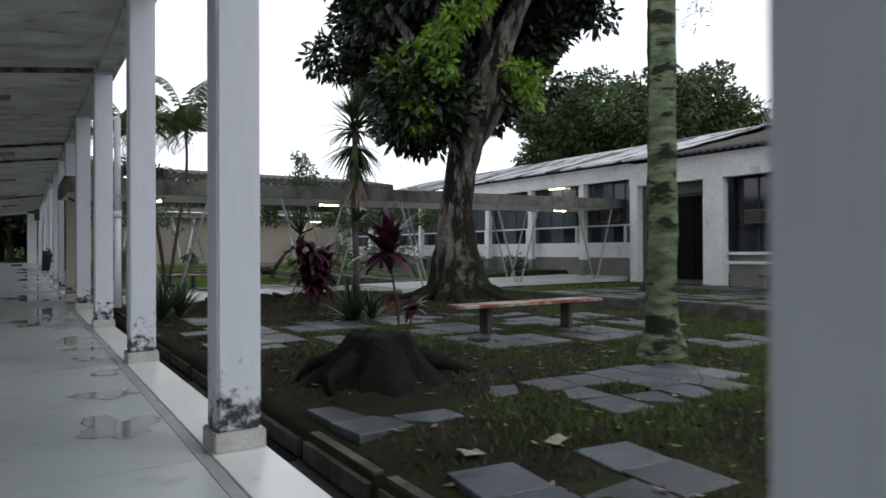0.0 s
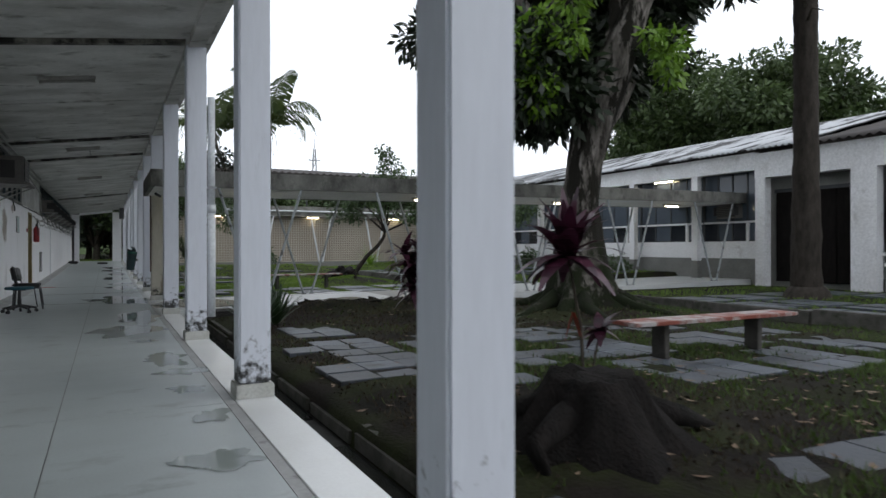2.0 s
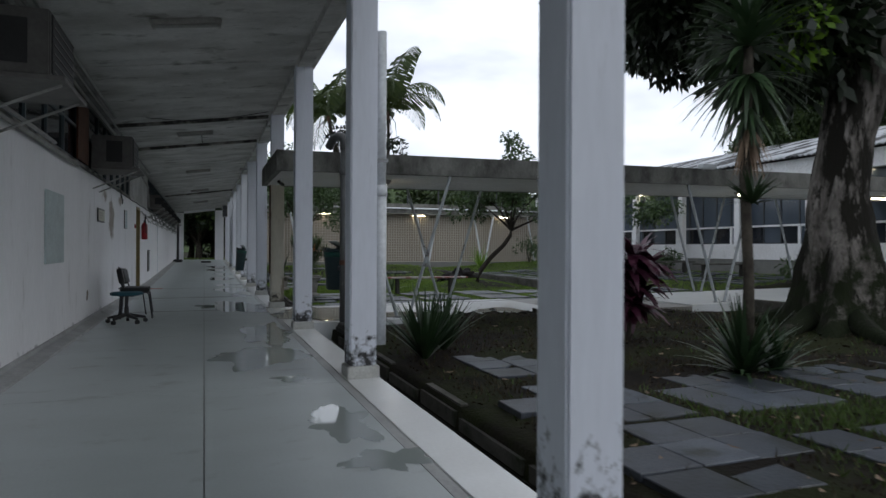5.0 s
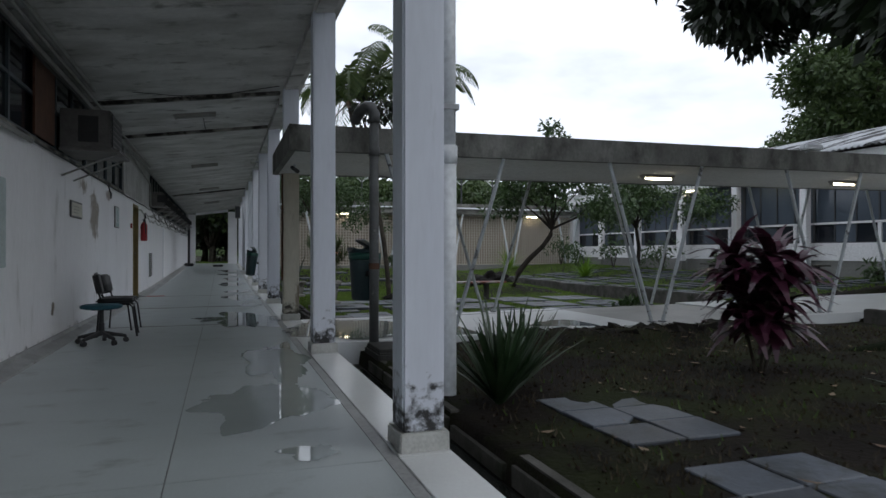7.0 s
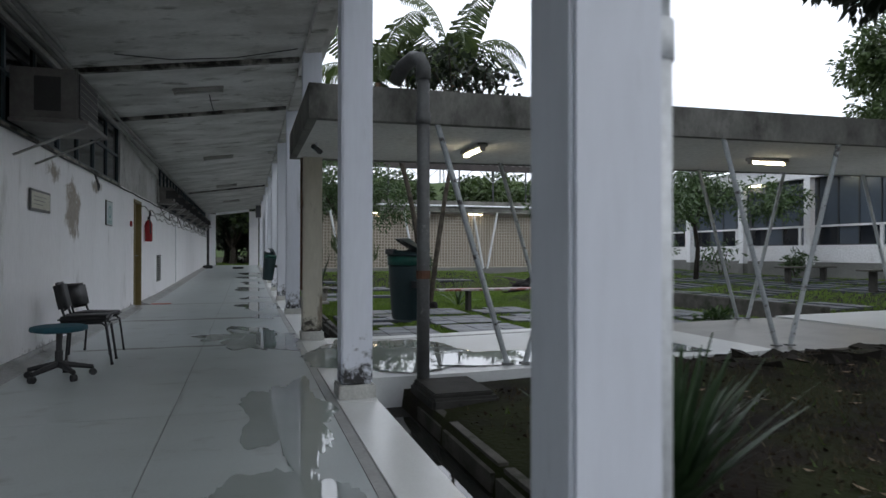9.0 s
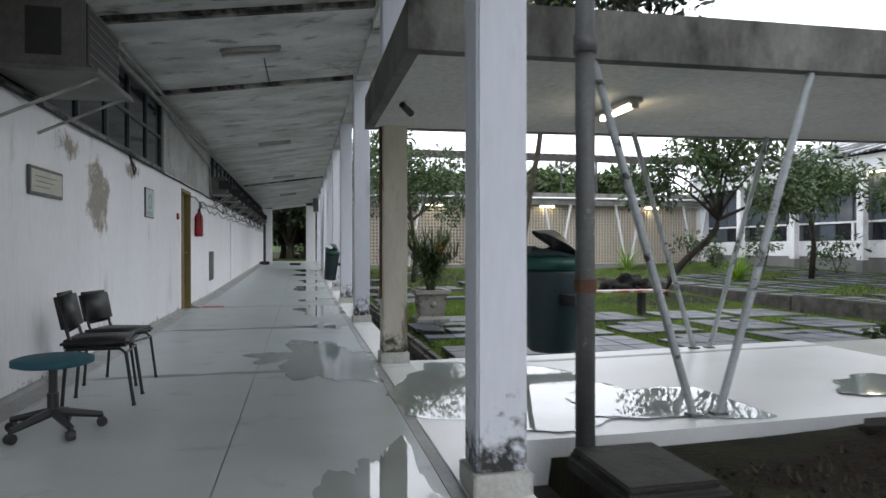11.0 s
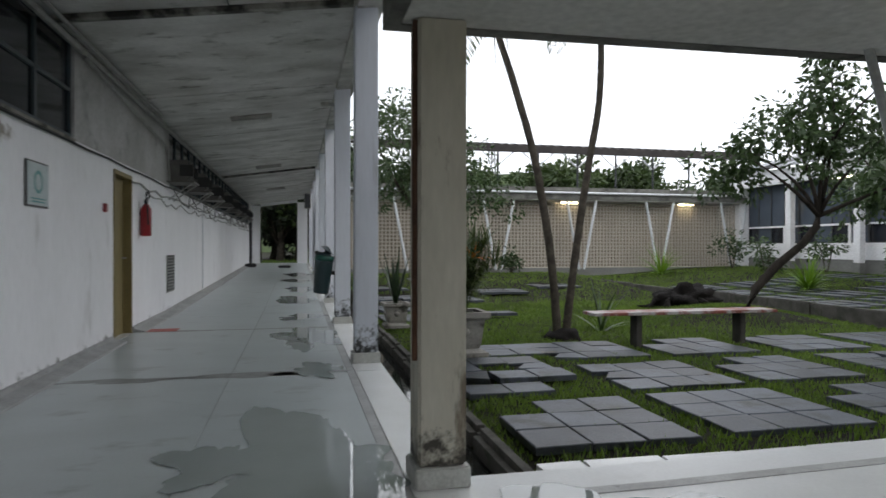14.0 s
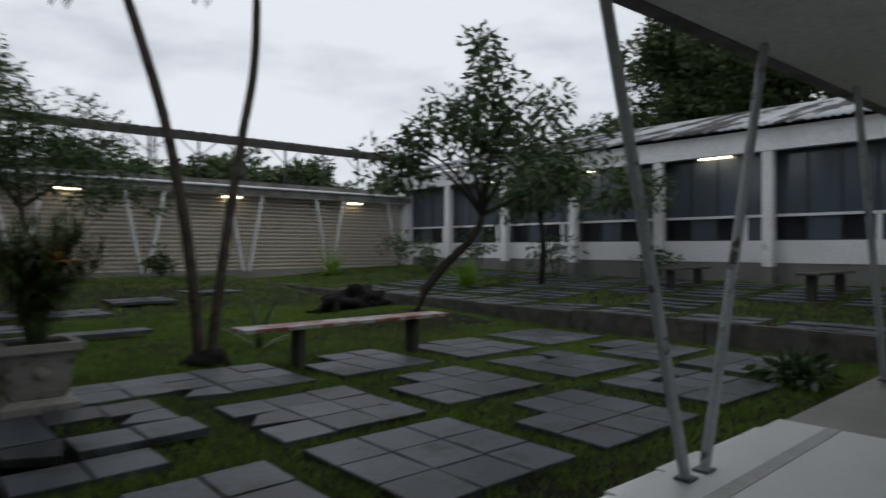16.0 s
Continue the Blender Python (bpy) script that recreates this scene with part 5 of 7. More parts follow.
def soup(name, verts, mat, parent, per=4, label="", kind=""):
    """Many small separate leaves: verts is (n, per, 3)."""
    n = len(verts)
    me = bpy.data.meshes.new(name)
    me.vertices.add(n * per)
    me.vertices.foreach_set("co", np.asarray(verts, dtype=np.float32).ravel())
    me.loops.add(n * per)
    me.loops.foreach_set("vertex_index", np.arange(n * per, dtype=np.int32))
    me.polygons.add(n)
    me.polygons.foreach_set("loop_start", np.arange(0, n * per, per, dtype=np.int32))
    me.update(calc_edges=True)
    me.materials.append(mat)
    ob = new(name, me)
    if parent is not None:
        ob.parent = parent
    if label:
        ob["label"] = label
    if kind:
        ob["kind"] = kind
    return ob


def unit(v):
    return v / np.maximum(np.linalg.norm(v, axis=1, keepdims=True), 1e-6)


def leaves_at(centres, length, width, droop=0.5, out=None):
    """Diamond leaves round points; out: preferred directions."""
    n = len(centres)
    d = RNG.normal(size=(n, 3))
    if out is not None:
        d = unit(d) * 0.8 + out
    d[:, 2] -= droop
    d = unit(d)
    side = unit(np.cross(d, RNG.normal(size=(n, 3))))
    nor = np.cross(d, side)
    ln = length * RNG.uniform(0.6, 1.25, size=(n, 1))
    wd = width * RNG.uniform(0.7, 1.2, size=(n, 1))
    a = centres
    b = centres + d * ln * 0.45 + side * wd * 0.5 + nor * wd * 0.12
    c = centres + d * ln
    e = centres + d * ln * 0.45 - side * wd * 0.5 + nor * wd * 0.12
    return np.stack([a, b, c, e], axis=1)


def clumps(centres, radii, count, squash=0.8):
    """Points in ragged balls round the given centres."""
    pts, outs = [], []
    for c, r in zip(centres, radii):
        n = max(4, int(count * r * r))
        v = unit(RNG.normal(size=(n, 3)))
        rr = r * RNG.uniform(0.15, 1.0, size=(n, 1)) ** 0.5
        p = v * rr
        p[:, 2] *= squash
        pts.append(p + np.asarray(c))
        outs.append(v)
    return np.concatenate(pts), np.concatenate(outs)


def crown_centres(c, rx, ry, rz, n, shell=0.55, floor=None):
    v = unit(RNG.normal(size=(n, 3)))
    p = v * RNG.uniform(shell, 1.0, size=(n, 1)) * np.array([rx, ry, rz])
    p *= 1 + 0.18 * np.sin(v[:, :1] * 5 + v[:, 1:2] * 4)
    p = p + np.asarray(c)
    if floor is not None:
        p = p[p[:, 2] > floor]
    return p


def limb(parent, a, b, r0, r1, mat, bend=0.15, sides=8, name="limb"):
    a, b = Vector(a), Vector(b)
    pts = []
    off = Vector((random.uniform(-1, 1), random.uniform(-1, 1), random.uniform(-0.3, 0.6))) * bend * (b - a).length
    for k in range(6):
        t = k / 5
        pts.append(a.lerp(b, t) + off * math.sin(math.pi * t))
    return part(name, tubed(pts, [r0 + (r1 - r0) * k / 5 for k in range(6)], sides, 0.25), mat, parent, "", True)


# big old tree
TX, TY = 8.55, 14.2
tree = thing("tree", TX, TY, 0.0, "huge old mango tree with buttressed pale bark", "tree")
bm = bmesh.new()
levels = [(-0.25, 1.00, 0, 0), (0.0, 0.82, 0, 0), (0.25, 0.64, 0, 0), (0.6, 0.52, -0.02, 0), (1.1, 0.43, -0.05, 0), (1.8, 0.33, -0.06, 0.05), (2.6, 0.31, 0.04, 0.02), (3.3, 0.35, 0.16, -0.06), (3.9, 0.40, 0.30, -0.16), (4.5, 0.36, 0.46, -0.30), (5.2, 0.27, 0.70, -0.48), (6.2, 0.20, 1.05, -0.70)]
fine_levels = []
for a, b in zip(levels, levels[1:]):
    fine_levels += [tuple(a[i] + (b[i] - a[i]) * t / 5 for i in range(4)) for t in range(5)]
fine_levels.append(levels[-1])
rings = []
for z, r, dx, dy in fine_levels:
    ring = []
    for k in range(40):
        a = 2 * math.pi * k / 40
        flare = max(0.0, 1 - max(z, 0) / 1.3)
        ridge = (0.5 + 0.5 * math.cos(5 * a + 0.6)) ** 2
        w = r * (1 + 0.55 * flare * (ridge - 0.35)) * (1 + 0.16 * noise.noise(Vector((math.cos(a) * 2, math.sin(a) * 2, z * 0.9))) + 0.10 * noise.noise(Vector((math.cos(a) * 7, math.sin(a) * 7, z * 1.6))) + 0.05 * noise.noise(Vector((math.cos(a) * 14, math.sin(a) * 14, z * 4))))
        ring.append(bm.verts.new((dx + w * math.cos(a), dy + w * math.sin(a), z)))
    rings.append(ring)
for r0, r1 in zip(rings, rings[1:]):
    for k in range(40):
        bm.faces.new((r0[k], r0[(k + 1) % 40], r1[(k + 1) % 40], r1[k]))
bm.faces.new(rings[-1])
part("trunk", bm, M_BARK, tree, "", True)
limb(tree, (1.0, -0.66, 6.0), (2.3, -0.4, 8.2), 0.20, 0.10, M_BARK)
limb(tree, (0.12, 0.0, 3.6), (-0.25, 1.0, 8.2), 0.30, 0.12, M_BARK, 0.05)
limb(tree, (-0.15, -0.1, 3.9), (-1.2, 0.9, 6.2), 0.20, 0.08, M_BARK)
limb(tree, (0.35, 0.2, 4.0), (2.0, 2.8, 6.2), 0.20, 0.08, M_BARK)
limb(tree, (0.3, -0.2, 4.3), (0.1, -0.1, 6.8), 0.18, 0.08, M_BARK)
limb(tree, (0.28, -0.1, 3.2), (0.95, -0.2, 4.2), 0.17, 0.10, M_BARK)
for k in range(7):
    a = 2 * math.pi * k / 7 + 0.4
    part("root", tubed([(0.6 * math.cos(a), 0.6 * math.sin(a), 0.22), (1.0 * math.cos(a + 0.1), 1.0 * math.sin(a + 0.1), 0.10), (1.6 * math.cos(a + 0.25), 1.6 * math.sin(a + 0.25), -0.02), (2.1 * math.cos(a + 0.2), 2.1 * math.sin(a + 0.2), -0.14)], [0.17, 0.11, 0.07, 0.03], 8, 0.3), M_BARK, tree, "", True)
cc = np.concatenate([crown_centres((2.0, 2.1, 8.3), 3.45, 3.4, 2.7, 250, 0.35, 5.7), crown_centres((0.2, 1.4, 7.1), 1.6, 1.5, 1.1, 60, 0.1, 6.3), crown_centres((2.6, 2.2, 6.2), 1.6, 1.8, 1.1, 60, 0.1, 4.8), crown_centres((1.2, 3.6, 6.2), 1.6, 1.4, 1.0, 40, 0.1, 5.1), crown_centres((1.4, 4.9, 6.6), 2.2, 1.6, 1.7, 80, 0.1, 5.0),
                     # unseen canopy overhead, added to shade the near garden and corridor
                     crown_centres((-0.6, -0.6, 10.6), 5.4, 5.2, 2.0, 170, 0.2, 9.0),
                     crown_centres((-0.8, 0.3, 4.3), 0.7, 0.7, 0.8, 22, 0.2), crown_centres((0.9, 0.9, 4.6), 0.8, 0.8, 0.7, 20, 0.2)])
p, o = clumps(cc, RNG.uniform(0.45, 0.85, len(cc)), 640)
soup("crown", leaves_at(p, 0.27, 0.11, 0.6, o), M_LEAFDARK, tree, label="dense dark green crown with an unseen shading canopy added on top")
bc = np.array([(-1.3, -0.3, 4.9), (-1.45, -0.2, 4.3), (-1.2, -0.3, 3.9), (0.75, -1.2, 4.35), (1.0, -1.1, 4.6), (-0.6, -0.9, 5.5), (-0.9, -0.7, 5.2), (-0.3, -1.1, 5.8), (-1.6, 0.0, 4.7), (0.55, -1.1, 4.7), (-1.1, -0.2, 3.55), (0.1, -1.0, 6.2), (-0.8, -0.6, 4.6), (1.2, -0.9, 4.2)])
p, o = clumps(bc, RNG.uniform(0.22, 0.36, len(bc)), 1500)
soup("young_leaves", leaves_at(p, 0.19, 0.08, 0.7, o), M_LEAFBRIGHT, tree, label="fresh bright green shoots")


def blade_fan(n, length, width, spread, droop, origin=(0, 0, 0), up=0.2, segs=4):
    """Arching sword leaves from one point; (n * segs, 4, 3)."""
    out = []
    for k in range(n):
        a = 2 * math.pi * (k * 0.382 + random.uniform(-0.05, 0.05))
        tilt = random.uniform(up, spread)
        ln = length * random.uniform(0.75, 1.1)
        d = Vector((math.cos(a) * math.sin(tilt), math.sin(a) * math.sin(tilt), math.cos(tilt)))
        side = Vector((-math.sin(a), math.cos(a), 0))
        p = Vector(origin)
        for s in range(segs):
            w0 = width * (0.6 + 0.6 * math.sin(math.pi * min(1, (s + 0.6) / segs))) * (1 - s / segs) ** 0.35
            w1 = width * (0.6 + 0.6 * math.sin(math.pi * min(1, (s + 1.6) / segs))) * max(0.02, 1 - (s + 1) / segs) ** 0.35
            q = p + d * (ln / segs)
            out.append([p - side * w0 / 2, p + side * w0 / 2, q + side * w1 / 2, q - side * w1 / 2])
            p = q
            d = (d + Vector((0, 0, -droop / segs))).normalized()
    return [[tuple(v) for v in quad] for quad in out]


def sword_leaves(quads, mat, parent, segs=4):
    """Each sword leaf as a part of its own."""
    for k in range(0, len(quads), segs):
        vs, fs = [], []
        for q in quads[k:k + segs]:
            b = len(vs)
            vs += q
            fs.append((b, b + 1, b + 2, b + 3))
        raw("blade", vs, fs, mat, parent)


y = thing("yucca", 5.56, 12.9, 0.0, "tall thin yucca with drooping blades and brown skirt", "plant")
part("stem", tubed([(0, 0, -0.12), (0.02, 0, 0.8), (-0.02, 0.02, 1.8), (0.0, 0, 2.7), (0, 0, 3.2)], [0.07, 0.05, 0.05, 0.05, 0.045], 10, 0.2), M_BARKTHIN, y, "", True)
q = []
for z, n, ln, up, sp, dr in ((3.25, 60, 0.62, 0.05, 1.1, 0.5), (3.05, 70, 0.72, 0.8, 1.9, 0.9), (2.8, 70, 0.75, 1.6, 2.5, 0.8), (2.5, 40, 0.55, 2.2, 2.9, 0.3)):
    q += blade_fan(n, ln, 0.05, sp, dr, (0, 0, z), up)
sword_leaves(q, M_YUCCA, y)
sword_leaves(blade_fan(40, 0.55, 0.04, 3.0, 0.1, (0, 0, 2.35), 2.6), M_DEADLEAF, y)
sword_leaves(blade_fan(36, 0.42, 0.045, 1.4, 0.5, (0.02, -0.03, 1.55), 0.1), M_YUCCA, y)
sword_leaves(blade_fan(80, 0.75, 0.055, 1.35, 0.6, (-0.12, -0.08, -0.08), 0.1), M_YUCCA, y)
sword_leaves(blade_fan(50, 0.55, 0.05, 1.4, 0.6, (0.25, -0.1, -0.08), 0.1), M_YUCCA, y)

for x, yy, ln, n in ((2.86, 14.58, 0.80, 76), (3.24, 15.05, 0.66, 56)):
    a = thing("agave", x, yy, ground_z(x, yy) - 0.02, "spiky green agave rosette in dark soil", "plant", "agaves")
    sword_leaves(blade_fan(n, ln, 0.050, 0.90, 0.40, (0, 0, 0), 0.03), M_YUCCA, a)


def cordyline(x, yy, h, w, n, label, stems=3):
    e = thing("cordyline", x, yy, ground_z(x, yy) - 0.02, label, "plant", "purple shrubs")
    for k in range(stems):
        a = 2 * math.pi * k / stems + 0.5
        tx, ty = 0.25 * w * math.cos(a), 0.25 * w * math.sin(a)
        hh = h * random.uniform(0.6, 0.85)
        part("stem", tubed([(0.03 * math.cos(a), 0.03 * math.sin(a), 0), (tx * 0.6, ty * 0.6, hh * 0.5), (tx, ty, hh)], [0.018, 0.014, 0.010], 6), M_BARKTHIN, e)
        q = []
        for z in (0.45, 0.65, 0.85, 1.0):
            q += blade_fan(int(n / 4), w * 0.42, 0.115, 1.9, 1.2, (tx * z, ty * z, hh * z), 0.35)
        soup("foliage", q, M_CORDY, e)
    return e


cordyline(5.64, 14.90, 1.40, 1.15, 64, "purple-leaved cordyline shrub in the garden", 5)
e = thing("cordyline", 4.2, 9.0, 0.0, "spindly dark red cordyline behind the stump", "plant", "purple shrubs")
part("stem", tubed([(0, 0, -0.08), (-0.03, 0.0, 0.5), (-0.12, 0.05, 1.05)], [0.016, 0.013, 0.010], 6), M_BARKTHIN, e)
part("stem", tubed([(0.05, 0, -0.08), (0.10, 0.0, 0.25), (0.16, 0.0, 0.48)], [0.012, 0.010, 0.008], 6), M_BARKTHIN, e)
soup("foliage", blade_fan(28, 0.50, 0.15, 1.9, 1.0, (-0.12, 0.05, 1.05), 0.3) + blade_fan(14, 0.42, 0.13, 1.3, 0.8, (-0.12, 0.05, 1.15), 0.1), M_CORDY, e)
soup("foliage", blade_fan(12, 0.22, 0.09, 2.2, 1.0, (0.16, 0.0, 0.48), 0.6), M_CORDY, e)
soup("dry_leaf", blade_fan(2, 0.30, 0.08, 3.0, 0.2, (-0.09, 0.02, 0.62), 2.8), M_REDLEAF, e, label="red hanging leaf")


# palm trunks
def palm_trunk(x, yy, h, r0, r1, mat, label, lean=(0, 0)):
    e = thing("tall_palm", x, yy, ground_z(x, yy) - 0.1, label, "tree")
    n = 60
    bm = bmesh.new()
    tube(bm, [(lean[0] * (k / n), lean[1] * (k / n), h * k / n) for k in range(n + 1)],
         [(r0 + (r1 - r0) * min(1, k / n * 2.2)) * (1 + (0.035 if k % 3 == 0 else 0)) * (1.25 if k == 0 else 1.1 if k == 1 else 1) for k in range(n + 1)], 18, True, 0.12)
    part("trunk", bm, mat, e, "", True)
    bm = bmesh.new()
    tube(bm, [(0, 0, -0.02), (0, 0, 0.12), (0, 0, 0.22), (0, 0, 0.34)], [r0 * 1.75, r0 * 1.55, r0 * 1.36, r0 * 1.10], 18, True, 0.15)
    part("root_flare", bm, mat, e, "", True)
    return e


palm_trunk(6.58, 7.64, 9.0, 0.165, 0.125, M_PALMBARK, "slim palm trunk mottled with green lichen", (0.12, 0))
t2 = palm_trunk(14.42, 13.85, 9.5, 0.31, 0.24, M_BARKDARK, "straight dark tree trunk with short dead twigs")
for k in range(16):
    z = random.uniform(6.0, 9.3)
    a = random.uniform(0, 6.28)
    ln = random.uniform(0.4, 0.9)
    part("twig", tubed([(0.2 * math.cos(a), 0.2 * math.sin(a), z), (ln * math.cos(a), ln * math.sin(a), z + 0.1), (1.3 * ln * math.cos(a + 0.2), 1.3 * ln * math.sin(a + 0.2), z - 0.05)], [0.03, 0.02, 0.01], 5), M_BARKTHIN, t2)
tc = np.array([(0.7, -0.6, 6.9), (0.9, -0.7, 7.4), (0.8, -0.4, 8.2)])
p, o = clumps(tc, [0.35, 0.4, 0.4], 500)
soup("needles", leaves_at(p, 0.22, 0.02, 0.2, o), M_LEAFDARK, t2)


def frond(a, base, ln, rise, droop, step=0.05, leaf=0.42, wide=0.011):
    """One feather leaf: its stalk's points and its leaflets."""
    d = Vector((math.cos(a) * math.cos(rise), math.sin(a) * math.cos(rise), math.sin(rise)))
    p = Vector(base)
    stalk, quads = [p.copy()], []
    n = int(ln / step)
    for k in range(n):
        p = p + d * step
        d = (d + Vector((0, 0, -droop * step * (0.4 + 1.4 * k / n)))).normalized()
        stalk.append(p.copy())
        if k > 2:
            t = k / n
            lw = leaf * (math.sin(math.pi * min(1, 0.14 + t * 0.80)) + 0.12)
            for s in (-1, 1):
                side = d.cross(Vector((0, 0, 1))).normalized() * s
                o = (side * 0.9 + d * 0.45 + Vector((0, 0, -0.45 - 0.5 * t + random.uniform(-0.2, 0.2)))).normalized()
                w = d * wide
                e1 = p + o * lw
                e2 = e1 + Vector((0, 0, -0.05))
                quads.append([tuple(p - w), tuple(p + w), tuple(e1 + w * 0.5), tuple(e2 - w * 0.3)])
    return stalk, quads


def palm(x, yy, pts, r0, r1, nf, label):
    e = thing("palm", x, yy, -0.14, label, "palm", "leaning palms")
    bm = bmesh.new()
    curve = []
    for k in range(40):
        t = k / 39 * (len(pts) - 1)
        i = min(int(t), len(pts) - 2)
        f = t - i
        m1 = Vector(pts[max(i - 1, 0)])
        a, b = Vector(pts[i]), Vector(pts[i + 1])
        c = Vector(pts[min(i + 2, len(pts) - 1)])
        curve.append(0.5 * ((2 * a) + (b - m1) * f + (2 * m1 - 5 * a + 4 * b - c) * f * f + (3 * a - m1 - 3 * b + c) * f ** 3))
    tube(bm, curve, [(r0 + (r1 - r0) * k / 39) * (1.05 if k % 2 else 1.0) for k in range(40)], 12, True, 0.1)
    part("trunk", bm, M_BARKTHIN, e, "", True)
    top = curve[-1]
    for k in range(nf):
        a = 2 * math.pi * k * 0.382 + 0.3
        tilt = 1.40 - 0.95 * (k / nf) + random.uniform(-0.1, 0.1)
        st, quads = frond(a, top, random.uniform(2.0, 2.5), tilt, random.uniform(0.95, 1.35), 0.05, 0.46, 0.012)
        fr = part("frond", tubed(st[::3], [0.022 * (1 - 0.8 * j / len(st[::3])) for j in range(len(st[::3]))], 5), M_PALMLEAF, e)
        soup("feather", quads, M_PALMLEAF, fr)
    shaft = [top + (curve[-1] - curve[-4]) * s for s in (-0.9, -0.4, 0.3)]
    part("crownshaft", tubed(shaft, [r1 * 1.08, r1 * 1.55, r1 * 1.05], 12), M_SHAFT, e, "reddish smooth crownshaft", True)
    for k in range(6):
        a, b = 3.4 + 0.9 * (k // 3), random.uniform(-0.5, 0.5)
        root = top + Vector((0.36 * math.cos(a), 0.36 * math.sin(a), -0.75))
        part("dead_twig", tubed([root, root + Vector((0.10 * math.cos(a + b), 0.10 * math.sin(a + b), -0.10 + 0.1 * (k % 3))), root + Vector((0.26 * math.cos(a + b), 0.26 * math.sin(a + b), -0.22 + 0.12 * (k % 3)))], [0.007, 0.005, 0.003], 4), M_BARKTHIN, e)
    for k in range(3):
        a = 2.1 * k + 1
        part("dead_stalk", tubed([top, top + Vector((0.3 * math.cos(a), 0.3 * math.sin(a), -0.35)), top + Vector((0.38 * math.cos(a), 0.38 * math.sin(a), -0.9))], [0.02, 0.012, 0.006], 5), M_BARKTHIN, e)
    return e


palm(4.92, 26.0, [(0, 0, 0), (-0.10, 0, 1.1), (-0.34, 0, 2.5), (-0.66, 0.0, 3.6), (-0.92, 0, 4.35), (-1.05, 0, 4.9)], 0.062, 0.042, 13, "slender leaning palm with ringed trunk")
palm(5.06, 26.05, [(0, 0, 0), (0.17, 0, 1.3), (0.36, 0, 2.5), (0.52, 0.0, 3.4), (0.56, 0, 4.3), (0.54, 0, 5.2)], 0.058, 0.042, 13, "slender upright palm with ringed trunk")
p = thing("palm_stool", 5.0, 25.95, -0.16, "dark root mass at the foot of the palms", "root")
bm = bmesh.new()
bmesh.ops.create_icosphere(bm, subdivisions=3, radius=0.27)
for v in bm.verts:
    v.co *= 1 + 0.35 * noise.noise(v.co * 6)
    v.co.z *= 0.6
part("roots", bm, M_STUMP, p, "", True)

# leaning tree
lt = thing("tree", 8.8, 27.0, 0.1, "small leaning tree with open leafy crown", "tree", "small trees", rz=-34)
part("trunk", tubed([(0, 0, -0.15), (0.16, 0, 0.35), (0.48, 0, 0.75), (0.88, 0.0, 1.12), (1.08, 0, 1.42), (1.18, 0, 1.9)], [0.10, 0.08, 0.07, 0.066, 0.06, 0.05], 10, 0.25), M_BARKDARK, lt, "", True)
for b in ((2.1, 0.2, 2.9), (0.5, -0.3, 3.3), (1.3, 0.3, 4.3), (2.6, -0.2, 2.2), (-0.2, 0.3, 2.9), (1.9, -0.6, 3.6), (0.1, -0.5, 2.5)):
    limb(lt, (1.12, 0, 1.6), b, 0.04, 0.010, M_BARKDARK, 0.12, 6)
cc = np.concatenate([crown_centres((1.1, 0, 3.0), 1.55, 1.2, 0.85, 64, 0.2), crown_centres((1.3, 0, 4.1), 0.5, 0.5, 0.6, 14, 0.3), crown_centres((2.5, 0, 2.3), 1.0, 0.9, 0.6, 26, 0.2), crown_centres((-0.2, 0, 2.5), 0.7, 0.6, 0.5, 14, 0.2)])
p, o = clumps(cc, RNG.uniform(0.15, 0.34, len(cc)), 640)
soup("crown", leaves_at(p, 0.15, 0.065, 0.5, o), M_LEAFMID, lt)
lt = thing("tree", 14.6, 29.2, 0.3, "leafy garden tree in front of the building", "tree", "small trees")
part("trunk", tubed([(0, 0, -0.2), (0.1, 0, 0.9), (-0.1, 0, 2.0)], [0.09, 0.07, 0.05], 8, 0.2), M_BARKDARK, lt, "", True)
for b in ((-1.2, 0, 3.0), (1.1, 0.2, 2.8), (0.1, 0.3, 3.5), (-0.4, -0.8, 2.6)):
    limb(lt, (-0.05, 0, 1.6), b, 0.045, 0.012, M_BARKDARK, 0.12, 6)
cc = np.concatenate([crown_centres((0, 0, 2.6), 1.9, 1.3, 0.95, 66, 0.2), crown_centres((-1.5, -0.6, 2.1), 0.9, 0.8, 0.6, 18, 0.2), crown_centres((1.6, -1.5, 2.3), 1.0, 0.9, 0.7, 22, 0.2)])
p, o = clumps(cc, RNG.uniform(0.22, 0.45, len(cc)), 560)
soup("crown", leaves_at(p, 0.15, 0.065, 0.5, o), M_LEAFMID, lt)

# tree and hedge near the screen wall
lt = thing("tree", 4.3, 33.2, -0.1, "bushy light green tree near the screen wall", "tree", "small trees")
part("trunk", tubed([(0, 0, 0), (0.1, 0, 1.0), (-0.1, 0, 2.4)], [0.09, 0.07, 0.05], 8, 0.2), M_BARKTHIN, lt, "", True)
for b in ((-1.2, 0, 4.2), (1.4, 0.2, 3.2), (0.1, 0.3, 4.6), (-0.6, -0.4, 3.0)):
    limb(lt, (-0.05, 0, 2.0), b, 0.045, 0.012, M_BARKTHIN, 0.12, 6)
cc = np.concatenate([crown_centres((-0.4, 0, 3.3), 1.7, 1.2, 1.4, 70, 0.2), crown_centres((1.3, 0, 2.9), 1.2, 1.0, 0.9, 30, 0.2), crown_centres((-0.9, 0, 4.6), 0.7, 0.6, 0.6, 14, 0.2)])
p, o = clumps(cc, RNG.uniform(0.25, 0.45, len(cc)), 480)
soup("crown", leaves_at(p, 0.13, 0.06, 0.4, o), M_LEAFMID, lt)


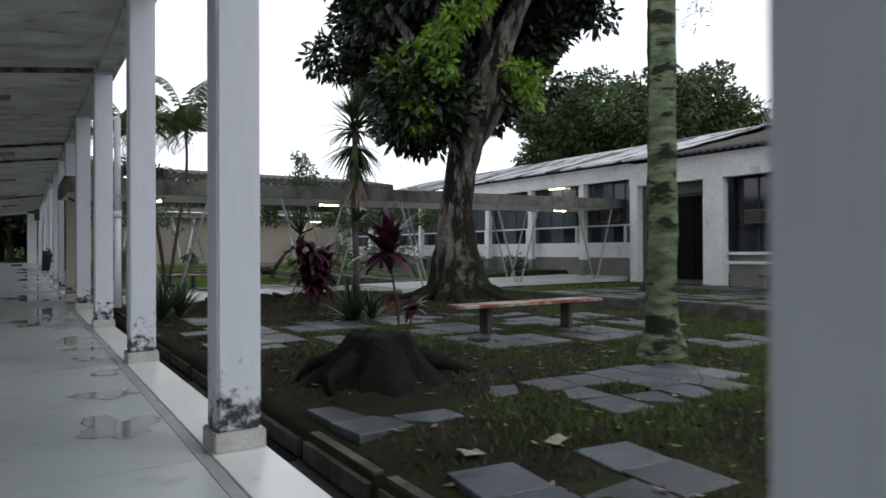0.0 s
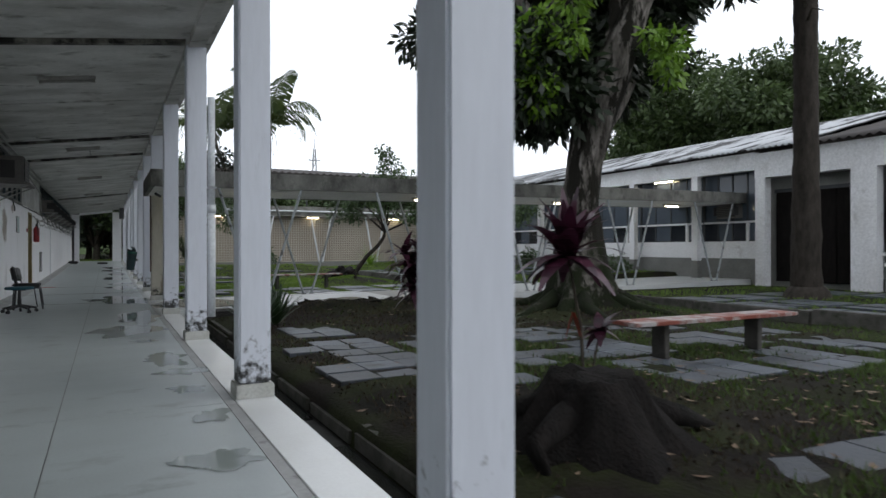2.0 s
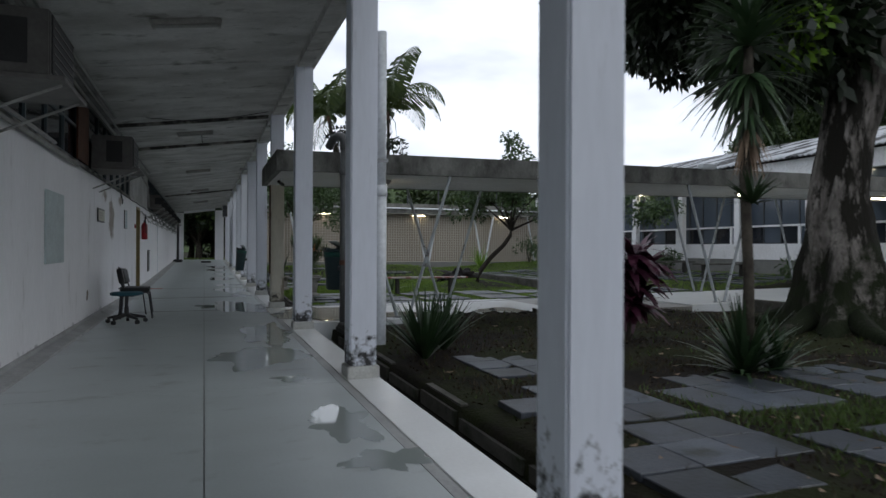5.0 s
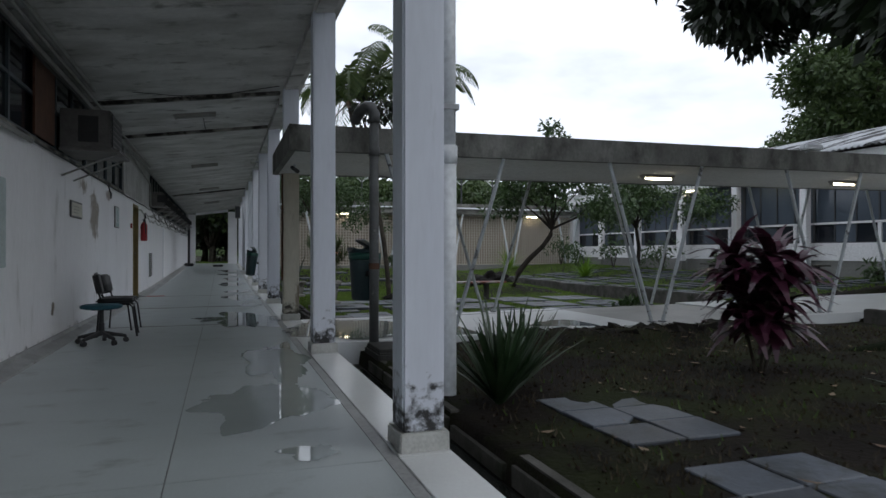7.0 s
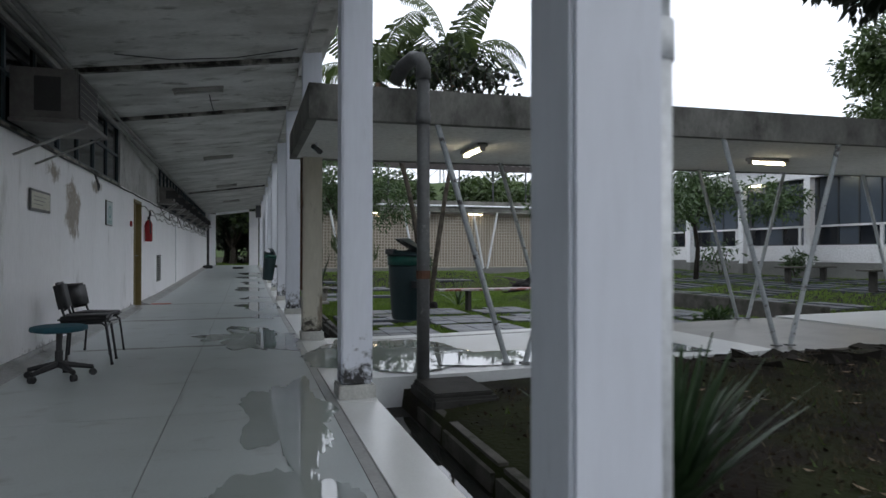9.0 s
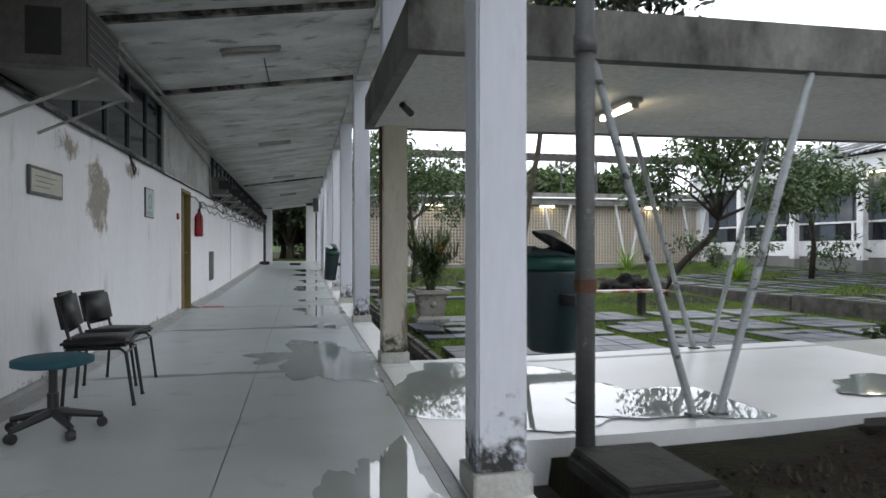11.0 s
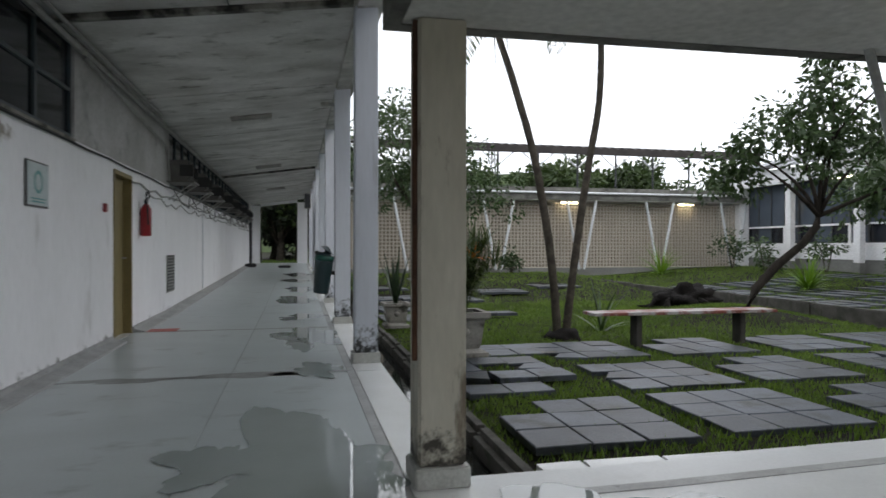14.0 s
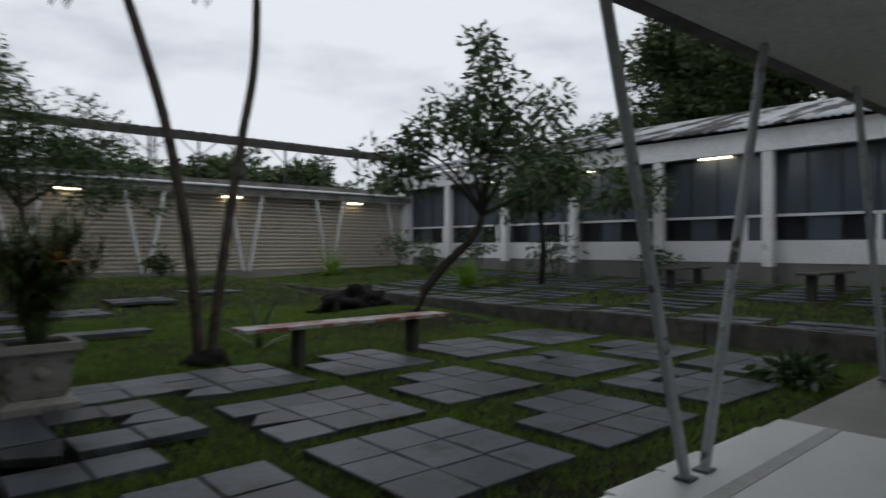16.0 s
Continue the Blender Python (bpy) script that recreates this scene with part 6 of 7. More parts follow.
def bush(x, yy, r, h, mat, label, n=500, blade=False):
    e = thing("shrub", x, yy, ground_z(x, yy) - 0.03, label, "shrub", "garden shrubs")
    if blade:
        soup("leaves", blade_fan(n, h * 1.25, 0.045, 1.35, 0.8, (0, 0, 0), 0.1), mat, e)
    else:
        for k in range(4):
            a = 1.6 * k
            part("stem", tubed([(0, 0, 0), (r * 0.4 * math.cos(a), r * 0.4 * math.sin(a), h * 0.7)], [0.02, 0.008], 5), M_BARKTHIN, e)
        c = crown_centres((0, 0, h * 0.6), r, r, h * 0.42, 16, 0.2)
        q, o = clumps(c, RNG.uniform(0.3, 0.5, len(c)) * r, n / r / r / 4)
        soup("leaves", leaves_at(q, 0.18, 0.06, 0.3, o), mat, e)
    return e


bush(13.4, 30.6, 0.7, 0.7, M_LEAFBRIGHT, "yellow-green arching grassy shrub", 130, True)
bush(15.4, 34.5, 0.5, 1.1, M_LEAFMID, "leafy green shrub by the white wall")
bush(13.2, 36.8, 0.45, 1.0, M_LEAFBRIGHT, "small broad-leaved plant by the screen", 60, True)
bush(16.2, 33.0, 0.6, 1.3, M_LEAFMID, "leafy green shrub by the white wall")
bush(16.4, 30.2, 0.7, 1.2, M_LEAFMID, "leafy dark shrub by the white wall")
bush(16.5, 27.2, 0.5, 0.8, M_LEAFMID, "low dark shrub by the white wall")
bush(15.8, 36.6, 0.6, 1.4, M_LEAFMID, "leafy green shrub by the white wall")
bush(8.2, 37.6, 0.4, 0.8, M_LEAFMID, "small shrub at the screen foot")
bush(5.9, 26.6, 0.3, 0.7, M_LEAFMID, "thin young plant beside the palms", 12, True)
bush(16.2, 21.6, 0.4, 0.5, M_LEAFMID, "low shrub at the building foot")
bush(8.6, 18.9 + 2.2, 0.3, 0.25, M_LEAFMID, "weeds along the walkway edge")


# planters
def planter(x, yy, s, plant):
    e = thing("planter", x, yy, -0.12, "weathered square concrete garden urn with a flared foot", "planter", "garden planters")
    for name, prof in (("foot", ((0.0, 0.27), (0.06, 0.27), (0.10, 0.20))), ("body", ((0.10, 0.18), (0.16, 0.20), (0.44, 0.235))), ("rim", ((0.44, 0.25), (0.47, 0.29), (0.53, 0.29), (0.53, 0.22), (0.49, 0.21)))):
        bm = bmesh.new()
        rr = []
        for z, r in prof:
            rr.append([bm.verts.new((sx * r * s, sy * r * s, z * s)) for sx, sy in ((-1, -1), (1, -1), (1, 1), (-1, 1))])
        for a, b in zip(rr, rr[1:]):
            for k in range(4):
                bm.faces.new((a[k], a[(k + 1) % 4], b[(k + 1) % 4], b[k]))
        bm.faces.new(rr[0])
        bm.faces.new(rr[-1])
        part(name, bm, M_PLANTER, e)
    for a in range(4):
        bm = bmesh.new()
        bmesh.ops.create_uvsphere(bm, u_segments=10, v_segments=6, radius=0.06 * s)
        c, sn = math.cos(math.pi / 2 * a), math.sin(math.pi / 2 * a)
        bmesh.ops.translate(bm, verts=bm.verts, vec=(0.205 * s * c, 0.205 * s * sn, 0.30 * s))
        part("boss", bm, M_PLANTER, e, "", True)
    part("soil", boxed(-0.2 * s, 0.2 * s, -0.2 * s, 0.2 * s, 0.46 * s, 0.50 * s), M_SOIL, e)
    return e


planter(3.15, 24.75, 1.0, True)
pl = thing("potted_palm", 3.15, 24.75, 0.36, "bushy potted palm with one orange leaf", "plant")
q = []
for k in range(22):
    a = 2.4 * k
    r, h = random.uniform(0.22, 0.50), random.uniform(0.55, 0.95)
    part("stalk", tubed([(0.05 * math.cos(a), 0.05 * math.sin(a), 0), (0.4 * r * math.cos(a), 0.4 * r * math.sin(a), 0.62 * h), (r * math.cos(a), r * math.sin(a), h)], [0.008, 0.006, 0.003], 5), M_PALMLEAF, pl)
    for f in (0.35, 0.5, 0.62, 0.74, 0.86, 0.95, 1.0):
        q += blade_fan(9, 0.36, 0.020, 1.6, 1.1, (r * f * f * math.cos(a), r * f * f * math.sin(a), h * f), 0.1)
soup("leaves", q, M_PALMLEAF, pl)
soup("orange_leaf", blade_fan(14, 0.26, 0.06, 1.3, 0.9, (0.08, -0.2, 0.66), 0.2), M_ORANGE, pl, label="withered orange leaf")
planter(2.80, 27.6, 0.75, True)
pl = thing("snake_plant", 2.80, 27.6, 0.24, "upright striped snake plant in an urn", "plant")
soup("blade_tuft", blade_fan(14, 0.85, 0.07, 0.35, 0.1, (0, 0, 0), 0.02), M_YUCCA, pl)


# stump, benches, rubble
s = thing("tree_stump", 3.44, 8.02, 0.03, "rotten black tree stump with a flat sawn top", "stump")
bm = bmesh.new()
rr = []
for z, r in ((-0.15, 0.66), (-0.02, 0.58), (0.10, 0.43), (0.22, 0.33), (0.32, 0.27), (0.355, 0.25), (0.34, 0.10)):
    ring = []
    for k in range(44):
        a = 2 * math.pi * k / 44
        w = r * (1 + 0.22 * noise.noise(Vector((math.cos(a) * 2.2, math.sin(a) * 2.2, z * 2))) + (0.34 * noise.noise(Vector((math.cos(a) * 7, math.sin(a) * 7, z))) if z < 0.3 else 0))
        ring.append(bm.verts.new((w * math.cos(a), w * math.sin(a), z + 0.03 * noise.noise(Vector((math.cos(a) * 3, math.sin(a) * 3, 9))))))
    rr.append(ring)
for r0, r1 in zip(rr, rr[1:]):
    for k in range(44):
        bm.faces.new((r0[k], r0[(k + 1) % 44], r1[(k + 1) % 44], r1[k]))
bm.faces.new(rr[-1])
part("trunk_base", bm, M_STUMP, s, "", True)
for a, ln in ((-0.2, 0.85), (2.4, 0.6), (3.5, 0.55)):
    part("root", tubed([(0.3 * math.cos(a), 0.3 * math.sin(a), 0.14), (0.6 * math.cos(a), 0.6 * math.sin(a), 0.06), (ln * 1.2 * math.cos(a + 0.2), ln * 1.2 * math.sin(a + 0.2), -0.08)], [0.10, 0.06, 0.02], 8, 0.4), M_STUMP, s, "", True)

s = thing("tree_stump", 9.1, 29.2, -0.12, "uprooted brown stump with ragged roots", "stump")
bm = bmesh.new()
bmesh.ops.create_icosphere(bm, subdivisions=4, radius=0.62)
for v in bm.verts:
    v.co *= 1 + 0.45 * noise.noise(v.co * 3.2) + 0.2 * noise.noise(v.co * 9)
    v.co.z = v.co.z * 0.62 + 0.12
part("root_mass", bm, M_STUMP, s, "", True)
for k in range(12):
    a = 0.52 * k
    part("root", tubed([(0.3 * math.cos(a), 0.3 * math.sin(a), 0.25), (0.7 * math.cos(a), 0.7 * math.sin(a), random.uniform(0.0, 0.3)), (0.95 * math.cos(a + 0.2), 0.95 * math.sin(a + 0.2), random.uniform(-0.05, 0.12))], [0.08, 0.05, 0.015], 6), M_STUMP, s)


def bench(x0, x1, yy, z, width, legs, ground, group="garden benches", top=M_BENCHTOP, label="long red oxide garden bench on concrete legs"):
    e = thing("bench", (x0 + x1) / 2, yy, ground, label, "bench", group)
    w = (x1 - x0) / 2
    part("seat_slab", boxed(-w, w, -width / 2, width / 2, z - ground - 0.04, z - ground, 0.006), top, e, "worn painted slab")
    for lx in legs:
        part("leg", boxed(lx - x0 - w - 0.04, lx - x0 - w + 0.04, -width * 0.25, width * 0.25, -0.05, z - ground - 0.04, 0.008), M_BENCHLEG, e)
    return e


bench(5.55, 8.05, 10.0, 0.37, 0.36, (6.05, 7.50), -0.05)
bench(4.92, 7.62, 25.0, 0.33, 0.36, (5.60, 7.15), -0.14)
bench(14.6, 16.4, 25.9, 0.72, 0.34, (14.9, 16.1), 0.28, top=M_KERB, label="plain grey concrete garden bench")
bench(13.9, 15.9, 22.9, 0.72, 0.34, (14.2, 15.6), 0.28, top=M_KERB, label="plain grey concrete garden bench")
bench(15.3, 16.9, 11.6, 0.46, 0.34, (15.6, 16.6), 0.04, top=M_KERB, label="plain grey concrete garden bench")

e = thing("rubble_row", 5.2, 17.2, 0.05, "row of black mossy rubble along the walkway", "rubble", kind="stuff")
bm = bmesh.new()
for k in range(110):
    x, yy = random.uniform(-1.0, 2.8), random.uniform(-0.25, 0.25)
    r = random.uniform(0.05, 0.15)
    turn = Matrix.Rotation(random.uniform(0, 3.1), 4, "Z") @ Matrix.Rotation(random.uniform(-0.3, 0.3), 4, "X") @ Matrix.Rotation(random.uniform(-0.3, 0.3), 4, "Y")
    m = Matrix.Translation((x, yy, random.uniform(-0.05, 0.03))) @ turn @ Matrix.Diagonal((r * 2.6, r * 1.7, r * 0.6, 1))
    res = bmesh.ops.create_cube(bm, size=1.0, matrix=m)
    for v in res["verts"]:
        v.co += Vector((noise.noise(v.co * 17), noise.noise(v.co * 17 + Vector((5, 0, 0))), 0.4 * noise.noise(v.co * 17 + Vector((0, 5, 0))))) * 0.07
part("stones", bm, M_STONE, e, "", False)


# things at the far end of the corridor
p = thing("black_stand", -0.70, 46.5, rise(46.5), "thin black floor stand with a heavy foot by the wall", "stand")
part("pole", tubed([(0, 0, 0.05), (0, 0, 2.3)], 0.06, 8), M_BLACK, p)
part("foot", boxed(-0.24, 0.24, -0.2, 0.2, 0.0, 0.16, 0.04), M_BLACK, p)
p = thing("doormat", 0.75, 46.0, rise(46.0), "dark folded mat lying on the corridor floor", "mat")
part("mat", boxed(-0.26, 0.26, -0.3, 0.3, 0.0, 0.09, 0.02), M_BLACK, p)
p = thing("meter_box", 1.72, 44.4, 2.75, "grey metal meter box fixed to a column", "box")
part("case", boxed(-0.16, 0.10, -0.12, 0.12, 0.0, 0.62, 0.015), M_CONDUIT, p)
part("cover", boxed(-0.14, 0.08, -0.132, -0.12, 0.03, 0.59, 0.003), M_DARKFRAME, p, "dark cover plate")

# weeds rooted on the walkway roof beside the drain pipe
for x, yy, r, h in ((3.0, 18.02, 0.30, 0.42), (3.35, 18.2, 0.26, 0.36), (2.7, 18.4, 0.28, 0.5)):
    e = thing("roof_weed", x, yy, 2.50 + walk_z(x), "small leafy weed growing on the concrete roof", "weed", "roof weeds")
    for k in range(5):
        a = 1.3 * k + x
        part("stem", tubed([(0, 0, -0.02), (0.5 * r * math.cos(a), 0.5 * r * math.sin(a), 0.6 * h), (r * math.cos(a), r * math.sin(a), h)], [0.012, 0.008, 0.004], 5), M_BARKTHIN, e)
    c = crown_centres((0.1, 0, h * 0.75), r, r * 0.8, h * 0.45, 14, 0.2)
    q, o = clumps(c, RNG.uniform(0.07, 0.13, len(c)), 1500)
    soup("leaves", leaves_at(q, 0.10, 0.045, 0.3, o), M_LEAFDARK, e)


# ---------------------------------------------------------------- distance
def far_tree(x, yy, h, r, squash, n, mat, label, trunk_h, base=0.0, leaf=0.45, count=330, low=None):
    e = thing("tree", x, yy, base, label, "tree", "far trees")
    part("trunk", tubed([(0, 0, -0.3), (0.1, 0, trunk_h * 0.5), (0, 0, h - r * squash * 0.6)], [0.3, 0.22, 0.10], 8, 0.2), M_BARKTHIN, e, "", True)
    for k in range(5):
        a = 1.257 * k
        limb(e, (0, 0, trunk_h * 0.7), (r * 0.6 * math.cos(a), r * 0.6 * math.sin(a), h - r * squash * 0.7), 0.12, 0.03, M_BARKTHIN, 0.1, 6)
    cc = crown_centres((0, 0, h - r * squash), r, r, r * squash, n, 0.35, low)
    q, o = clumps(cc, RNG.uniform(0.14, 0.30, len(cc)) * r, count / r * 2.2)
    soup("crown", leaves_at(q, leaf, leaf * 0.45, 0.3, o), mat, e)
    return e


for x, yy, h, r, sq in ((29.5, 31.6, 11.6, 4.1, 0.74), (29.6, 24.6, 10.2, 3.9, 0.72), (44, 46, 10.5, 5.0, 0.6), (44, 12, 9, 4, 0.6), (33, 4, 9, 4, 0.6)):
    far_tree(x, yy, h, r, sq, 110, M_LEAFFAR, "broad green tree behind the building", 4.0, 0.0, 0.32, 560)
for x, yy, h, r in ((4, 60, 7.6, 4.0), (12, 62, 7.2, 3.8), (19, 60, 7.4, 3.8), (26, 63, 7.4, 4.0), (33, 60, 7.0, 4.0), (-9, 62, 9, 4.4), (-2.5, 66, 9.5, 4.4), (2.5, 70, 10, 4.5), (40, 64, 8, 4), (-16, 64, 9, 4.5)):
    far_tree(x, yy, h, r, 0.75, 60, M_LEAFFAR, "dark green tree in the distance", 2.0, 0.0, 0.5, 320)
# dark wood behind the corridor's open end
for k in range(9):
    x = -5.0 + 1.3 * k
    yy = 57.5 + 1.6 * (k % 3)
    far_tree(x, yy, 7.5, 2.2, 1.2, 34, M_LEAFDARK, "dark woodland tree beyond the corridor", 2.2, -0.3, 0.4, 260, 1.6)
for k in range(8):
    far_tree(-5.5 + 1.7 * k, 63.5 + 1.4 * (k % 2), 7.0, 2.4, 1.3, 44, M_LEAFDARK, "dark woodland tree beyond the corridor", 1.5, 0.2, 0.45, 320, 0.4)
hill = raw("far_hill", [(x, yy, z) for x, yy, z in [(-60 + 12 * i, 130 + 6 * math.sin(i * 1.3), -0.5) for i in range(20)]] + [(-60 + 12 * i, 134, 10 + 6 * math.exp(-((i - 8.5) / 3) ** 2) + 1.2 * math.sin(i * 2.1)) for i in range(20)],
           [(i, i + 1, 21 + i, 20 + i) for i in range(19)], M_LEAFFAR, None, "wooded hill on the horizon")
tagged(hill, category="backdrop", kind="structure")
p = thing("radio_mast", 56.0, 193.0, 0.0, "thin lattice radio mast in the distance", "mast")
bm = bmesh.new()
for sx, sy in ((-1, -1), (1, -1), (1, 1), (-1, 1)):
    tube(bm, [(sx * 1.6, sy * 1.6, 0), (sx * 0.25, sy * 0.25, 31)], 0.13, 4)
for k in range(12):
    z, w = 2.5 * k, 1.6 - 1.35 * 2.5 * k / 31
    tube(bm, [(-w, -w, z), (w - 0.1, -w + 0.1, z + 2.5)], 0.08, 4)
part("lattice", bm, M_GALV, p)
part("antenna", tubed([(0, 0, 30.9), (0, 0, 34)], 0.1, 5), M_GALV, p)
part("cross_arm", boxed(-1.8, 1.8, -0.1, 0.1, 27.4, 27.7), M_GALV, p)

# ---------------------------------------------------------------- grass, litter and paving
SLAB = 0.40
slab_mesh = {}


def slab_data(kind):
    """Shared meshes of paving slabs: whole, or broken at a corner."""
    if kind not in slab_mesh:
        h = SLAB / 2 - 0.006
        outline = {0: [(-h, -h), (h, -h), (h, h), (-h, h)],
                   1: [(-h, -h), (h, -h), (h, h * 0.3), (h * 0.35, h), (-h, h)],
                   2: [(-h, -h), (h * 0.5, -h), (h * 0.15, h), (-h, h)],
                   3: [(-h, -h * 0.5), (h, -h), (h, h), (-h * 0.2, h * 0.8)]}[kind]
        bm = bmesh.new()
        low = [bm.verts.new((x * 1.0, y * 1.0, -0.055)) for x, y in outline]
        mid = [bm.verts.new((x, y, -0.006)) for x, y in outline]
        top = [bm.verts.new((x * 0.97, y * 0.97, 0.0)) for x, y in outline]
        n = len(outline)
        for a, b in ((low, mid), (mid, top)):
            for k in range(n):
                bm.faces.new((a[k], a[(k + 1) % n], b[(k + 1) % n], b[k]))
        bm.faces.new(top)
        bm.faces.new(low[::-1])
        me = bpy.data.meshes.new("slab")
        bmesh.ops.recalc_face_normals(bm, faces=bm.faces)
        bm.to_mesh(me)
        bm.free()
        me.materials.append(M_SLATE)
        slab_mesh[kind] = me
    return slab_mesh[kind]


taken = []


def paving(x, yy, nx, ny, z, parent, turn=0.0, gaps=(), wild=0.0):
    ca, sa = math.cos(radians(turn)), math.sin(radians(turn))
    for i in range(nx):
        for j in range(ny):
            if (i, j) in gaps:
                continue
            lx, ly = (i + 0.5) * SLAB, (j + 0.5) * SLAB
            px, py = x + lx * ca - ly * sa, yy + lx * sa + ly * ca
            kind = 0 if random.random() > 0.04 + wild * 0.35 else random.choice((1, 2, 3))
            ob = new("slab", slab_data(kind))
            ob.parent = parent
            ob.matrix_basis = pose(px, py, z + random.uniform(-0.004, 0.004) - wild * random.uniform(0, 0.02), random.uniform(-0.5, 0.5) * (1 + 3 * wild), random.uniform(-0.5, 0.5) * (1 + 3 * wild),
                                   turn + random.choice((0, 90, 180, 270)) + random.uniform(-0.6, 0.6) * (1 + 6 * wild))
            taken.append((px, py))


pav = thing("paving", 0, 0, 0, "wet blue-grey slate paving slabs set in grass", "paving", kind="structure")
for j, yy in enumerate((21.18, 22.62, 24.18, 26.2)):
    for i, x in enumerate((2.72, 4.18, 5.66, 7.28, 8.76)):
        if j == 3 and 0 < i < 4:
            continue
        if j >= 1 and i == 0:
            continue
        paving(x + random.uniform(-0.03, 0.03), yy + random.uniform(-0.03, 0.03), 3, 3, -0.104, pav, random.uniform(-1, 1), {(0, 2)} if random.random() < 0.2 else (), 0.1)
paving(2.70, 22.66, 2, 1, -0.10, pav, 0, (), 0.3)
paving(2.72, 23.10, 3, 1, -0.07, pav, 2, (), 0.3)
paving(2.70, 23.62, 3, 2, -0.10, pav, 0, {(1, 0)}, 0.2)
paving(3.42, 24.55, 2, 2, -0.10, pav, 0, (), 0.2)
for x, yy in ((2.75, 28.4), (2.75, 29.9), (2.75, 31.4), (4.1, 31.0), (5.6, 32.2), (7.4, 33.0), (2.75, 33.0), (4.3, 34.8)):
    paving(x, yy, 3, 3, ground_z(x + 0.6, yy + 0.6) + 0.04, pav, random.uniform(-3, 3), (), 0.4)
paving(4.0, 28.4, 3, 1, -0.02, pav, 4, (), 0.2)
# near garden
for x, yy, nx, ny, gaps, w in ((2.72, 13.32, 3, 3, {(0, 0), (0, 1), (0, 2)}, 0.15), (2.72, 11.70, 3, 3, {(0, 2), (0, 0)}, 0.15), (4.10, 11.66, 3, 3, {(0, 2)}, 0.12), (5.58, 11.66, 3, 3, (), 0.12), (7.06, 11.62, 3, 3, {(0, 0), (2, 2)}, 0.3),
                               (2.72, 10.40, 3, 3, {(0, 2), (2, 0)}, 0.12), (4.08, 10.32, 1, 2, (), 0.25), (4.60, 10.28, 2, 2, {(1, 0)}, 0.3), (5.40, 10.25, 3, 3, {(0, 2)}, 0.15), (7.00, 10.20, 3, 3, {(0, 0)}, 0.3),
                               (5.36, 8.92, 3, 3, {(2, 2)}, 0.12), (6.84, 8.80, 3, 3, {(0, 2)}, 0.2), (3.98, 9.72, 1, 1, (), 0.6), (4.26, 9.30, 1, 1, (), 0.6), (8.45, 9.2, 2, 3, (), 0.3), (8.5, 10.6, 2, 2, (), 0.3),
                               (2.62, 6.72, 2, 2, (), 0.7), (3.92, 7.06, 1, 1, (), 0.6), (4.32, 6.25, 2, 3, {(1, 1)}, 0.4), (5.14, 6.22, 2, 3, (), 0.35), (6.0, 6.5, 1, 2, (), 0.4), (7.6, 7.5, 3, 2, {(1, 1)}, 0.4),
                               (2.64, 5.15, 3, 2, {(1, 1)}, 0.6), (6.9, 5.9, 3, 2, {(0, 0)}, 0.5), (8.4, 6.0, 3, 3, {(1, 1)}, 0.4), (3.3, 4.0, 3, 2, (), 0.5), (5.0, 4.4, 3, 3, {(0, 1)}, 0.5)):
    paving(x, yy, nx, ny, -0.034 + 0.5 * (ground_z(x + 0.4, yy + 0.4) + 0.05), pav, random.uniform(-4, 4) * (w > 0.3) * 2, gaps, w)
# raised garden, farther away
vs, fs = [], []
for yy in [21.4 + 1.5 * k for k in range(8)] + [2.0 + 1.5 * k for k in range(9)]:
    for x in (11.2, 12.7, 14.2, 15.7):
        if random.random() < 0.15:
            continue
        for i in range(3):
            for j in range(3):
                cx, cy = x + i * SLAB, yy + j * SLAB
                z = ground_z(cx, cy) + 0.035
                b = len(vs)
                h = SLAB / 2 - 0.008
                vs += [(cx - h, cy - h, z), (cx + h, cy - h, z), (cx + h, cy + h, z), (cx - h, cy + h, z), (cx - h, cy - h, z - 0.06), (cx + h, cy - h, z - 0.06), (cx + h, cy + h, z - 0.06), (cx - h, cy + h, z - 0.06)]
                fs += [(b, b + 1, b + 2, b + 3), (b, b + 4, b + 5, b + 1), (b + 1, b + 5, b + 6, b + 2), (b + 2, b + 6, b + 7, b + 3), (b + 3, b + 7, b + 4, b)]
                taken.append((cx, cy))
far_slabs = raw("far_slabs", vs, fs, M_SLATE, pav)
far_slabs["kind"] = "stuff"

cells = {}
for x, yy in taken:
    cells.setdefault((int(x // 0.5), int(yy // 0.5)), []).append((x, yy))


def on_slab(x, yy):
    for i in (-1, 0, 1):
        for j in (-1, 0, 1):
            for sx, sy in cells.get((int(x // 0.5) + i, int(yy // 0.5) + j), ()):
                if abs(x - sx) < 0.195 and abs(yy - sy) < 0.195:
                    return True
    return False


def grass(name, n, x0, x1, y0, y1, size, label, thin=None, mat=M_GRASS):
    blades = []
    for k in range(n):
        x, yy = random.uniform(x0, x1), random.uniform(y0, y1)
        if thin and random.random() > thin(x, yy):
            continue
        if on_slab(x, yy):
            continue
        z = ground_z(x, yy)
        a = random.uniform(0, 6.28)
        h = size * random.uniform(0.4, 1.2)
        w = 0.10 * size + 0.003
        lean = random.uniform(0.2, 1.0) * h
        b = random.uniform(0, 6.28)
        blades.append([(x - w * math.cos(a), yy - w * math.sin(a), z - 0.01), (x + w * math.cos(a), yy + w * math.sin(a), z - 0.01), (x + lean * math.cos(b), yy + lean * math.sin(b), z + h)])
    ob = soup(name, blades, mat, None, 3)
    return tagged(ob, label, "grass", kind="stuff")


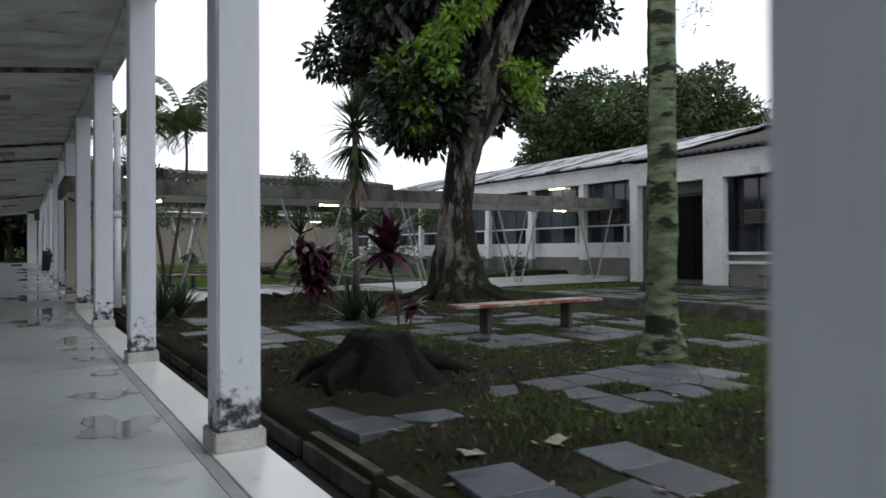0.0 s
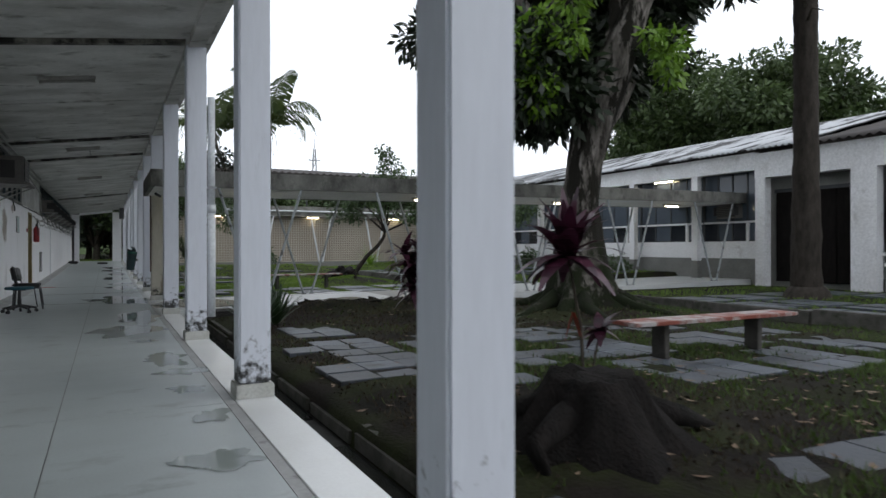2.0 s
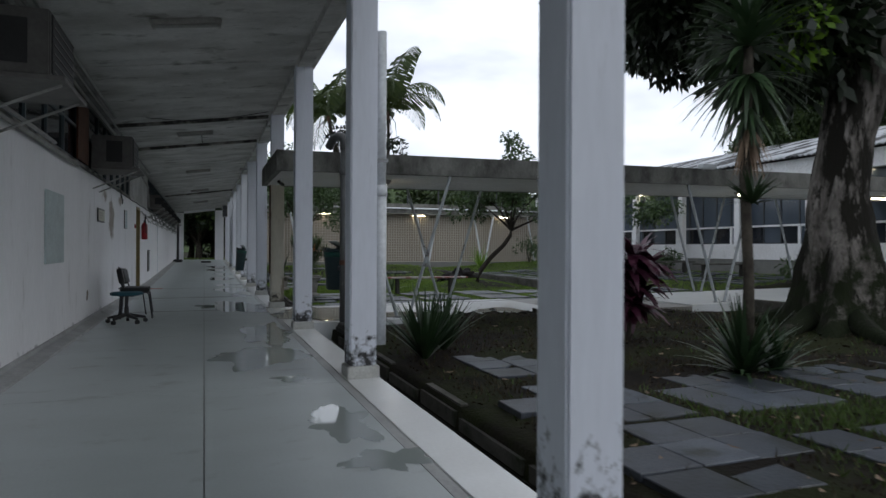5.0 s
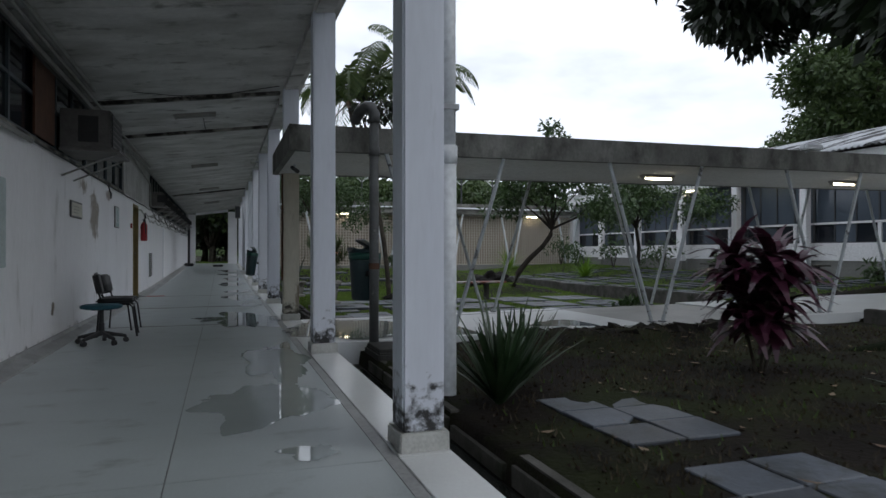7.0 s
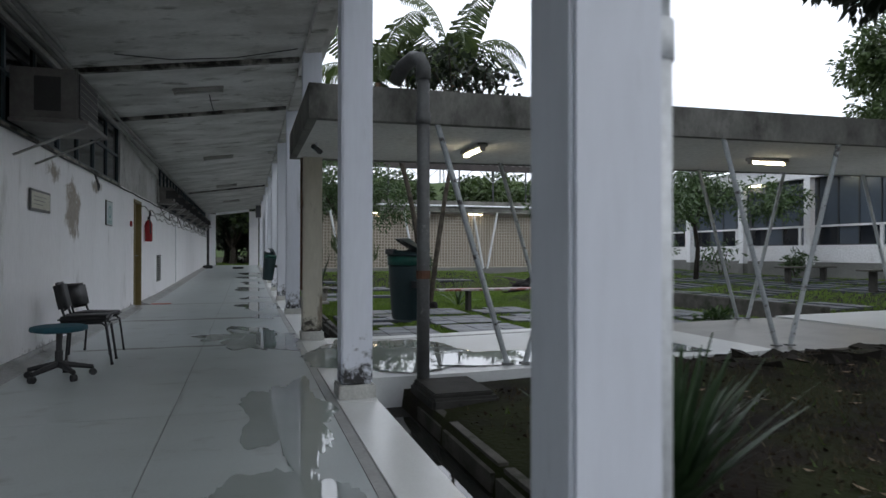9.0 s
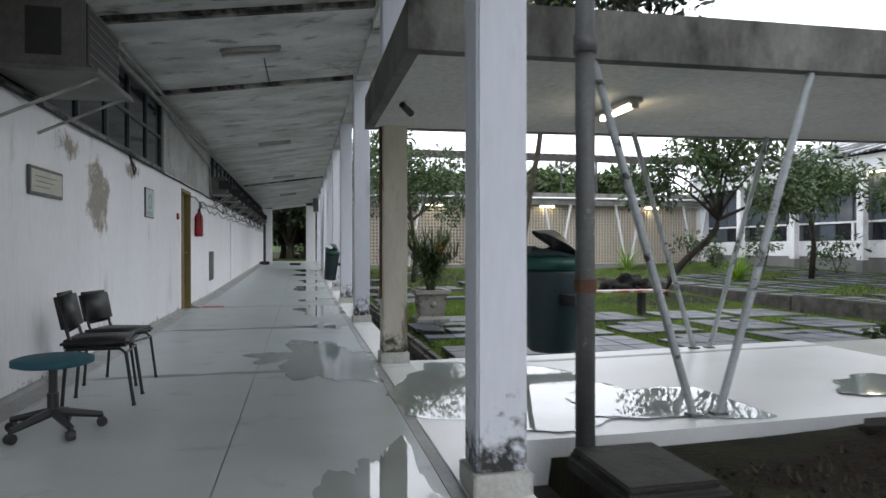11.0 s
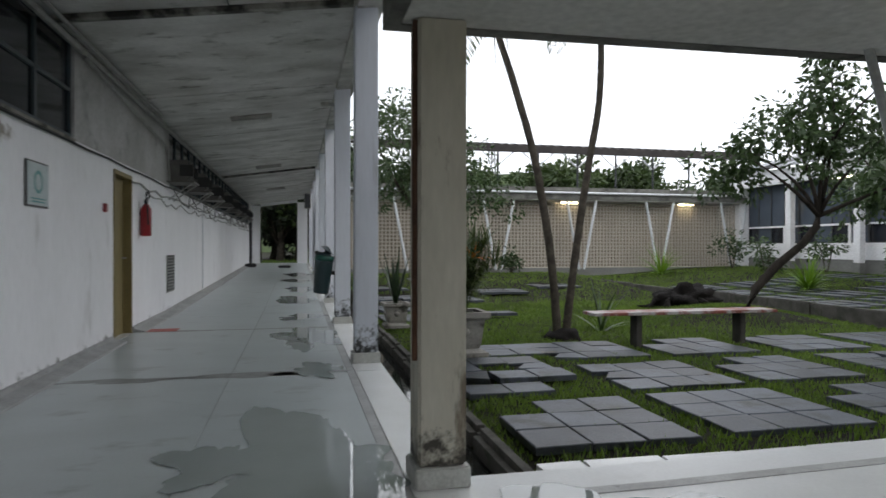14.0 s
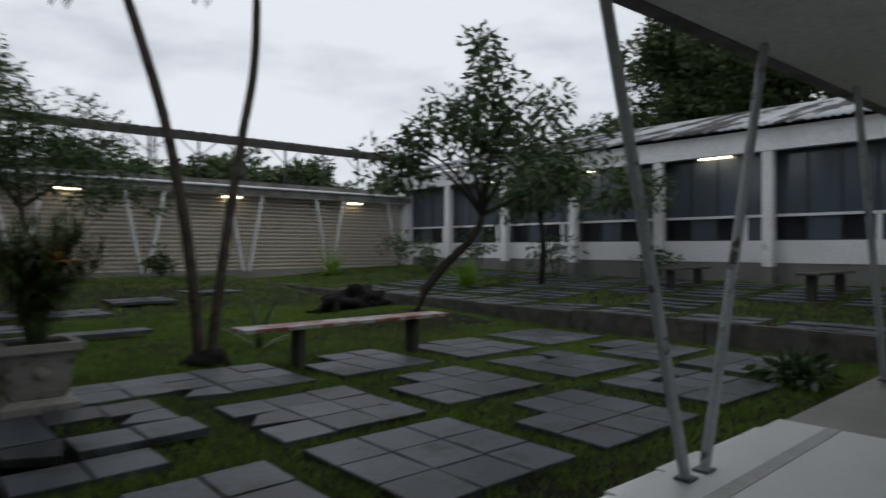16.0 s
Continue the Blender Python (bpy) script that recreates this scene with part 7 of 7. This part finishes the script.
def near_thin(x, yy):
    g = noise.noise(Vector((x * 0.55, yy * 0.55, 2.0))) + 0.5 * noise.noise(Vector((x * 1.7, yy * 1.7, 5.0)))
    east = smooth(3.0, 5.5, x) * (1 - 0.6 * smooth(13.0, 16.5, yy))
    under = smooth(11.8, 13.2, yy) * (1 - smooth(7.0, 9.0, x)) + (1 - smooth(2.9, 3.9, x)) * 0.5 + math.exp(-((x - 3.8) ** 2 + (yy - 9.2) ** 2) / 1.2) * 0.5
    return max(0.015, min(1.0, 0.06 + 1.0 * g + 0.62 * east - 0.22 * smooth(9.0, 11.0, yy) - 0.35 * smooth(12.0, 13.5, yy) - 0.6 * under))


grass("garden_grass", 115000, 2.6, 10.4, 20.75, 31.0, 0.055, "short wet green grass between paving slabs", lambda x, yy: min(1.0, max(0.15, 0.75 + 0.7 * noise.noise(Vector((x * 0.7, yy * 0.7, 1))))))
grass("rough_grass", 120000, 2.65, 10.4, 3.0, 17.2, 0.06, "patchy rough grass in dark soil", near_thin, M_ROUGHGRASS)
grass("dry_grass", 42000, 2.7, 9.8, 4.0, 17.2, 0.050, "thin dry brown grass and straw on the soil", lambda x, yy: min(1.0, max(0.05, 0.5 + 1.1 * noise.noise(Vector((x * 0.9, yy * 0.9, 8.0))))), M_DRYGRASS)
grass("far_grass", 22000, 10.65, 17.3, 20.8, 38.0, 0.08, "grass of the raised garden")
grass("far_grass", 16000, 10.65, 17.3, 0.0, 17.2, 0.08, "grass of the raised garden", lambda x, yy: 0.7)
grass("far_grass", 9000, 2.6, 10.4, 31.0, 38.2, 0.08, "grass near the screen wall")
grass("far_grass", 6000, -6, 10, 51.5, 62, 0.12, "grass beyond the corridor end")

litter = []
for k in range(420):
    x, yy = random.uniform(2.6, 7.5), random.choice((random.uniform(4.0, 17.0), random.uniform(4.0, 10.5)))
    z = ground_z(x, yy) + 0.012
    a, s = random.uniform(0, 6.28), random.uniform(0.02, 0.06)
    litter.append([(x - s * math.cos(a), yy - s * math.sin(a), z + 0.006), (x + 0.4 * s * math.sin(a), yy - 0.4 * s * math.cos(a), z), (x + s * math.cos(a), yy + s * math.sin(a), z + 0.01), (x - 0.4 * s * math.sin(a), yy + 0.4 * s * math.cos(a), z + 0.004)])
crumbs = []
for k in range(9000):
    x, yy = random.uniform(2.6, 9.5), random.uniform(3.5, 17.3)
    if on_slab(x, yy):
        continue
    z, r = ground_z(x, yy), random.uniform(0.008, 0.028)
    v = [(x + r * random.uniform(-1, 1), yy + r * random.uniform(-1, 1), z + r * random.uniform(-0.2, 0.9)) for _ in range(3)]
    t = (x, yy, z + r)
    crumbs += [[v[0], v[1], t], [v[1], v[2], t], [v[2], v[0], t]]
tagged(soup("soil_crumbs", crumbs, M_CLOD, None, 3), "loose dark crumbs and clods of garden soil", "soil", kind="stuff")
tagged(soup("leaf_litter", litter, M_DEADLEAF, None), "scattered brown fallen leaves on the soil", "leaves", kind="stuff")
for k, (x, yy) in enumerate(((4.9, 5.2), (3.0, 6.1), (3.55, 6.0), (4.2, 24.6), (5.3, 23.0))):
    e = thing("paper_scrap", x, yy, ground_z(x, yy) + 0.02, "crumpled pale scrap lying in the grass", "litter", "scraps")
    bm = bmesh.new()
    bmesh.ops.create_grid(bm, x_segments=5, y_segments=4, size=0.05)
    for v in bm.verts:
        v.co.z = 0.03 * noise.noise(v.co * 14 + Vector((k, 0, 0))) + 0.02
        v.co.x *= 1.4
    part("sheet", bm, M_PEEL, e)
